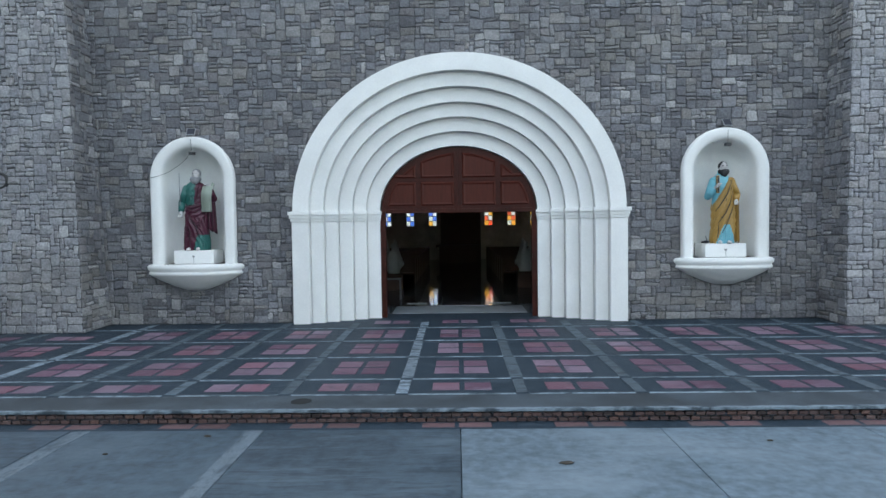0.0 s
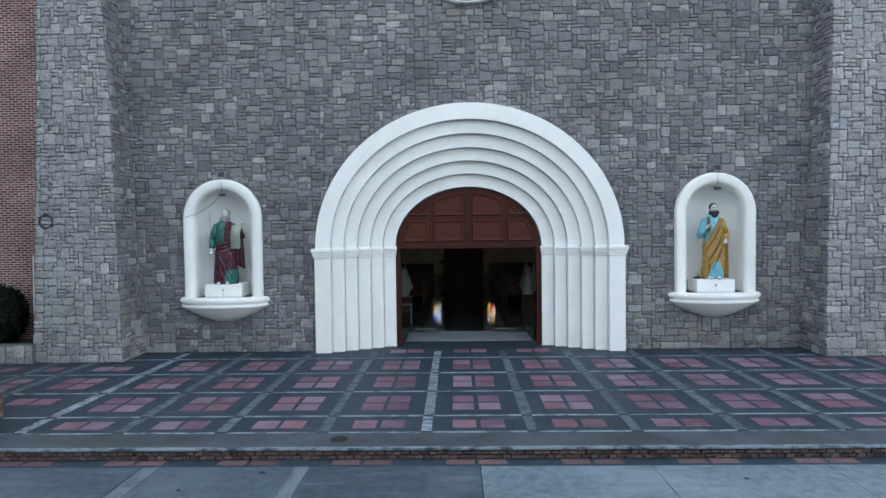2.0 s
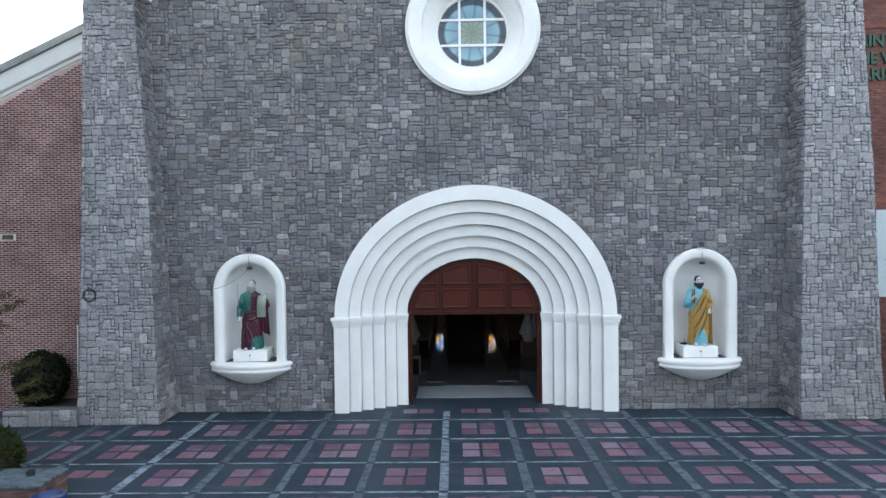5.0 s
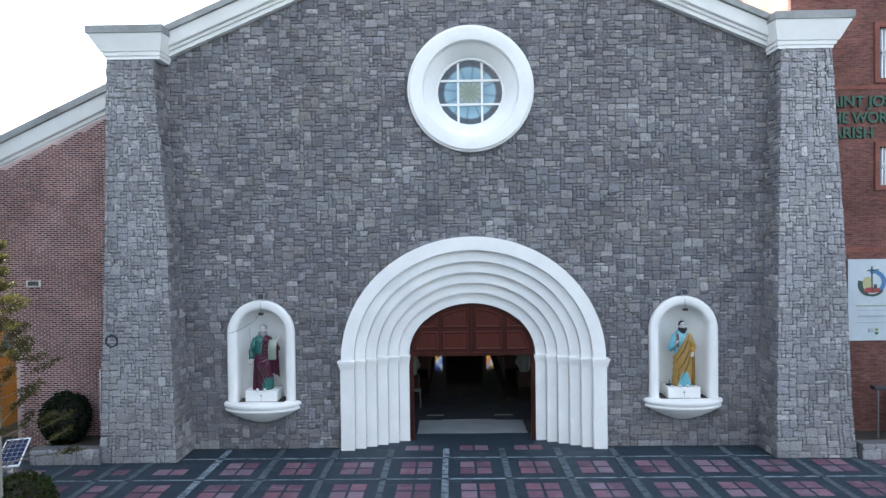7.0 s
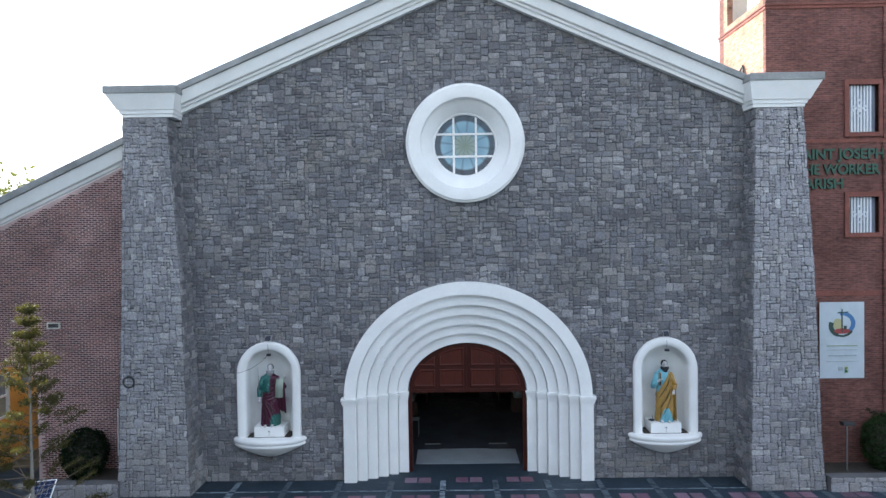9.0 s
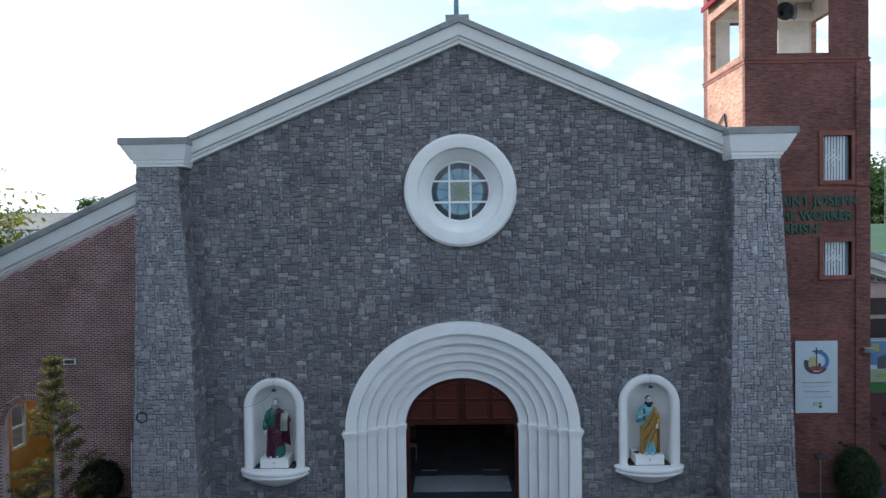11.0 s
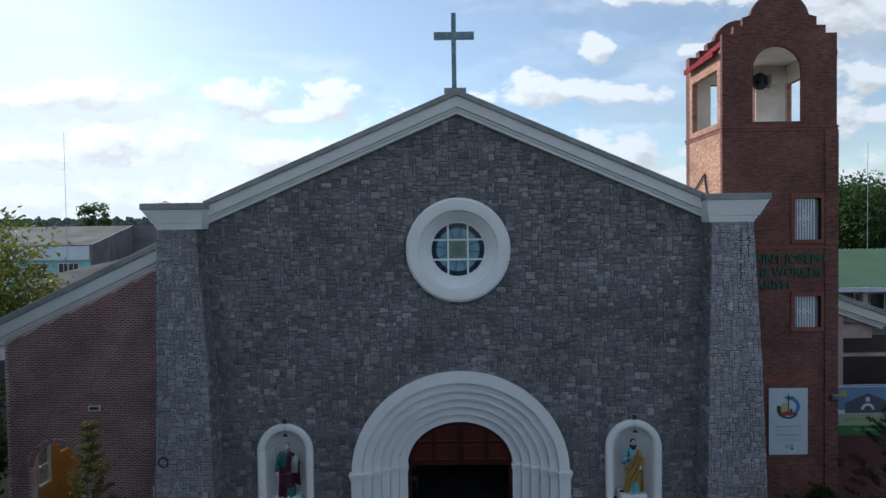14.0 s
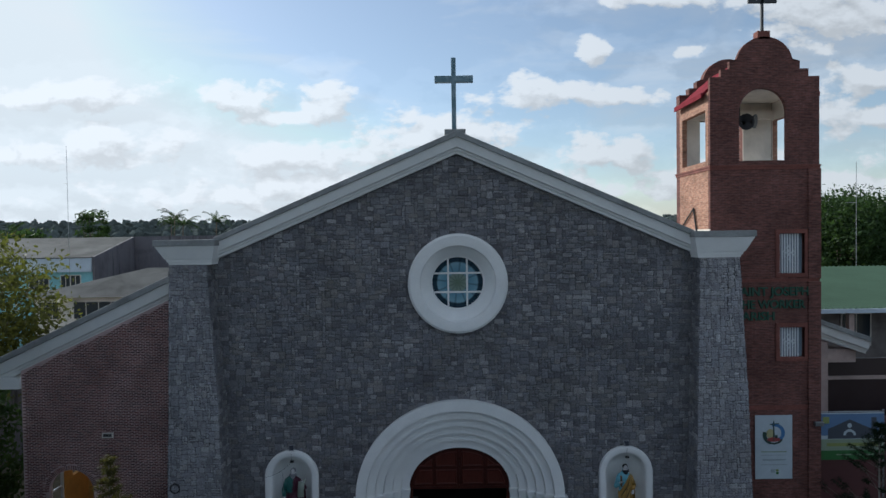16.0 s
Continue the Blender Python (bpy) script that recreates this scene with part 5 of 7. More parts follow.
# barred windows
bar_white = plain("white_bar", (0.75, 0.77, 0.80), 0.5)
for z0, z1 in ((10.74, 12.22), (7.60, 8.72)):
    win = thing("barred_window", "window with white wrought-iron bars in red brick frame", "window", "tower windows")
    for a in ((11.88, 12.02, z0 - 0.14, z1 + 0.16), (12.95, 13.06, z0 - 0.14, z1 + 0.16), (12.02, 12.95, z1, z1 + 0.16), (12.02, 12.95, z0 - 0.14, z0)):
        part("frame", boxes((a[0], a[1], TY0 - 0.06, TY0 + 0.1, a[2], a[3]), bevel=0.008), tower_trim, win)
    part("glass", boxes((12.02, 12.95, TY0 + 0.15, TY0 + 0.16, z0, z1)), glass_material("window_glass", (0.35, 0.42, 0.5), 0.1, 0.6), win)
    zc = (z0 + z1) / 2 + 0.02
    for k in range(8):
        x = 12.075 + 0.098 * k
        part("bar", boxes((x - 0.021, x + 0.021, TY0 + 0.06, TY0 + 0.09, z0, z1)), bar_white, win)
    for dx, dz in ((0, 0.17), (0, -0.17), (0.17, 0), (-0.17, 0), (0, 0)):
        bm = bmesh.new()
        r = 0.09 if (dx or dz) else 0.06
        o = [(12.40 + dx + r * math.cos(radians(a)), zc + dz + r * math.sin(radians(a)) * 1.2) for a in (0, 90, 180, 270)]
        i = [(12.40 + dx + (r - 0.03) * math.cos(radians(a)), zc + dz + (r - 0.03) * math.sin(radians(a)) * 1.2) for a in (0, 90, 180, 270)]
        ring_band(bm, o, i, TY0 + 0.03, TY0 + 0.06, closed=True)
        part("scroll", bm, bar_white, win)
# loudspeaker
spk = thing("horn_loudspeaker", "grey horn loudspeaker hung in the belfry", "loudspeaker")
bm = lathe(bmesh.new(), [(0.05, 1.35), (0.10, 1.2), (0.17, 1.05), (0.29, 0.90), (0.31, 0.88), (0.26, 0.94), (0.08, 1.1)], 11.0, 16.46, seg=24)
part("horn", bm, black_metal, spk)
part("driver", cyl(bmesh.new(), (11.0, 1.3, 16.5), (11.0, 1.55, 16.5), 0.09), steel, spk)
part("horn", cyl(bmesh.new(), (11.17, 1.3, 16.55), (11.42, 1.05, 16.50), 0.07, 0.27, seg=20), black_metal, spk)
part("hanger", cyl(bmesh.new(), (11.0, 1.4, 16.5), (11.0, 1.4, 17.67), 0.02), black_metal, spk)

# raised sign letters
letter_green = plain("letter_green", (0.010, 0.066, 0.040), 0.5)
sign = thing("wall_sign", "raised green capital letters fixed to the brick tower", "sign")
for text, right, z, width in (("SAINT JOSEPH", 13.11, 9.92, 2.75), ("THE WORKER", 12.98, 9.44, 2.62), ("PARISH", 11.83, 9.00, 1.42)):
    cu = bpy.data.curves.new("letters", "FONT")
    cu.body, cu.align_x, cu.size, cu.extrude, cu.bevel_depth, cu.offset = text, "LEFT", 0.44, 0.025, 0.002, 0.010
    tmp = bpy.data.objects.new("letters", cu)
    scene.collection.objects.link(tmp)
    bpy.context.view_layer.update()
    me = bpy.data.meshes.new_from_object(tmp.evaluated_get(bpy.context.evaluated_depsgraph_get()))
    bpy.data.objects.remove(tmp)
    xs = [v.co.x for v in me.vertices]
    lo, hi = min(xs), max(xs)
    for v in me.vertices:
        v.co = Vector((right - width + (v.co.x - lo) / (hi - lo) * width, TY0 - 0.03 - v.co.z, z + v.co.y))
    me.materials.clear()
    me.materials.append(letter_green)
    new("letters", me).parent = sign

# poster and banner: flat prints
def print_sheet(name, label, category, x0, x1, z0, z1, y, ground, marks):
    ob = thing(name, label, category)
    part("sheet", boxes((x0, x1, y - 0.012, y, z0, z1)), ground, ob)
    for k, (nm, loop, mat) in enumerate(marks):
        bm = bmesh.new()
        pts = [(x0 + (x1 - x0) * u, z0 + (z1 - z0) * v) for u, v in loop]
        plate(bm, pts, [], y - 0.017 - 0.0015 * k, y - 0.0125)
        part(nm, bm, mat, ob)
    return ob


ink = {n: plain("print_" + n, c, 0.5) for n, c in (("white", (0.47, 0.53, 0.57)), ("yellow", (0.40, 0.38, 0.20)), ("blue", (0.06, 0.17, 0.36)), ("red", (0.30, 0.05, 0.05)), ("dark", (0.03, 0.06, 0.05)), ("grey", (0.33, 0.38, 0.41)),
                                                      ("green", (0.04, 0.15, 0.04)), ("pale", (0.27, 0.33, 0.24)), ("sky", (0.11, 0.19, 0.33)), ("stone", (0.06, 0.07, 0.09)), ("olive", (0.26, 0.30, 0.10)))}


def oval(cx, cz, a, b, s=0, e=345, n=23):
    return arc(cx, cz, a, b, s, e, n)


def crescent(cx, cz, a, b, s, e, thick):
    return arc(cx, cz, a, b, s, e, 16) + list(reversed(arc(cx, cz, a * (1 - thick), b * (1 - thick), s, e, 16)))


def bar(u0, u1, v, h=0.01):
    return [(u0, v), (u1, v), (u1, v + h), (u0, v + h)]


poster_marks = [("mark", oval(0.41, 0.71, 0.11, 0.075), ink["yellow"]), ("mark", crescent(0.5, 0.72, 0.30, 0.155, -60, 100, 0.32), ink["blue"]), ("mark", crescent(0.5, 0.69, 0.30, 0.155, 160, 250, 0.35), ink["dark"]),
                ("mark", crescent(0.5, 0.67, 0.27, 0.13, 215, 335, 0.22), ink["dark"]), ("mark", oval(0.5, 0.62, 0.18, 0.035), ink["red"]), ("mark", bar(0.487, 0.513, 0.60, 0.31), ink["dark"]), ("mark", [(0.40, 0.850), (0.64, 0.862), (0.64, 0.876), (0.40, 0.864)], ink["dark"]),
                ("mark", bar(0.54, 0.60, 0.64, 0.05), ink["dark"]), ("text_bar", bar(0.16, 0.84, 0.42, 0.014), ink["pale"]), ("text_bar", bar(0.16, 0.84, 0.37, 0.008), ink["grey"]), ("text_bar", bar(0.20, 0.82, 0.29, 0.02), ink["grey"]),
                ("text_bar", bar(0.16, 0.86, 0.22, 0.008), ink["grey"]), ("text_bar", bar(0.42, 0.52, 0.10, 0.05), ink["grey"]), ("text_bar", bar(0.56, 0.62, 0.075, 0.03), ink["green"]), ("text_bar", bar(0.56, 0.62, 0.12, 0.03), ink["olive"])]
print_sheet("wall_poster", "pale printed poster with round boat-and-cross emblem on the tower", "poster", 11.08, 12.47, 3.03, 5.43, 0.45, ink["white"], poster_marks)
banner_marks = [("mark", [(0, 0.52), (1, 0.52), (1, 0.98), (0, 0.98)], ink["sky"]), ("mark", [(0.12, 0.45), (0.80, 0.45), (0.80, 0.66), (0.46, 0.86), (0.12, 0.66)], ink["stone"]), ("mark", [(0.8, 0.5), (0.88, 0.5), (0.88, 0.9), (0.8, 0.9)], ink["stone"]),
                ("mark", crescent(0.46, 0.52, 0.10, 0.13, 0, 180, 0.4), ink["white"]), ("mark", oval(0.46, 0.73, 0.035, 0.05), ink["white"]), ("mark", [(0, 0.2), (1, 0.2), (1, 0.44), (0, 0.44)], ink["pale"]), ("text_bar", bar(0.1, 0.9, 0.29, 0.07), ink["olive"]),
                ("mark", [(0, 0.0), (1, 0.0), (1, 0.2), (0, 0.2)], ink["green"]), ("text_bar", bar(0.25, 0.95, 0.1, 0.02), ink["pale"]), ("mark", bar(0.04, 0.14, 0.78, 0.14), ink["olive"])]
banner = print_sheet("banner", "wide printed banner showing a church over a green strip", "banner", 13.68, 16.1, 3.62, 5.40, 0.72, ink["white"], banner_marks)
for x in (13.66, 16.12):
    part("post", cyl(bmesh.new(), (x, 0.78, -0.05), (x, 0.78, 5.5), 0.035), steel, banner)
part("rail", cyl(bmesh.new(), (13.66, 0.78, 5.42), (16.12, 0.78, 5.42), 0.025), steel, banner)
flood = thing("flood_lamp", "white wall floodlight on a bracket", "lamp")
part("housing", boxes((13.20, 13.52, 0.20, 0.34, 5.06, 5.22), bevel=0.02), steel, flood)
part("arm", cyl(bmesh.new(), (13.35, 0.34, 5.15), (13.35, 0.46, 5.15), 0.025), steel, flood)

# ---- terrace, forecourt, ground ----
ground = part("ground", boxes((-4000, 4000, -4000, 4500, -1.2, -0.30)), earth, None, "flat earth and grass reaching the horizon", kind="structure")
EDGE = -6.55
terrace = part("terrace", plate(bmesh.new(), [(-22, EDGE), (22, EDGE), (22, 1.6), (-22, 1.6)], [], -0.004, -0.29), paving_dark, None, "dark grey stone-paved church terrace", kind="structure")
for v in terrace.data.vertices:
    v.co = Vector((v.co.x, v.co.z, v.co.y))
nose = part("kerb", boxes((-22, 22, EDGE - 0.03, EDGE + 0.62, -0.035, 0.002), bevel=0.008), material("kerb_grey", (0.036, 0.048, 0.060), rough=0.7, coords="World", stain=0.5, grain=0.35, grain_scale=40, bump=0.2), terrace)
# thin pale strip that paints the highlight along the nosing
part("kerb_edge", boxes((-22, 22, EDGE - 0.034, EDGE + 0.03, -0.03, 0.0055), bevel=0.004), paving_line, terrace)
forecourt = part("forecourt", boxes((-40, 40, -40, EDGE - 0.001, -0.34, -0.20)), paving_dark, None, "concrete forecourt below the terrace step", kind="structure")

# ---- nave interior ----
nave_floor = material("nave_floor", (0.060, 0.066, 0.078), rough=0.03, gloss=0.12, grain=0.1, stain=0.2, bump=0.02, coords="World")
pale_floor = material("pale_floor", (0.27, 0.30, 0.32), rough=0.35, grain=0.12, stain=0.2, bump=0.03, coords="World")
floor_in = part("floor", boxes((-8.8, 8.8, 1.601, 26.0, -0.2, -0.002)), nave_floor, None, "dark polished nave floor", kind="structure")
part("vestibule_floor", boxes((-1.75, 1.75, 1.602, 3.0, -0.03, 0.006)), pale_floor, floor_in, "pale tiled vestibule strip")
for a in ((-0.94, 0.84, 3.0, 3.03), (-1.52, -0.94, 3.56, 3.59), (0.84, 1.5, 3.56, 3.59)):
    part("floor_edging", boxes((*a, -0.002, 0.02)), steel, floor_in)
pew_mesh = None
for s in (-1, 1):
    for k in range(11):
        y = 9.2 + 1.2 * k
        if pew_mesh is None:
            pew_mesh = thing("pew", "dark wooden church pew in the nave", "pew", "nave pews")
            part("seat", boxes((-2.4, 2.4, 0.0, 0.42, 0.40, 0.45)), dark_wood, pew_mesh)
            part("backrest", boxes((-2.4, 2.4, 0.42, 0.47, 0.40, 0.95)), dark_wood, pew_mesh)
            for x in (-2.43, 2.39):
                part("end_panel", boxes((x, x + 0.05, -0.02, 0.5, 0.0, 0.98), bevel=0.01), dark_wood, pew_mesh)
            pew_mesh.matrix_basis = pose(s * 4.1, y, 0)
        else:
            copy_thing(pew_mesh, pose(s * 4.1, y, 0))
altar = thing("altar_table", "dark wooden altar table at the end of the nave", "altar")
part("top", boxes((-1.3, 1.3, 22.4, 23.4, 0.95, 1.05), bevel=0.01), dark_wood, altar)
part("body", boxes((-1.1, 1.1, 22.5, 23.3, 0.0, 0.95), bevel=0.01), dark_wood, altar)
part("altar_screen", boxes((-1.1, 1.5, 25.6, 25.98, 0.0, 4.2), bevel=0.02), dark_wood, None, "")
bpy.data.objects["altar_screen"]["label"], bpy.data.objects["altar_screen"]["category"] = "dark wooden screen behind the altar", "screen"
GLASS = {n: glass_material("stained_" + n, c, 0.3, 0.15) for n, c in (("blue", (0.08, 0.2, 0.8)), ("amber", (0.95, 0.5, 0.08)), ("red", (0.8, 0.12, 0.06)), ("clear", (0.8, 0.85, 0.9)))}
for n, x in enumerate(GLASS_X):
    sg = thing("stained_window", "small stained-glass window with coloured panes", "window", "stained windows")
    cols = [GLASS[c] for c in (("blue", "clear", "amber", "clear", "blue", "clear") if n < 3 else ("amber", "clear", "red", "amber", "clear", "amber"))]
    for k in range(6):
        i, j = k % 2, k // 2
        part("pane", boxes((x - 0.245 + 0.255 * i, x - 0.01 + 0.255 * i, 26.15, 26.16, 2.23 + 0.32 * j, 2.52 + 0.32 * j)), cols[(k * 5 + j + n) % 6], sg)
    for a in [(x - 0.27, x - 0.245, 2.20, 3.16), (x + 0.245, x + 0.27, 2.20, 3.16), (x - 0.01, x + 0.01, 2.20, 3.16)] + [(x - 0.245, x + 0.245, 2.20 + 0.31 * j, 2.23 + 0.31 * j) for j in range(4)]:
        part("lead", boxes((a[0], a[1], 26.13, 26.18, a[2], a[3])), black_metal, sg)


def angel(name, label, at, mirror):
    """A winged figure on a foot, one plain grey shape."""
    bm = lathe(bmesh.new(), [(0.0, 0.55), (0.20, 0.55), (0.20, 0.6), (0.17, 0.8), (0.19, 1.05), (0.16, 1.25), (0.06, 1.33), (0.09, 1.42), (0.09, 1.52), (0.0, 1.58)], 0, 0, seg=20, upright=True)
    for s in (-1, 1):
        for k in range(6):
            cyl(bm, (s * 0.12, 0.12, 1.25), (s * (0.16 + 0.06 * k), 0.20, 1.65 - 0.16 * k), 0.07, 0.03, seg=7)
            cyl(bm, (s * (0.16 + 0.05 * k), 0.20, 1.6 - 0.16 * k), (s * (0.20 + 0.03 * k), 0.0, 0.62 + 0.05 * k), 0.055, 0.03, seg=7)
    ob = new(name, mesh_of(bm, plain("angel_plaster", (0.62, 0.64, 0.66), 0.6), name))
    for f in ob.data.polygons:
        f.use_smooth = True
    ob.matrix_world = at
    return tagged(ob, label, "statue", "vestibule statues")


angel("winged_statue", "grey plaster winged statue inside the doorway", pose(-2.3, 7.5, 0, 0, 0, 30) @ Matrix.Scale(1.06, 4), 1)
angel("winged_statue", "grey plaster winged statue inside the doorway", pose(2.4, 7.9, 0, 0, 0, -30) @ Matrix.Scale(1.06, 4), -1)
for x, y in ((-2.3, 7.5), (2.4, 7.9)):
    ped = boxes((x - 0.3, x + 0.3, y - 0.3, y + 0.3, 0.0, 0.582), bevel=0.02)
    tagged(part("pedestal", ped, dark_wood, None, "dark wooden pedestal under a winged statue"), category="pedestal", group="vestibule pedestals")
stand = thing("side_table", "small thin-legged table beside the doorway", "table")
part("top", boxes((-2.3, -1.77, 4.4, 4.8, 0.63, 0.66)), pale_floor, stand)
for x, y in ((-2.27, 4.43), (-1.80, 4.43), (-2.27, 4.77), (-1.80, 4.77)):
    part("leg", cyl(bmesh.new(), (x, y, 0), (x, y, 0.63), 0.015, seg=6), steel, stand)

# ---- plants ----
def leaf_material(name, base, spread=0.45, through_light=0.35, gloss=0.12):
    m = material(name, base, rough=0.6, by="island", spread=spread, grain=0.1, stain=0.3, stain_scale=0.8, bump=0.0, coords="World", gloss=gloss)
    s = m.node_tree.nodes["Principled BSDF"]
    s.inputs["Subsurface Weight"].default_value = 0.0
    t = m.node_tree.nodes.new("ShaderNodeBsdfTranslucent")
    t.inputs["Color"].default_value = (base[0] * 2.2, base[1] * 2.2, base[2] * 1.2, 1)
    mix = m.node_tree.nodes.new("ShaderNodeMixShader")
    mix.inputs[0].default_value = through_light
    out = m.node_tree.nodes["Material Output"]
    m.node_tree.links.new(s.outputs[0], mix.inputs[1])
    m.node_tree.links.new(t.outputs[0], mix.inputs[2])
    m.node_tree.links.new(mix.outputs[0], out.inputs["Surface"])
    return m


leaf_dark = leaf_material("leaf_dark", (0.030, 0.055, 0.022))
leaf_green = leaf_material("leaf_green", (0.06, 0.095, 0.03))
leaf_olive = leaf_material("leaf_olive", (0.078, 0.086, 0.030))
leaf_shrub = leaf_material("leaf_shrub", (0.028, 0.038, 0.013))
leaf_pine = leaf_material("leaf_pine", (0.052, 0.049, 0.020))
leaf_bush = leaf_material("leaf_bush", (0.010, 0.019, 0.010))
# pale grey-green: the distance haze is painted into this leaf colour
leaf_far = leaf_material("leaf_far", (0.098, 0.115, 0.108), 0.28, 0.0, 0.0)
bark = material("bark", (0.16, 0.13, 0.10), rough=0.95, bump=0.6, grain=0.4)


def leaves(centres, size, rng, droop=0.2, long=1.6):
    """One quad a leaf, folded at random, round the given centres."""
    n = len(centres)
    c = np.asarray(centres, float)
    d = rng.normal(size=(n, 3))
    d[:, 2] -= droop
    d /= np.linalg.norm(d, axis=1)[:, None]
    o = rng.normal(size=(n, 3))
    w = np.cross(d, o)
    w /= np.linalg.norm(w, axis=1)[:, None] + 1e-9
    s = size * rng.uniform(0.6, 1.4, (n, 1))
    L, W = d * s * long / 2, w * s / 2
    verts = np.stack([c - L, c + W * 0.8, c + L, c - W * 0.8], 1).reshape(-1, 3)
    me = bpy.data.meshes.new("leaves")
    me.from_pydata(verts.tolist(), [], [(4 * i, 4 * i + 1, 4 * i + 2, 4 * i + 3) for i in range(n)])
    return me


def crown_part(name, centres, size, mat, parent, rng, **kw):
    me = leaves(centres, size, rng, **kw)
    me.materials.append(mat)
    ob = new(name, me)
    ob.parent = parent
    return ob


def broad_tree(name, label, x, y, height, radius, trunk_r, mat, seed, clumps, per, leaf, base=-0.3, low=0.35):
    rng = np.random.default_rng(seed)
    tree = thing(name, label, "tree")
    bm = cyl(bmesh.new(), (x, y, base), (x + 0.1, y, height * 0.45), trunk_r, trunk_r * 0.6, seg=10)
    cents = []
    for k in range(clumps):
        a, r = rng.uniform(0, 2 * math.pi), radius * math.sqrt(rng.uniform(0.05, 1))
        h = height * (low + (1 - low) * rng.uniform(0, 1))
        r *= math.sqrt(max(0.1, 1 - ((h / height - 0.6) / 0.62) ** 2))
        p = np.array((x + r * math.cos(a), y + r * math.sin(a), h))
        if k < 16:
            cyl(bm, (x + 0.1, y, height * rng.uniform(0.25, 0.45)), tuple(p), trunk_r * 0.35, trunk_r * 0.08, seg=6)
        s = radius * rng.uniform(0.12, 0.28)
        cents.append(p + np.clip(rng.normal(size=(per, 3)), -1.7, 1.7) * (s, s, s * 0.6))
    part("trunk", bm, bark, tree)
    crown_part("crown", np.concatenate(cents), leaf, mat, tree, rng)
    return tree


def araucaria(name, label, x, y, z, height, seed, mat=None, reach=1.25):
    """A young whorled conifer: straight stem, tiers of thin branches with tufts at the ends."""
    rng = np.random.default_rng(seed)
    tree = thing(name, label, "tree")
    part("trunk", cyl(bmesh.new(), (x, y, z), (x, y, z + height), 0.05, 0.012, seg=8), plain("pale_bark", (0.24, 0.22, 0.19), 0.9), tree)
    tiers = 17
    cents = []
    for k in range(tiers):
        f = k / (tiers - 1)
        length = reach * (1 - f) ** 1.1 + 0.16
        for b in range(5 if f > 0.6 else 4):
            zz = z + height * (0.25 + 0.73 * f) + rng.uniform(-0.13, 0.13) * (1 - f)
            a = b * math.tau / 5 + k * 0.55 + rng.uniform(-0.25, 0.25)
            ln = length * rng.uniform(0.7, 1.1)
            q = np.array((x + ln * math.cos(a), y + ln * math.sin(a), zz + ln * rng.uniform(0.15, 0.60)))
            p = np.array((x, y, zz))
            part("branch", cyl(bmesh.new(), tuple(p), tuple(q), 0.011, 0.006, seg=5), bark, tree)
            start = max(0.1, min(0.80, 1 - 0.36 / ln))
            for t in np.linspace(start, 1.03, 7):
                m = p + (q - p) * t
                cents.append(m + rng.normal(size=(26, 3)) * (0.048, 0.048, 0.040))
    crown_part("needles", np.concatenate(cents), 0.022, mat or leaf_olive, tree, rng, long=4.2)
    return tree


def topiary(label, x, y, z, rx, rz, seed, mat=None, count=5200, leaf=0.055):
    rng = np.random.default_rng(seed)
    bush = thing("clipped_bush", label, "bush")
    # solid soil-coloured ball fills the bush behind its leaves
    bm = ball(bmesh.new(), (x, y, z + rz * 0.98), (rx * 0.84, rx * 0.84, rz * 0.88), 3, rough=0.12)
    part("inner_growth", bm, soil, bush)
    d = rng.normal(size=(count, 3))
    d /= np.linalg.norm(d, axis=1)[:, None]
    r = rng.uniform(0.84, 1.05, (count, 1))
    lump = np.array([1 + 0.10 * noise.noise(Vector(v) * 2.5 + Vector((seed, 0, 0))) for v in d])[:, None]
    c = d * r * lump * (rx, rx, rz) + (x, y, z + rz)
    c = c[c[:, 2] > z + 0.02]
    crown_part("foliage", c, leaf, mat or leaf_dark, bush, rng)
    return bush


# planters beside the pilasters
for s, x0, x1 in ((-1, -12.42, -10.46), (1, 10.58, 13.8)):
    planter = thing("planter_wall", "low stone planter wall with bare soil", "planter")
    w = x1 - x0
    body = part("body", boxes((x0, x1, -0.93, -0.60, -0.1, 0.44), bevel=0.01), mortar, planter)
    part("soil", boxes((x0, x1, -0.60, (0.59 if s < 0 else 0.49), -0.1, 0.34)), soil, planter)
    lay_stones(body, lambda u, v, d, x0=x0: (x0 + u, -0.932 - d, v), rubble(w, 0.43, 0.17, 0.13, rng), rng, pale_piece, pale_many, 80, lambda r: r[2])
topiary("rounded dark green clipped bush in the stone planter", -11.93, -0.08, 0.30, 0.64, 0.76, 3, leaf_bush)
topiary("rounded dark green clipped bush beside the tower", 12.75, -0.1, 0.30, 0.62, 0.85, 5)
post_sign = thing("path_light", "dark garden light on a thin pole", "light")
part("pole", cyl(bmesh.new(), (11.55, -0.15, 0.3), (11.55, -0.15, 1.75), 0.02, seg=8), steel, post_sign)
part("head", boxes((11.38, 11.74, -0.25, -0.05, 1.72, 1.84), bevel=0.02), black_metal, post_sign)
araucaria("young_conifer", "young whorled conifer with sparse olive tufts", -9.95, -5.3, -0.05, 6.3, 4, leaf_pine, 1.3)
# the shadow on the second conifer is put into its dark needle colour
araucaria("young_conifer", "young dark whorled conifer beside the banner", 14.7, -1.0, -0.05, 5.6, 9, leaf_bush, 2.3)
topiary("low yellow-green garden shrub by the solar panel", -10.02, -4.75, -0.02, 0.74, 0.60, 8, leaf_shrub, 3600, 0.06)

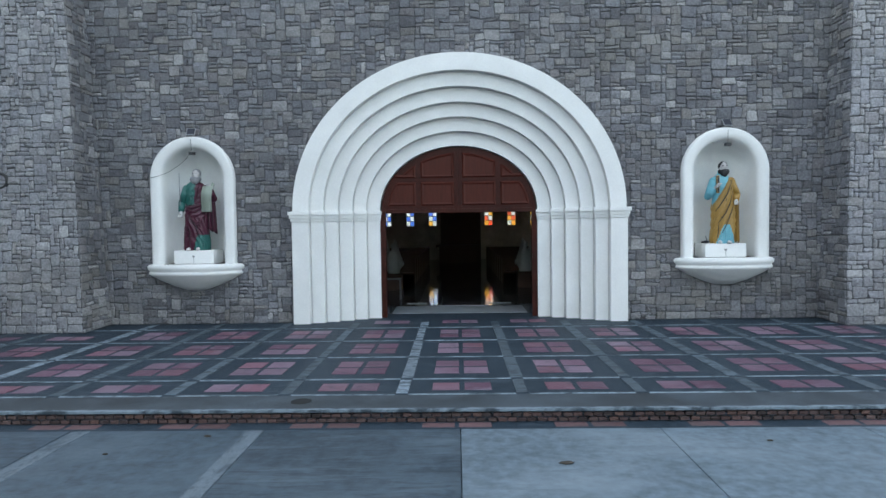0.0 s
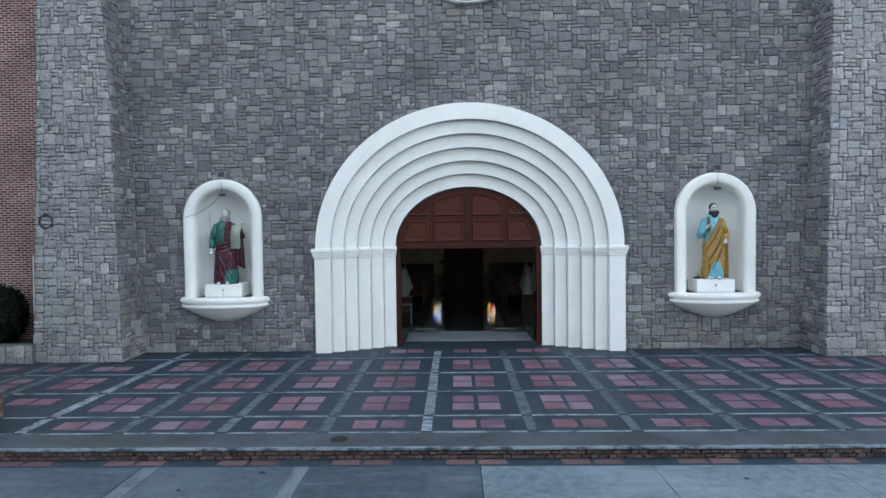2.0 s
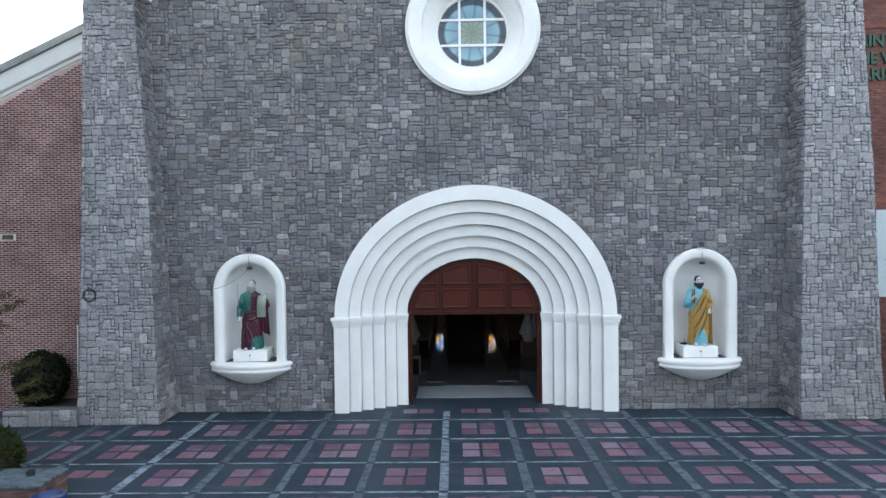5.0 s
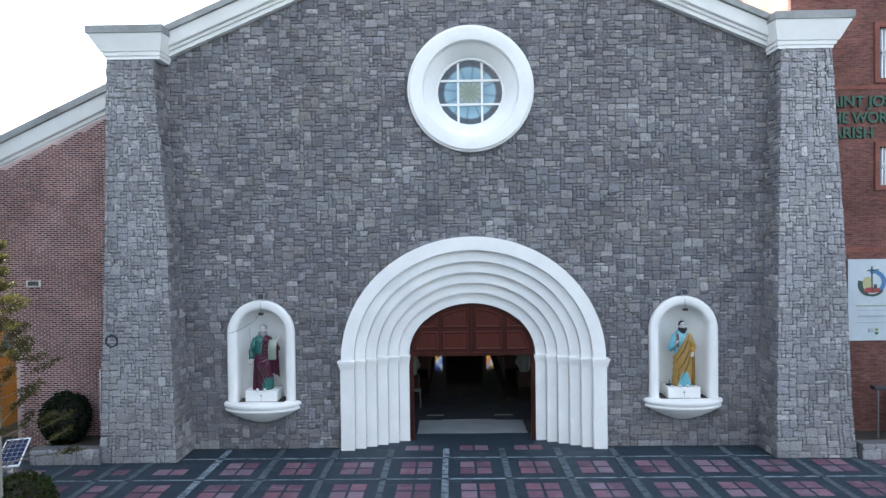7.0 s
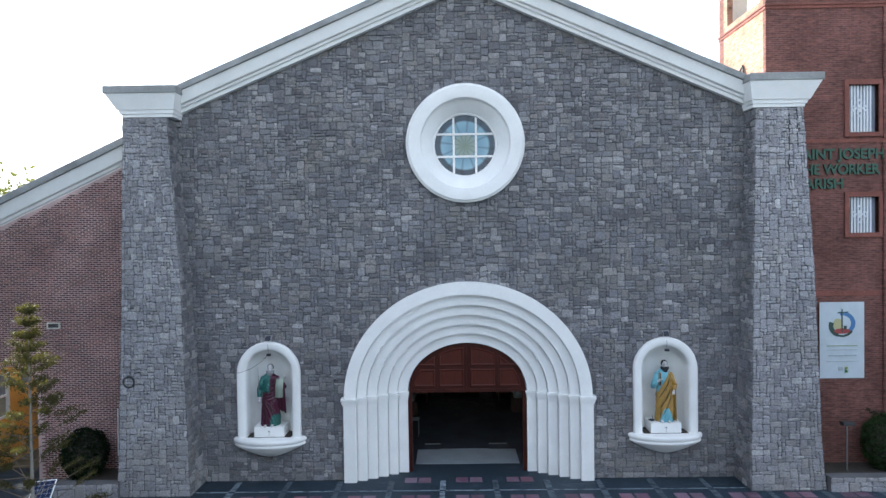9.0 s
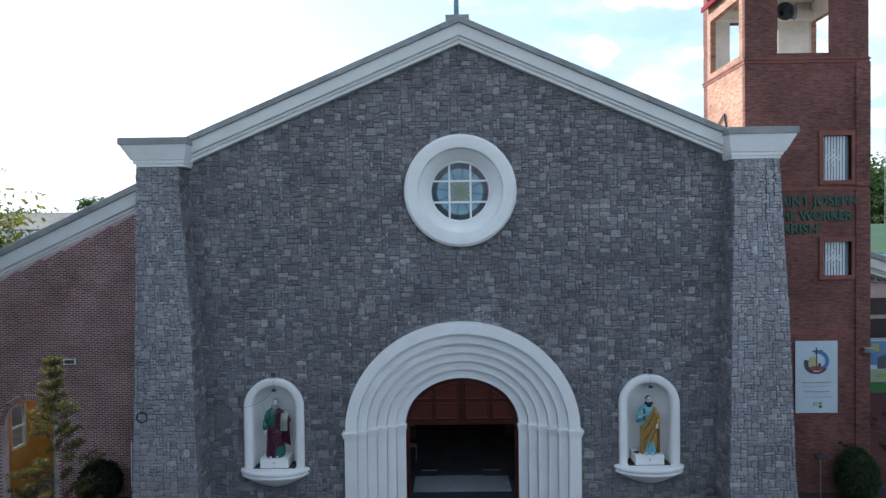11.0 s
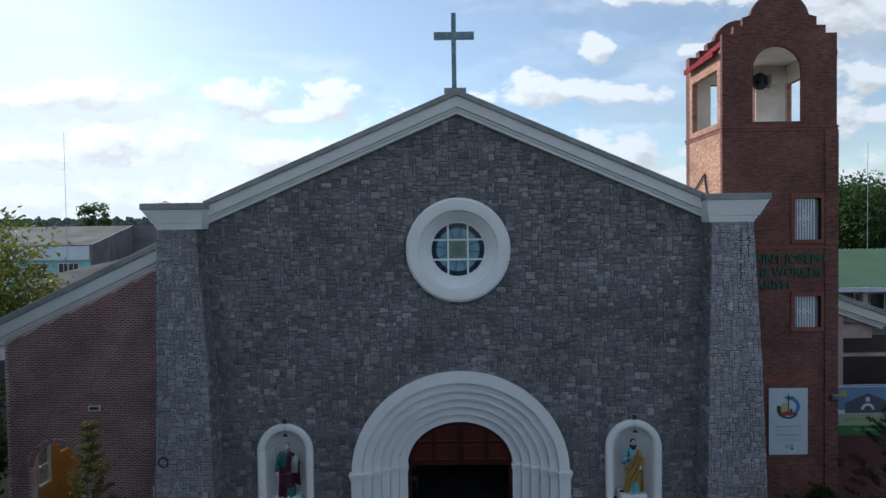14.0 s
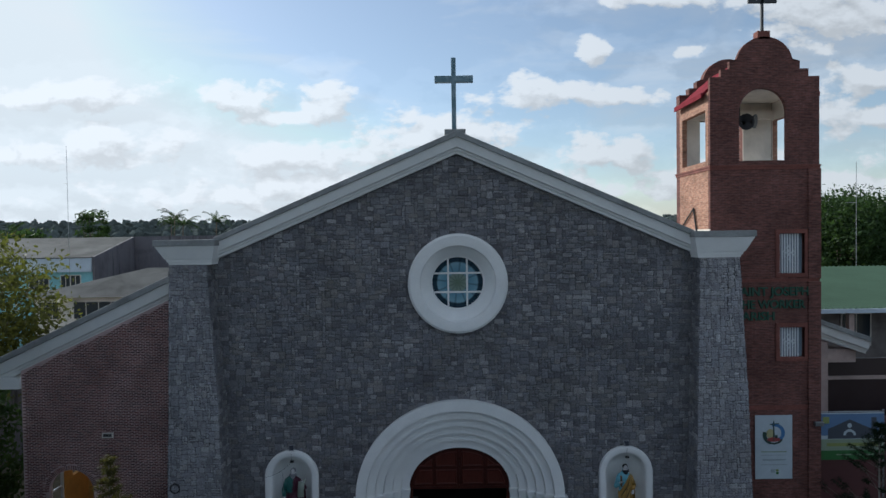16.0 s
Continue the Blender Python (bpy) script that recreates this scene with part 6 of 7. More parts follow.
# solar panel on a post
solar = thing("solar_street_panel", "blue solar panel in white frame on a post", "solar panel")
part("post", cyl(bmesh.new(), (-10.80, -3.74, -0.05), (-10.80, -3.74, 1.32), 0.03), steel, solar)
cell = material("solar_cell", (0.010, 0.018, 0.06), gloss=0.12, rough=0.6, grain=0.1, stain=0.1, bump=0.0)
pm = pose(-10.80, -3.78, 1.345, 20, 0, 20.7) @ Matrix.Diagonal((0.68, 1.0, 1.0, 1.0))
for nm, rows, mat in (("panel_frame", ((-0.36, 0.36, -0.50, -0.47, -0.02, 0.02), (-0.36, 0.36, 0.47, 0.50, -0.02, 0.02), (-0.36, -0.33, -0.47, 0.47, -0.02, 0.02), (0.33, 0.36, -0.47, 0.47, -0.02, 0.02)), bar_white),
                      ("cells", ((-0.33, 0.33, -0.47, 0.47, -0.012, 0.010),), cell)):
    part(nm, boxes(*rows), mat, solar).matrix_local = pm
for k in range(1, 4):
    part("cell_line", boxes((-0.33 + 0.165 * k - 0.004, -0.33 + 0.165 * k + 0.004, -0.47, 0.47, 0.010, 0.0125)), ink["grey"], solar).matrix_local = pm
for k in range(1, 6):
    part("cell_line", boxes((-0.33, 0.33, -0.47 + 0.157 * k - 0.004, -0.47 + 0.157 * k + 0.004, 0.010, 0.0121)), ink["grey"], solar).matrix_local = pm

# drum and brick ledge on the terrace
drum = thing("plastic_drum", "blue plastic drum with scuffed pale bottom", "drum")
blue_plastic = material("blue_plastic", (0.008, 0.028, 0.115), rough=0.35, grain=0.1, stain=0.5, stain_colour=(0.05, 0.09, 0.18), stain_scale=4.0, bump=0.05)
bm = lathe(bmesh.new(), [(0.0, 0.02), (0.25, 0.0), (0.275, 0.03), (0.285, 0.18), (0.295, 0.20), (0.285, 0.22), (0.285, 0.32), (0.295, 0.34), (0.285, 0.36), (0.278, 0.42), (0.26, 0.43), (0.25, 0.38), (0.0, 0.36)], -7.70, 0, seg=36, cy=-6.16, upright=True)
part("barrel", bm, blue_plastic, drum, smooth=True)
ledge = thing("brick_ledge", "low brick planter box with dark debris on top", "planter")
part("core", boxes((-10.5, -8.12, -5.80, -4.97, -0.05, 0.40), bevel=0.01), old_brick, ledge)
part("top_slab", boxes((-10.5, -8.10, -5.83, -4.94, 0.40, 0.45), bevel=0.015), paving_faded, ledge)
can = lathe(bmesh.new(), [(0.0, 0.45), (0.07, 0.45), (0.08, 0.54), (0.07, 0.54), (0.06, 0.48), (0.0, 0.48)], -8.6, 0, seg=16, cy=-5.3, upright=True)
tagged(part("black_can", can, black_metal, None, "small black can on the brick ledge"), category="can")

# ---- surroundings ----
broad_tree("broadleaf_tree", "sunlit broadleaf tree with large leaves beside the wing", -27.0, 11.5, 12.0, 4.1, 0.28, leaf_olive, 2, 105, 95, 0.19)
broad_tree("broadleaf_tree", "tall rounded tree beyond the houses", -82.5, 120.0, 19.2, 3.3, 0.4, leaf_dark, 6, 46, 70, 0.40, low=0.45)
broad_tree("broadleaf_tree", "dense dark tree behind the green roof", 45.0, 48.0, 15.6, 7.0, 0.5, leaf_dark, 12, 190, 190, 0.26, low=0.15)
broad_tree("broadleaf_tree", "dense dark tree behind the green roof", 56.0, 52.0, 15.0, 8.0, 0.5, leaf_dark, 13, 190, 190, 0.28, low=0.15)
broad_tree("broadleaf_tree", "dark tree behind the houses", -76.0, 85.0, 13.3, 5.0, 0.5, leaf_dark, 16, 120, 90, 0.4, low=0.2)


# three trees out of view, added only to darken the terrace's left end
broad_tree("broadleaf_tree", "dense dark tree shading the end of the terrace", -20.6, -7.5, 13.5, 4.0, 0.25, leaf_dark, 23, 190, 90, 0.28, low=0.12)
broad_tree("broadleaf_tree", "dense dark tree shading the end of the terrace", -18.4, -13.0, 8.5, 3.6, 0.2, leaf_dark, 24, 150, 90, 0.24, low=0.15)
broad_tree("broadleaf_tree", "tall dense tree shading the end of the terrace", -23.5, -5.5, 14.0, 4.6, 0.3, leaf_dark, 25, 170, 90, 0.32, low=0.15)
broad_tree("broadleaf_tree", "shady dark tree at the end of the wing", -20.6, 3.6, 6.4, 1.9, 0.14, leaf_dark, 21, 70, 70, 0.16, low=0.1)
broad_tree("broadleaf_tree", "shady dark tree at the end of the wing", -22.5, 1.2, 5.2, 2.0, 0.14, leaf_dark, 22, 70, 70, 0.16, low=0.1)


def palm(x, y, height, seed):
    rng = np.random.default_rng(seed)
    tree = thing("palm", "coconut palm on the skyline", "palm", "skyline palms")
    part("trunk", cyl(bmesh.new(), (x, y, -0.3), (x + 0.6, y, height), 0.22, 0.14, seg=8), bark, tree)
    fronds = bmesh.new()
    for k in range(15):
        a, up, long = rng.uniform(0, math.tau), rng.uniform(0.3, 2.1), rng.uniform(2.8, 4.0)
        across = Vector((-math.sin(a), math.cos(a), 0))
        prev = None
        for t in np.linspace(0, 1, 9):
            r = long * t
            p = Vector((x + 0.6 + r * math.cos(a), y + r * math.sin(a), height + 2.6 * up * t - 2.7 * t * t))
            if prev is not None:
                for side in (-1, 1):
                    for q in (0.25, 0.75):
                        m = prev.lerp(p, q)
                        tip = m + across * side * 0.85 * math.sin(math.pi * min(0.92, 0.12 + t)) + (p - prev) * 0.5 + Vector((0, 0, -0.35))
                        side_by = (p - prev) * 0.16
                        fronds.faces.new([fronds.verts.new(c) for c in (m - side_by, m + side_by, tip)])
                cyl(fronds, prev, p, 0.05, 0.03, seg=4)
            prev = p
    part("crown", fronds, leaf_dark, tree)


for k, (x, y, h) in enumerate(((-66, 125, 17.5), (-61, 118, 15.5), (-57, 128, 16.5), (-69, 130, 16.0), (-95, 110, 14.0))):
    palm(x, y, h, 30 + k)

# unseen line of tall trees added street-side behind the forecourt to block low sky
rs = np.random.default_rng(77)
cents = []
for k in range(420):
    x, y = rs.uniform(-48, 48), rs.uniform(-42, -36)
    h = 12.5 + 3.0 * noise.noise(Vector((x * 0.13, 0.0, 2.0)))
    cents.append(np.array((x, y, rs.uniform(0.6, h))) + np.clip(rs.normal(size=(40, 3)), -1.8, 1.8) * (1.0, 0.8, 0.8))
row = leaves(np.concatenate(cents), 0.55, rs)
row.materials.append(leaf_dark)
tagged(new("tree_line", row), "dense line of dark trees along the street side", "trees", kind="stuff")

# far woods as one band of clumped foliage on gently rising land
rw = np.random.default_rng(41)
seed_ball = bmesh.new()
bmesh.ops.create_icosphere(seed_ball, subdivisions=2, radius=1.0)
seed_ball.verts.ensure_lookup_table()
UNIT, UNIT_FACES = np.array([v.co for v in seed_ball.verts]), [tuple(v.index for v in f.verts) for f in seed_ball.faces]
seed_ball.free()
verts, faces, cents = [], [], []
for k in range(2400):
    a, d = rw.uniform(-1.05, 1.0), rw.uniform(230, 900)
    x, y = d * math.sin(a), d * math.cos(a)
    rise = 2.0 + (d - 230) * 0.042
    h = rw.uniform(6, 12) * (1 + 0.25 * noise.noise(Vector((x * 0.01, y * 0.01, 0))))
    s = rw.uniform(3.0, 5.5)
    crown = UNIT * (1 + 0.45 * rw.normal(size=(len(UNIT), 1)).clip(-0.9, 0.9) * 0.6) * (s, s, h * 0.42) + (x, y, rise + h * 0.42)
    base = len(verts)
    verts += crown.tolist()
    faces += [tuple(base + i for i in f) for f in UNIT_FACES]
woods = bpy.data.meshes.new("far_woods")
woods.from_pydata(verts, [], faces)
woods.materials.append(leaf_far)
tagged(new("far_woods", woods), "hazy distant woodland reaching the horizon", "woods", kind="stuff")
bm = bmesh.new()
for d0, d1, h0, h1 in ((200, 950, -0.32, 33.0), (950, 1500, 33.0, 20.0)):
    rows = [[bm.verts.new((d * math.sin(a), d * math.cos(a), h + 2.5 * noise.noise(Vector((a * 9, d * 0.004, 0))))) for a in [(-1.2 + 2.4 * i / 60) for i in range(61)]] for d, h in ((d0, h0), (d1, h1))]
    for i in range(60):
        bm.faces.new((rows[0][i], rows[0][i + 1], rows[1][i + 1], rows[1][i]))
tagged(part("rising_land", bm, earth, None, "gently rising wooded land in the distance", kind="structure"))


def mast(x, y, h, r, arm):
    m = thing("radio_mast", "thin radio mast against the sky", "mast")
    part("pole", cyl(bmesh.new(), (x, y, -0.3), (x, y, h), r, r * 0.5, seg=8), steel, m)
    part("arm", cyl(bmesh.new(), (x - arm, y, h * 0.82), (x, y, h * 0.82), r * 0.6, seg=6), steel, m)


mast(-41.5, 44.4, 22.6, 0.035, 0.3)
mast(31.7, 25.3, 17.6, 0.035, 0.9)

# houses
teal = material("teal_paint", (0.24, 0.50, 0.55), rough=0.8, coords="World", stain=0.25, stain_scale=0.4)
zinc = material("zinc_roof", (0.13, 0.13, 0.125), rough=0.95, gloss=0.05, coords="World", stain=0.35, stain_scale=0.3, bump=0.1)
stained = material("stained_concrete", (0.150, 0.142, 0.155), rough=0.9, coords="World", stain=0.6, stain_scale=0.35, stain_colour=(0.05, 0.05, 0.055), bump=0.3,
                   worn=(((0.22, 0.22, 0.23), 0.6, (1.2, 1.2, 0.12), 0.52, 0.68), ((0.03, 0.03, 0.034), 0.8, (2.2, 2.2, 0.15), 0.55, 0.68)))
fascia_blue = plain("fascia_blue", (0.50, 0.58, 0.66))
pane_dark = plain("pane_dark", (0.03, 0.04, 0.05), 0.15)


def house_window(parent, x0, x1, y, z0, z1, n):
    w = part("window", boxes((x0, x1, y - 0.08, y + 0.05, z0, z1)), cream_paint, parent)
    for k in range(n):
        a = x0 + 0.08 + (x1 - x0 - 0.08) * k / n
        part("pane", boxes((a, a + (x1 - x0 - 0.08) / n - 0.08, y - 0.10, y - 0.08, z0 + 0.08, z1 - 0.08)), pane_dark, w)


house = thing("teal_house", "pale teal two-storey house with grey metal roof", "house")
hx0, hx1, hy = -56.0, -40.3, 46.2
part("wall", boxes((hx0, hx1, hy + 0.6, hy + 12, -0.3, 8.85)), teal, house)
part("fascia", boxes((hx0 - 0.4, hx1 + 0.1, hy, hy + 0.25, 8.75, 10.35)), fascia_blue, house, "pale blue metal fascia")
bm = sloped_slab([(hx0 - 0.4, hy, 10.4), (hx1 + 0.1, hy, 10.4), (hx1 + 0.1, hy + 9, 12.65), (hx0 - 0.4, hy + 9, 12.65)], 0.12)
part("roof", bm, zinc, house)
for x in (-54.5, -51.2, -47.6, -44.0):
    house_window(house, x, x + 2.3, hy + 0.6, 6.7, 8.4, 4)
block = thing("concrete_block", "dark weather-stained concrete firewall building", "building")
part("wall", boxes((hx1 + 0.5, -22.0, hy + 0.4, hy + 9.0, -0.3, 7.6)), stained, block)
bm = plate(bmesh.new(), [(hx1 + 0.2, -0.3), (-22, -0.3), (-22, 12.7), (hx1 + 0.2, 12.7)], [], hy + 9.1, hy + 9.4)
part("parapet", bm, stained, block)
bm = plate(bmesh.new(), [(hy + 0.1, -0.3), (hy + 9.2, -0.3), (hy + 9.2, 12.7), (hy + 0.1, 10.45)], [], hx1 + 0.2, hx1 + 0.45, axis="x")
part("gable_wall", bm, stained, block)
low = thing("low_house", "single-storey house with weathered hipped grey roof", "house")
part("wall", boxes((-36.5, -24.0, 31.0, 40.0, -0.3, 7.3)), cream_paint, low)
bm = bmesh.new()
vs = [bm.verts.new(p) for p in ((-37.6, 30.2, 7.38), (-22.5, 30.2, 7.38), (-22.5, 41, 7.38), (-37.6, 41, 7.38), (-28.6, 35.6, 9.62), (-25.0, 35.6, 9.62))]
for f in ((0, 1, 5, 4), (1, 2, 5), (2, 3, 4, 5), (3, 0, 4), (0, 1, 2, 3)):
    bm.faces.new([vs[k] for k in f])
part("roof", bm, zinc, low)
house_window(low, -36.0, -34.2, 31.0, 5.4, 7.0, 3)
house_window(low, -33.0, -28.5, 31.0, 5.4, 7.0, 4)

tan_paint = material("tan_paint", (0.40, 0.31, 0.28), rough=0.85, coords="World", stain=0.3, stain_scale=0.8)
green_metal = material("green_roof_metal", (0.046, 0.080, 0.058), rough=0.9, gloss=0.08, coords="World", stain=0.10, stain_scale=0.4, bump=0.1)
hall = thing("green_roof_hall", "parish hall with ribbed green metal roof", "building")
# wall colour lowered to hold the shade under the eave
part("wall", boxes((17.5, 44.0, 14.0, 23.6, -0.3, 7.8)), material("grey_paint", (0.16, 0.145, 0.14), rough=0.85, coords="World", stain=0.4), hall)
GX0, GX1, GY0, GZ0, GY1, GZ1 = 16.8, 45.0, 12.0, 7.85, 24.0, 9.5
bm = sloped_slab([(GX0, GY0, GZ0), (GX1, GY0, GZ0), (GX1, GY1, GZ1), (GX0, GY1, GZ1)], 0.08)
part("roof", bm, green_metal, hall)
bm = bmesh.new()
n = 84
for k in range(n):
    x = GX0 + (GX1 - GX0) * (k + 0.5) / n
    vs = [bm.verts.new(p) for p in ((x - 0.05, GY0, GZ0 + 0.005), (x + 0.05, GY0, GZ0 + 0.005), (x, GY0, GZ0 + 0.10), (x - 0.05, GY1, GZ1 + 0.005), (x + 0.05, GY1, GZ1 + 0.005), (x, GY1, GZ1 + 0.10))]
    for f in ((0, 2, 5, 3), (2, 1, 4, 5), (0, 1, 2)):
        bm.faces.new([vs[q] for q in f])
part("roof_ribs", bm, green_metal, hall, kind="stuff")
part("gutter", boxes((GX0, GX1, GY0 - 0.1, GY0, GZ0 - 0.22, GZ0 + 0.02)), fascia_blue, hall)
for x in (19.5, 22.5, 25.5):
    part("column", boxes((x, x + 0.3, 12.3, 12.6, -0.3, 7.8)), tan_paint, hall)
    house_window(hall, x + 0.6, x + 2.4, 14.0, 5.4, 7.4, 2)
annex = thing("side_chapel", "tan annex with sloping white moulded eave", "building")
part("wall", boxes((15.9, 16.75, 5.1, 5.9, -0.3, 7.3)), tan_paint, annex, "tan painted corner pier")
part("wall_upper", boxes((16.75, 18.2, 5.4, 10.0, 6.3, 6.9)), tan_paint, annex)
cornice_run([(13.6, 9.30, 5.0), (18.45, 7.55, 5.0)], [(y, d * 1.05) for y, d in SECTION], "cornice", annex, cap_plaster, "white sloping moulded eave")
part("roof", sloped_slab([(13.6, 5.3, 9.22), (18.45, 5.3, 7.47), (18.45, 11.0, 7.47), (13.6, 11.0, 9.22)], 0.1), zinc, annex)
part("shaded_glazing", boxes((15.75, 22.0, 6.2, 6.3, -0.3, 6.3)), plain("brown_glass", (0.045, 0.033, 0.033), 0.25), annex)
part("window_rail", boxes((15.75, 22.0, 6.05, 6.2, 5.35, 5.5)), tan_paint, annex)
fence = thing("garden_wall", "low maroon painted garden wall behind the banner", "wall")
part("wall", boxes((13.6, 30.0, 2.6, 2.9, -0.2, 4.6)), plain("maroon_paint", (0.09, 0.03, 0.03), 0.7), fence)

yard = thing("boundary_wall", "dark weather-stained concrete boundary wall beside the wing", "wall")
part("wall", boxes((-30.0, -17.4, 12.0, 12.25, -0.3, 5.4)), stained, yard)
part("coping", boxes((-30.0, -17.4, 11.95, 12.3, 5.4, 5.5)), stained, yard)

# ---- small paving pieces and bricks ----
def piece_mesh(name, w, d, h, mat, bevel=0.006):
    me = bpy.data.meshes.new(name)
    b = bevel
    v = [(-w / 2, -d / 2, 0), (w / 2, -d / 2, 0), (w / 2, d / 2, 0), (-w / 2, d / 2, 0), (-w / 2 + b, -d / 2 + b, h), (w / 2 - b, -d / 2 + b, h), (w / 2 - b, d / 2 - b, h), (-w / 2 + b, d / 2 - b, h)]
    me.from_pydata(v, [], [(4, 5, 6, 7), (0, 1, 5, 4), (1, 2, 6, 5), (2, 3, 7, 6), (3, 0, 4, 7)])
    me.materials.append(mat)
    return me


def put(me, parent, m):
    ob = new(me.name, me)
    ob.parent = parent
    ob.matrix_local = m
    return ob


rp = np.random.default_rng(5)
LINES_X = [0.82 + 1.6 * k for k in range(9)] + [-0.82 - 1.6 * k for k in range(5)] + [-9.08, -9.92, -11.25, -12.9]
LINES_Y = (-0.55, -2.06, -3.57, -5.08)
tile = piece_mesh("tile", 0.378, 0.372, 0.009, paving_red)
for cx in [1.62 * k for k in range(-4, 9)]:
    for row, y in enumerate((0.25, *[(a + b) / 2 for a, b in zip(LINES_Y, LINES_Y[1:])], -5.51)):
        for dx in (-0.225, 0.225):
            for dy in ((-0.232, 0.232) if 0 < row < 4 else (0.0,)):
                if row == 0 and (abs(cx) > 2.5):
                    continue
                x, yy = cx * 0.988 + dx, y + dy
                if row == 4 and x < -7.4:
                    continue
                put(tile, terrace, pose(x + rp.uniform(-0.006, 0.006), yy + rp.uniform(-0.006, 0.006), -0.003, 0, 0, rp.uniform(-0.6, 0.6)))
for cx, dxs in ((-8.2, (-0.225, 0.225)), (-9.55, (0.0,)), (-10.57, (0.0,)), (-12.1, (-0.225, 0.225))):
    for y in (-1.50, -2.58, -3.05, -4.12):
        for dx in dxs:
            if y > -3.5 or cx > -8.5:
                put(tile, terrace, pose(cx + dx, y + rp.uniform(-0.006, 0.006), -0.003, 0, 0, rp.uniform(-0.6, 0.6)))
strip_y = piece_mesh("paving_strip", 0.18, 1.40, 0.008, paving_faded)
strip_pale = piece_mesh("paving_strip", 0.18, 1.40, 0.008, paving_line)
strip_x = piece_mesh("paving_strip", 1.42, 0.06, 0.0075, paving_line)
for x in LINES_X:
    for y0, y1 in ((-5.84, -5.14), (-5.02, -3.63), (-3.51, -2.12), (-2.00, -0.61), (-0.49, 0.2)):
        ob = put(strip_pale if abs(x + 0.82) < 0.1 or abs(x + 7.22) < 0.1 else strip_y, terrace, pose(x + rp.uniform(-0.008, 0.008), (y0 + y1) / 2, -0.003))
        ob.scale = (rp.uniform(0.85, 1.1), (y1 - y0) / 1.40, 1)
for y in (*LINES_Y, -5.90):
    xs = sorted(LINES_X)
    for a, b in zip(xs, xs[1:]):
        ob = put(strip_x, terrace, pose((a + b) / 2, y + rp.uniform(-0.008, 0.008), -0.003))
        ob.scale = ((b - a - 0.18) / 1.42, rp.uniform(0.7, 1.1), 1)
# brick riser under the kerb
riser = part("step_riser", boxes((-22, 22, EDGE, EDGE + 0.2, -0.25, -0.037)), material("riser_mortar", (0.17, 0.125, 0.112), rough=0.95, bump=0.4, coords="World", stain=0.4, stain_scale=1.5), terrace)
rbrick = piece_mesh("brick", 0.108, 0.048, 0.014, riser_brick, 0.004)
for j in range(2):
    for k in range(148):
        x = -9.2 + 0.125 * k + (0.06 if j else 0) + rp.uniform(-0.008, 0.008)
        ob = put(rbrick, riser, pose(x, EDGE - 0.001, -0.075 - 0.064 * j, 90, 0, rp.uniform(-0.5, 0.5)))
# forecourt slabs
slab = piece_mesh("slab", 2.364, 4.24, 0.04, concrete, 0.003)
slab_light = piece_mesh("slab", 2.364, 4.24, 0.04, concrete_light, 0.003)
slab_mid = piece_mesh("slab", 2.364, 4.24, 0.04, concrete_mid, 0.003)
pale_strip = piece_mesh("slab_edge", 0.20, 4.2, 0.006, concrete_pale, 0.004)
# slab tones differ; the right ones also hold glare in their paler colour
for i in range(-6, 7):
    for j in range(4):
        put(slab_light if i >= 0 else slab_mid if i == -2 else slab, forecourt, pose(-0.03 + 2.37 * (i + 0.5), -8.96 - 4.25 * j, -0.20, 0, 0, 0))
for x in (-4.62, -2.50):
    put(pale_strip, forecourt, pose(x, -8.96, -0.1605))
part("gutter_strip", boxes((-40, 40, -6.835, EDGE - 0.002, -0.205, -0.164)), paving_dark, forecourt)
edge_tile = piece_mesh("tile", 0.40, 0.17, 0.006, material("edge_red", (0.105, 0.058, 0.062), rough=0.7, by="object", spread=0.3, grain=0.3, stain=0.6, stain_scale=1.5, stain_colour=(0.07, 0.06, 0.065), coords="World"))
for k in range(-9, 10):
    for dx in (-0.3, 0.15):
        put(edge_tile, forecourt, pose(1.62 * k + dx, -6.68, -0.166))
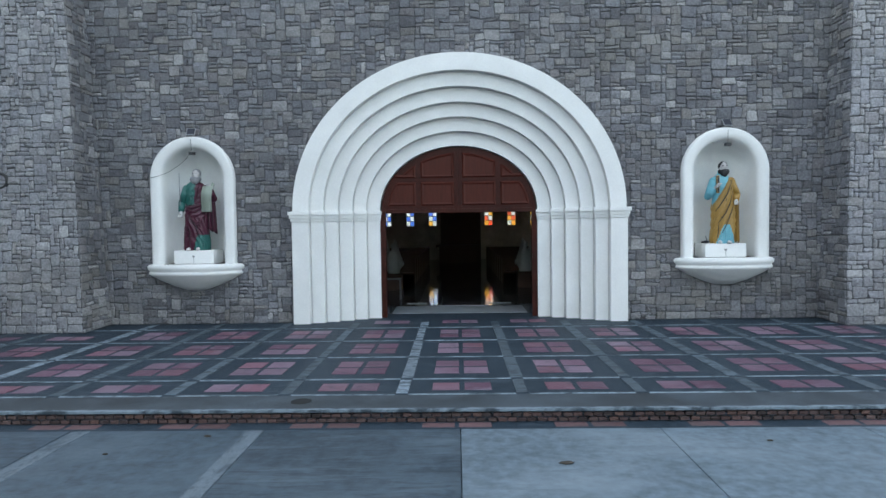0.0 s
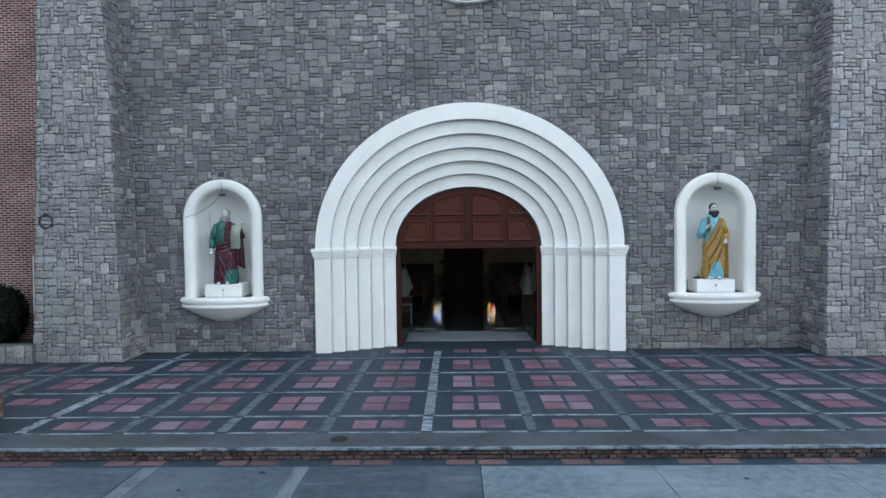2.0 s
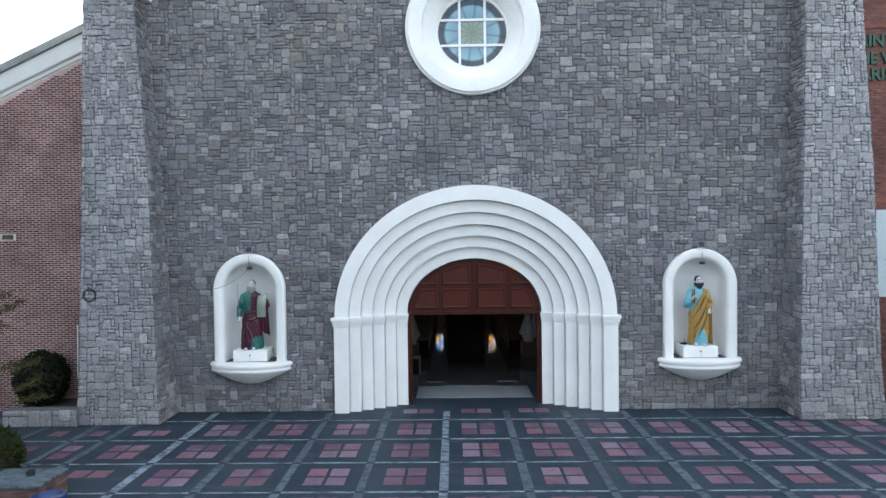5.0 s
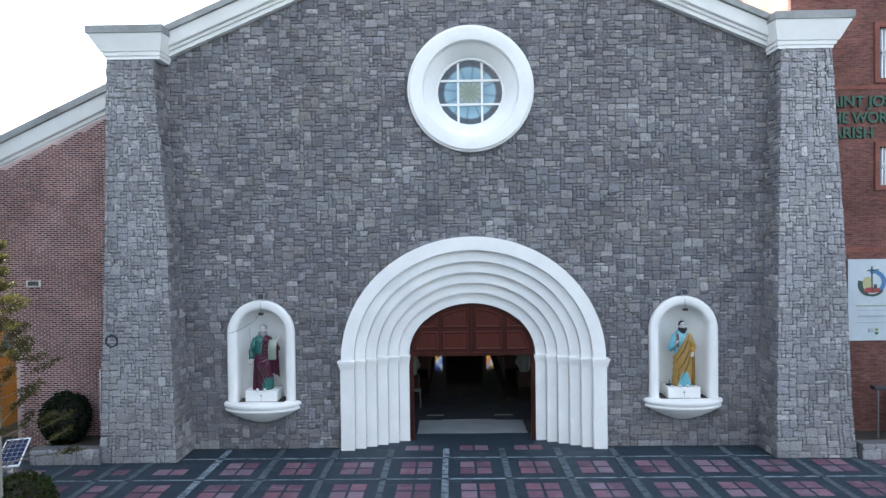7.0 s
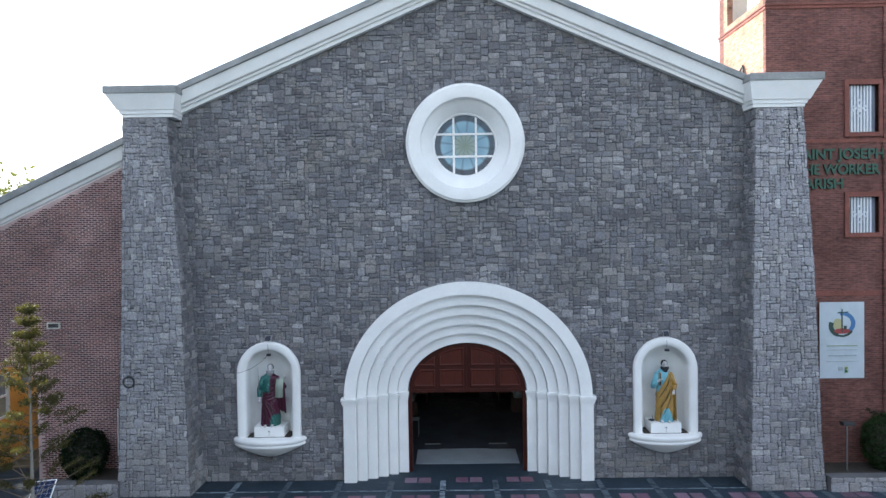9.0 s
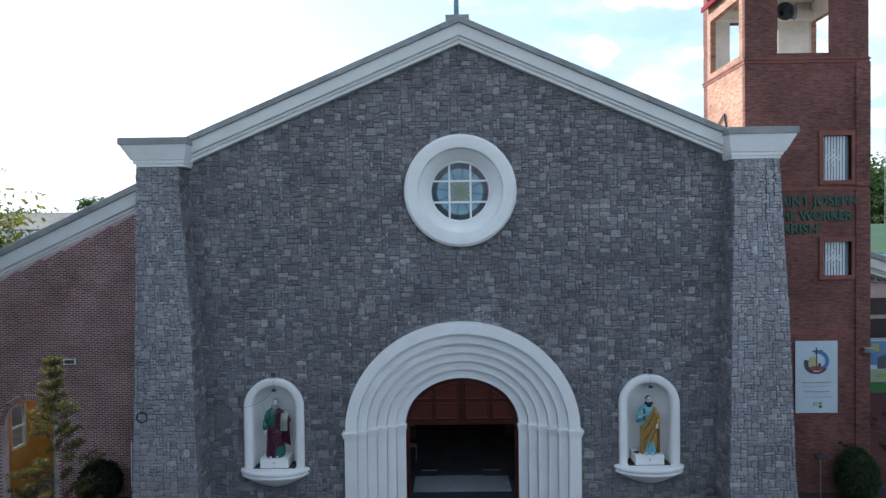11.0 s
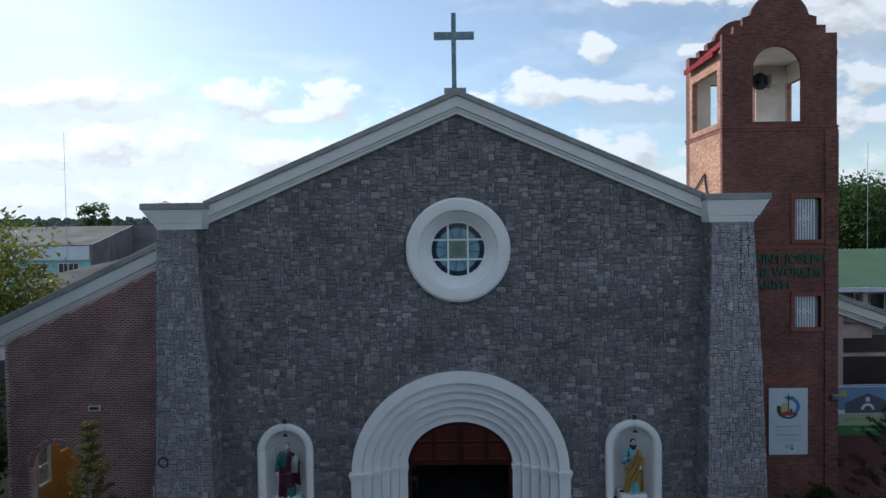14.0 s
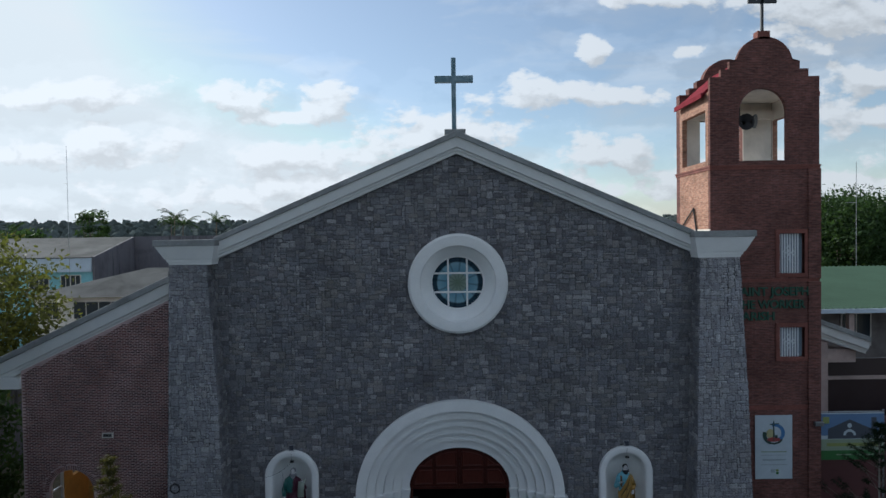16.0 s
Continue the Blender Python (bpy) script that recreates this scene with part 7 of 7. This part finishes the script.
# wing bricks
me = piece_mesh("brick", 0.166, 0.037, 0.012, brick_piece, 0.003)
verts, faces, placed = [], [], 0
rows_n = 166
for j in range(rows_n):
    z = 0.03 + 0.0615 * j
    x = -16.45 + (0.1 if j % 2 else 0.0)
    while x < -10.3:
        x += 0.2
        cx = x - 0.1 + rp.uniform(-0.006, 0.006)
        if z > wing_top(cx) - 0.02 or (-15.72 < cx < -13.66 and z < 2.82) or (z >= 2.82 and (cx + 14.69) ** 2 + (z - 2.82) ** 2 < 1.08):
            continue
        if -12.6 < cx < -10.55 and 1.9 < z < 3.9 and placed < 300:
            put(me, wing_wall, pose(cx, WING_Y - 0.001, z, 90, 0, 0))
            placed += 1
            continue
        b = len(verts)
        for v in me.vertices:
            verts.append((cx + v.co.x, WING_Y - 0.001 - v.co.z, z + v.co.y))
        faces += [tuple(b + q for q in p.vertices) for p in me.polygons]
bw = bpy.data.meshes.new("brickwork")
bw.from_pydata(verts, [], faces)
bw.materials.append(brick_many)
ob = new("brickwork", bw)
ob.parent = wing_wall
tagged(ob, kind="stuff")
# arch of standing bricks over the porch opening
for k in range(44):
    a = radians(2 + 176 * k / 43)
    ob = put(me, wing_wall, Matrix.Translation((-14.69 + 0.935 * math.cos(a), WING_Y - 0.002, 2.82 + 0.935 * math.sin(a))) @ Matrix.Rotation(-a, 4, "Y") @ pose(0, 0, 0, 90, 0, 0))

# drain and litter
drain = lathe(bmesh.new(), [(0.0, 0.006), (0.13, 0.006), (0.14, 0.0)], -2.11, 0, seg=20, cy=-6.20, upright=True)
tagged(part("drain_cover", drain, plain("drain_black", (0.008, 0.009, 0.010), 0.9), None, "small round dark drain cover in the terrace"), category="drain")
for k, (x, y, s) in enumerate(((1.05, -7.9, 0.09), (-3.0, -7.05, 0.05), (-3.9, -7.6, 0.035), (3.4, -7.3, 0.04))):
    bm = ball(bmesh.new(), (x, y, -0.152), (s, s * 0.5, 0.012), 1, rough=0.5)
    tagged(part("dry_leaf", bm, soil, None, "dry dark leaf fallen on the concrete"), category="leaf", group="fallen leaves")
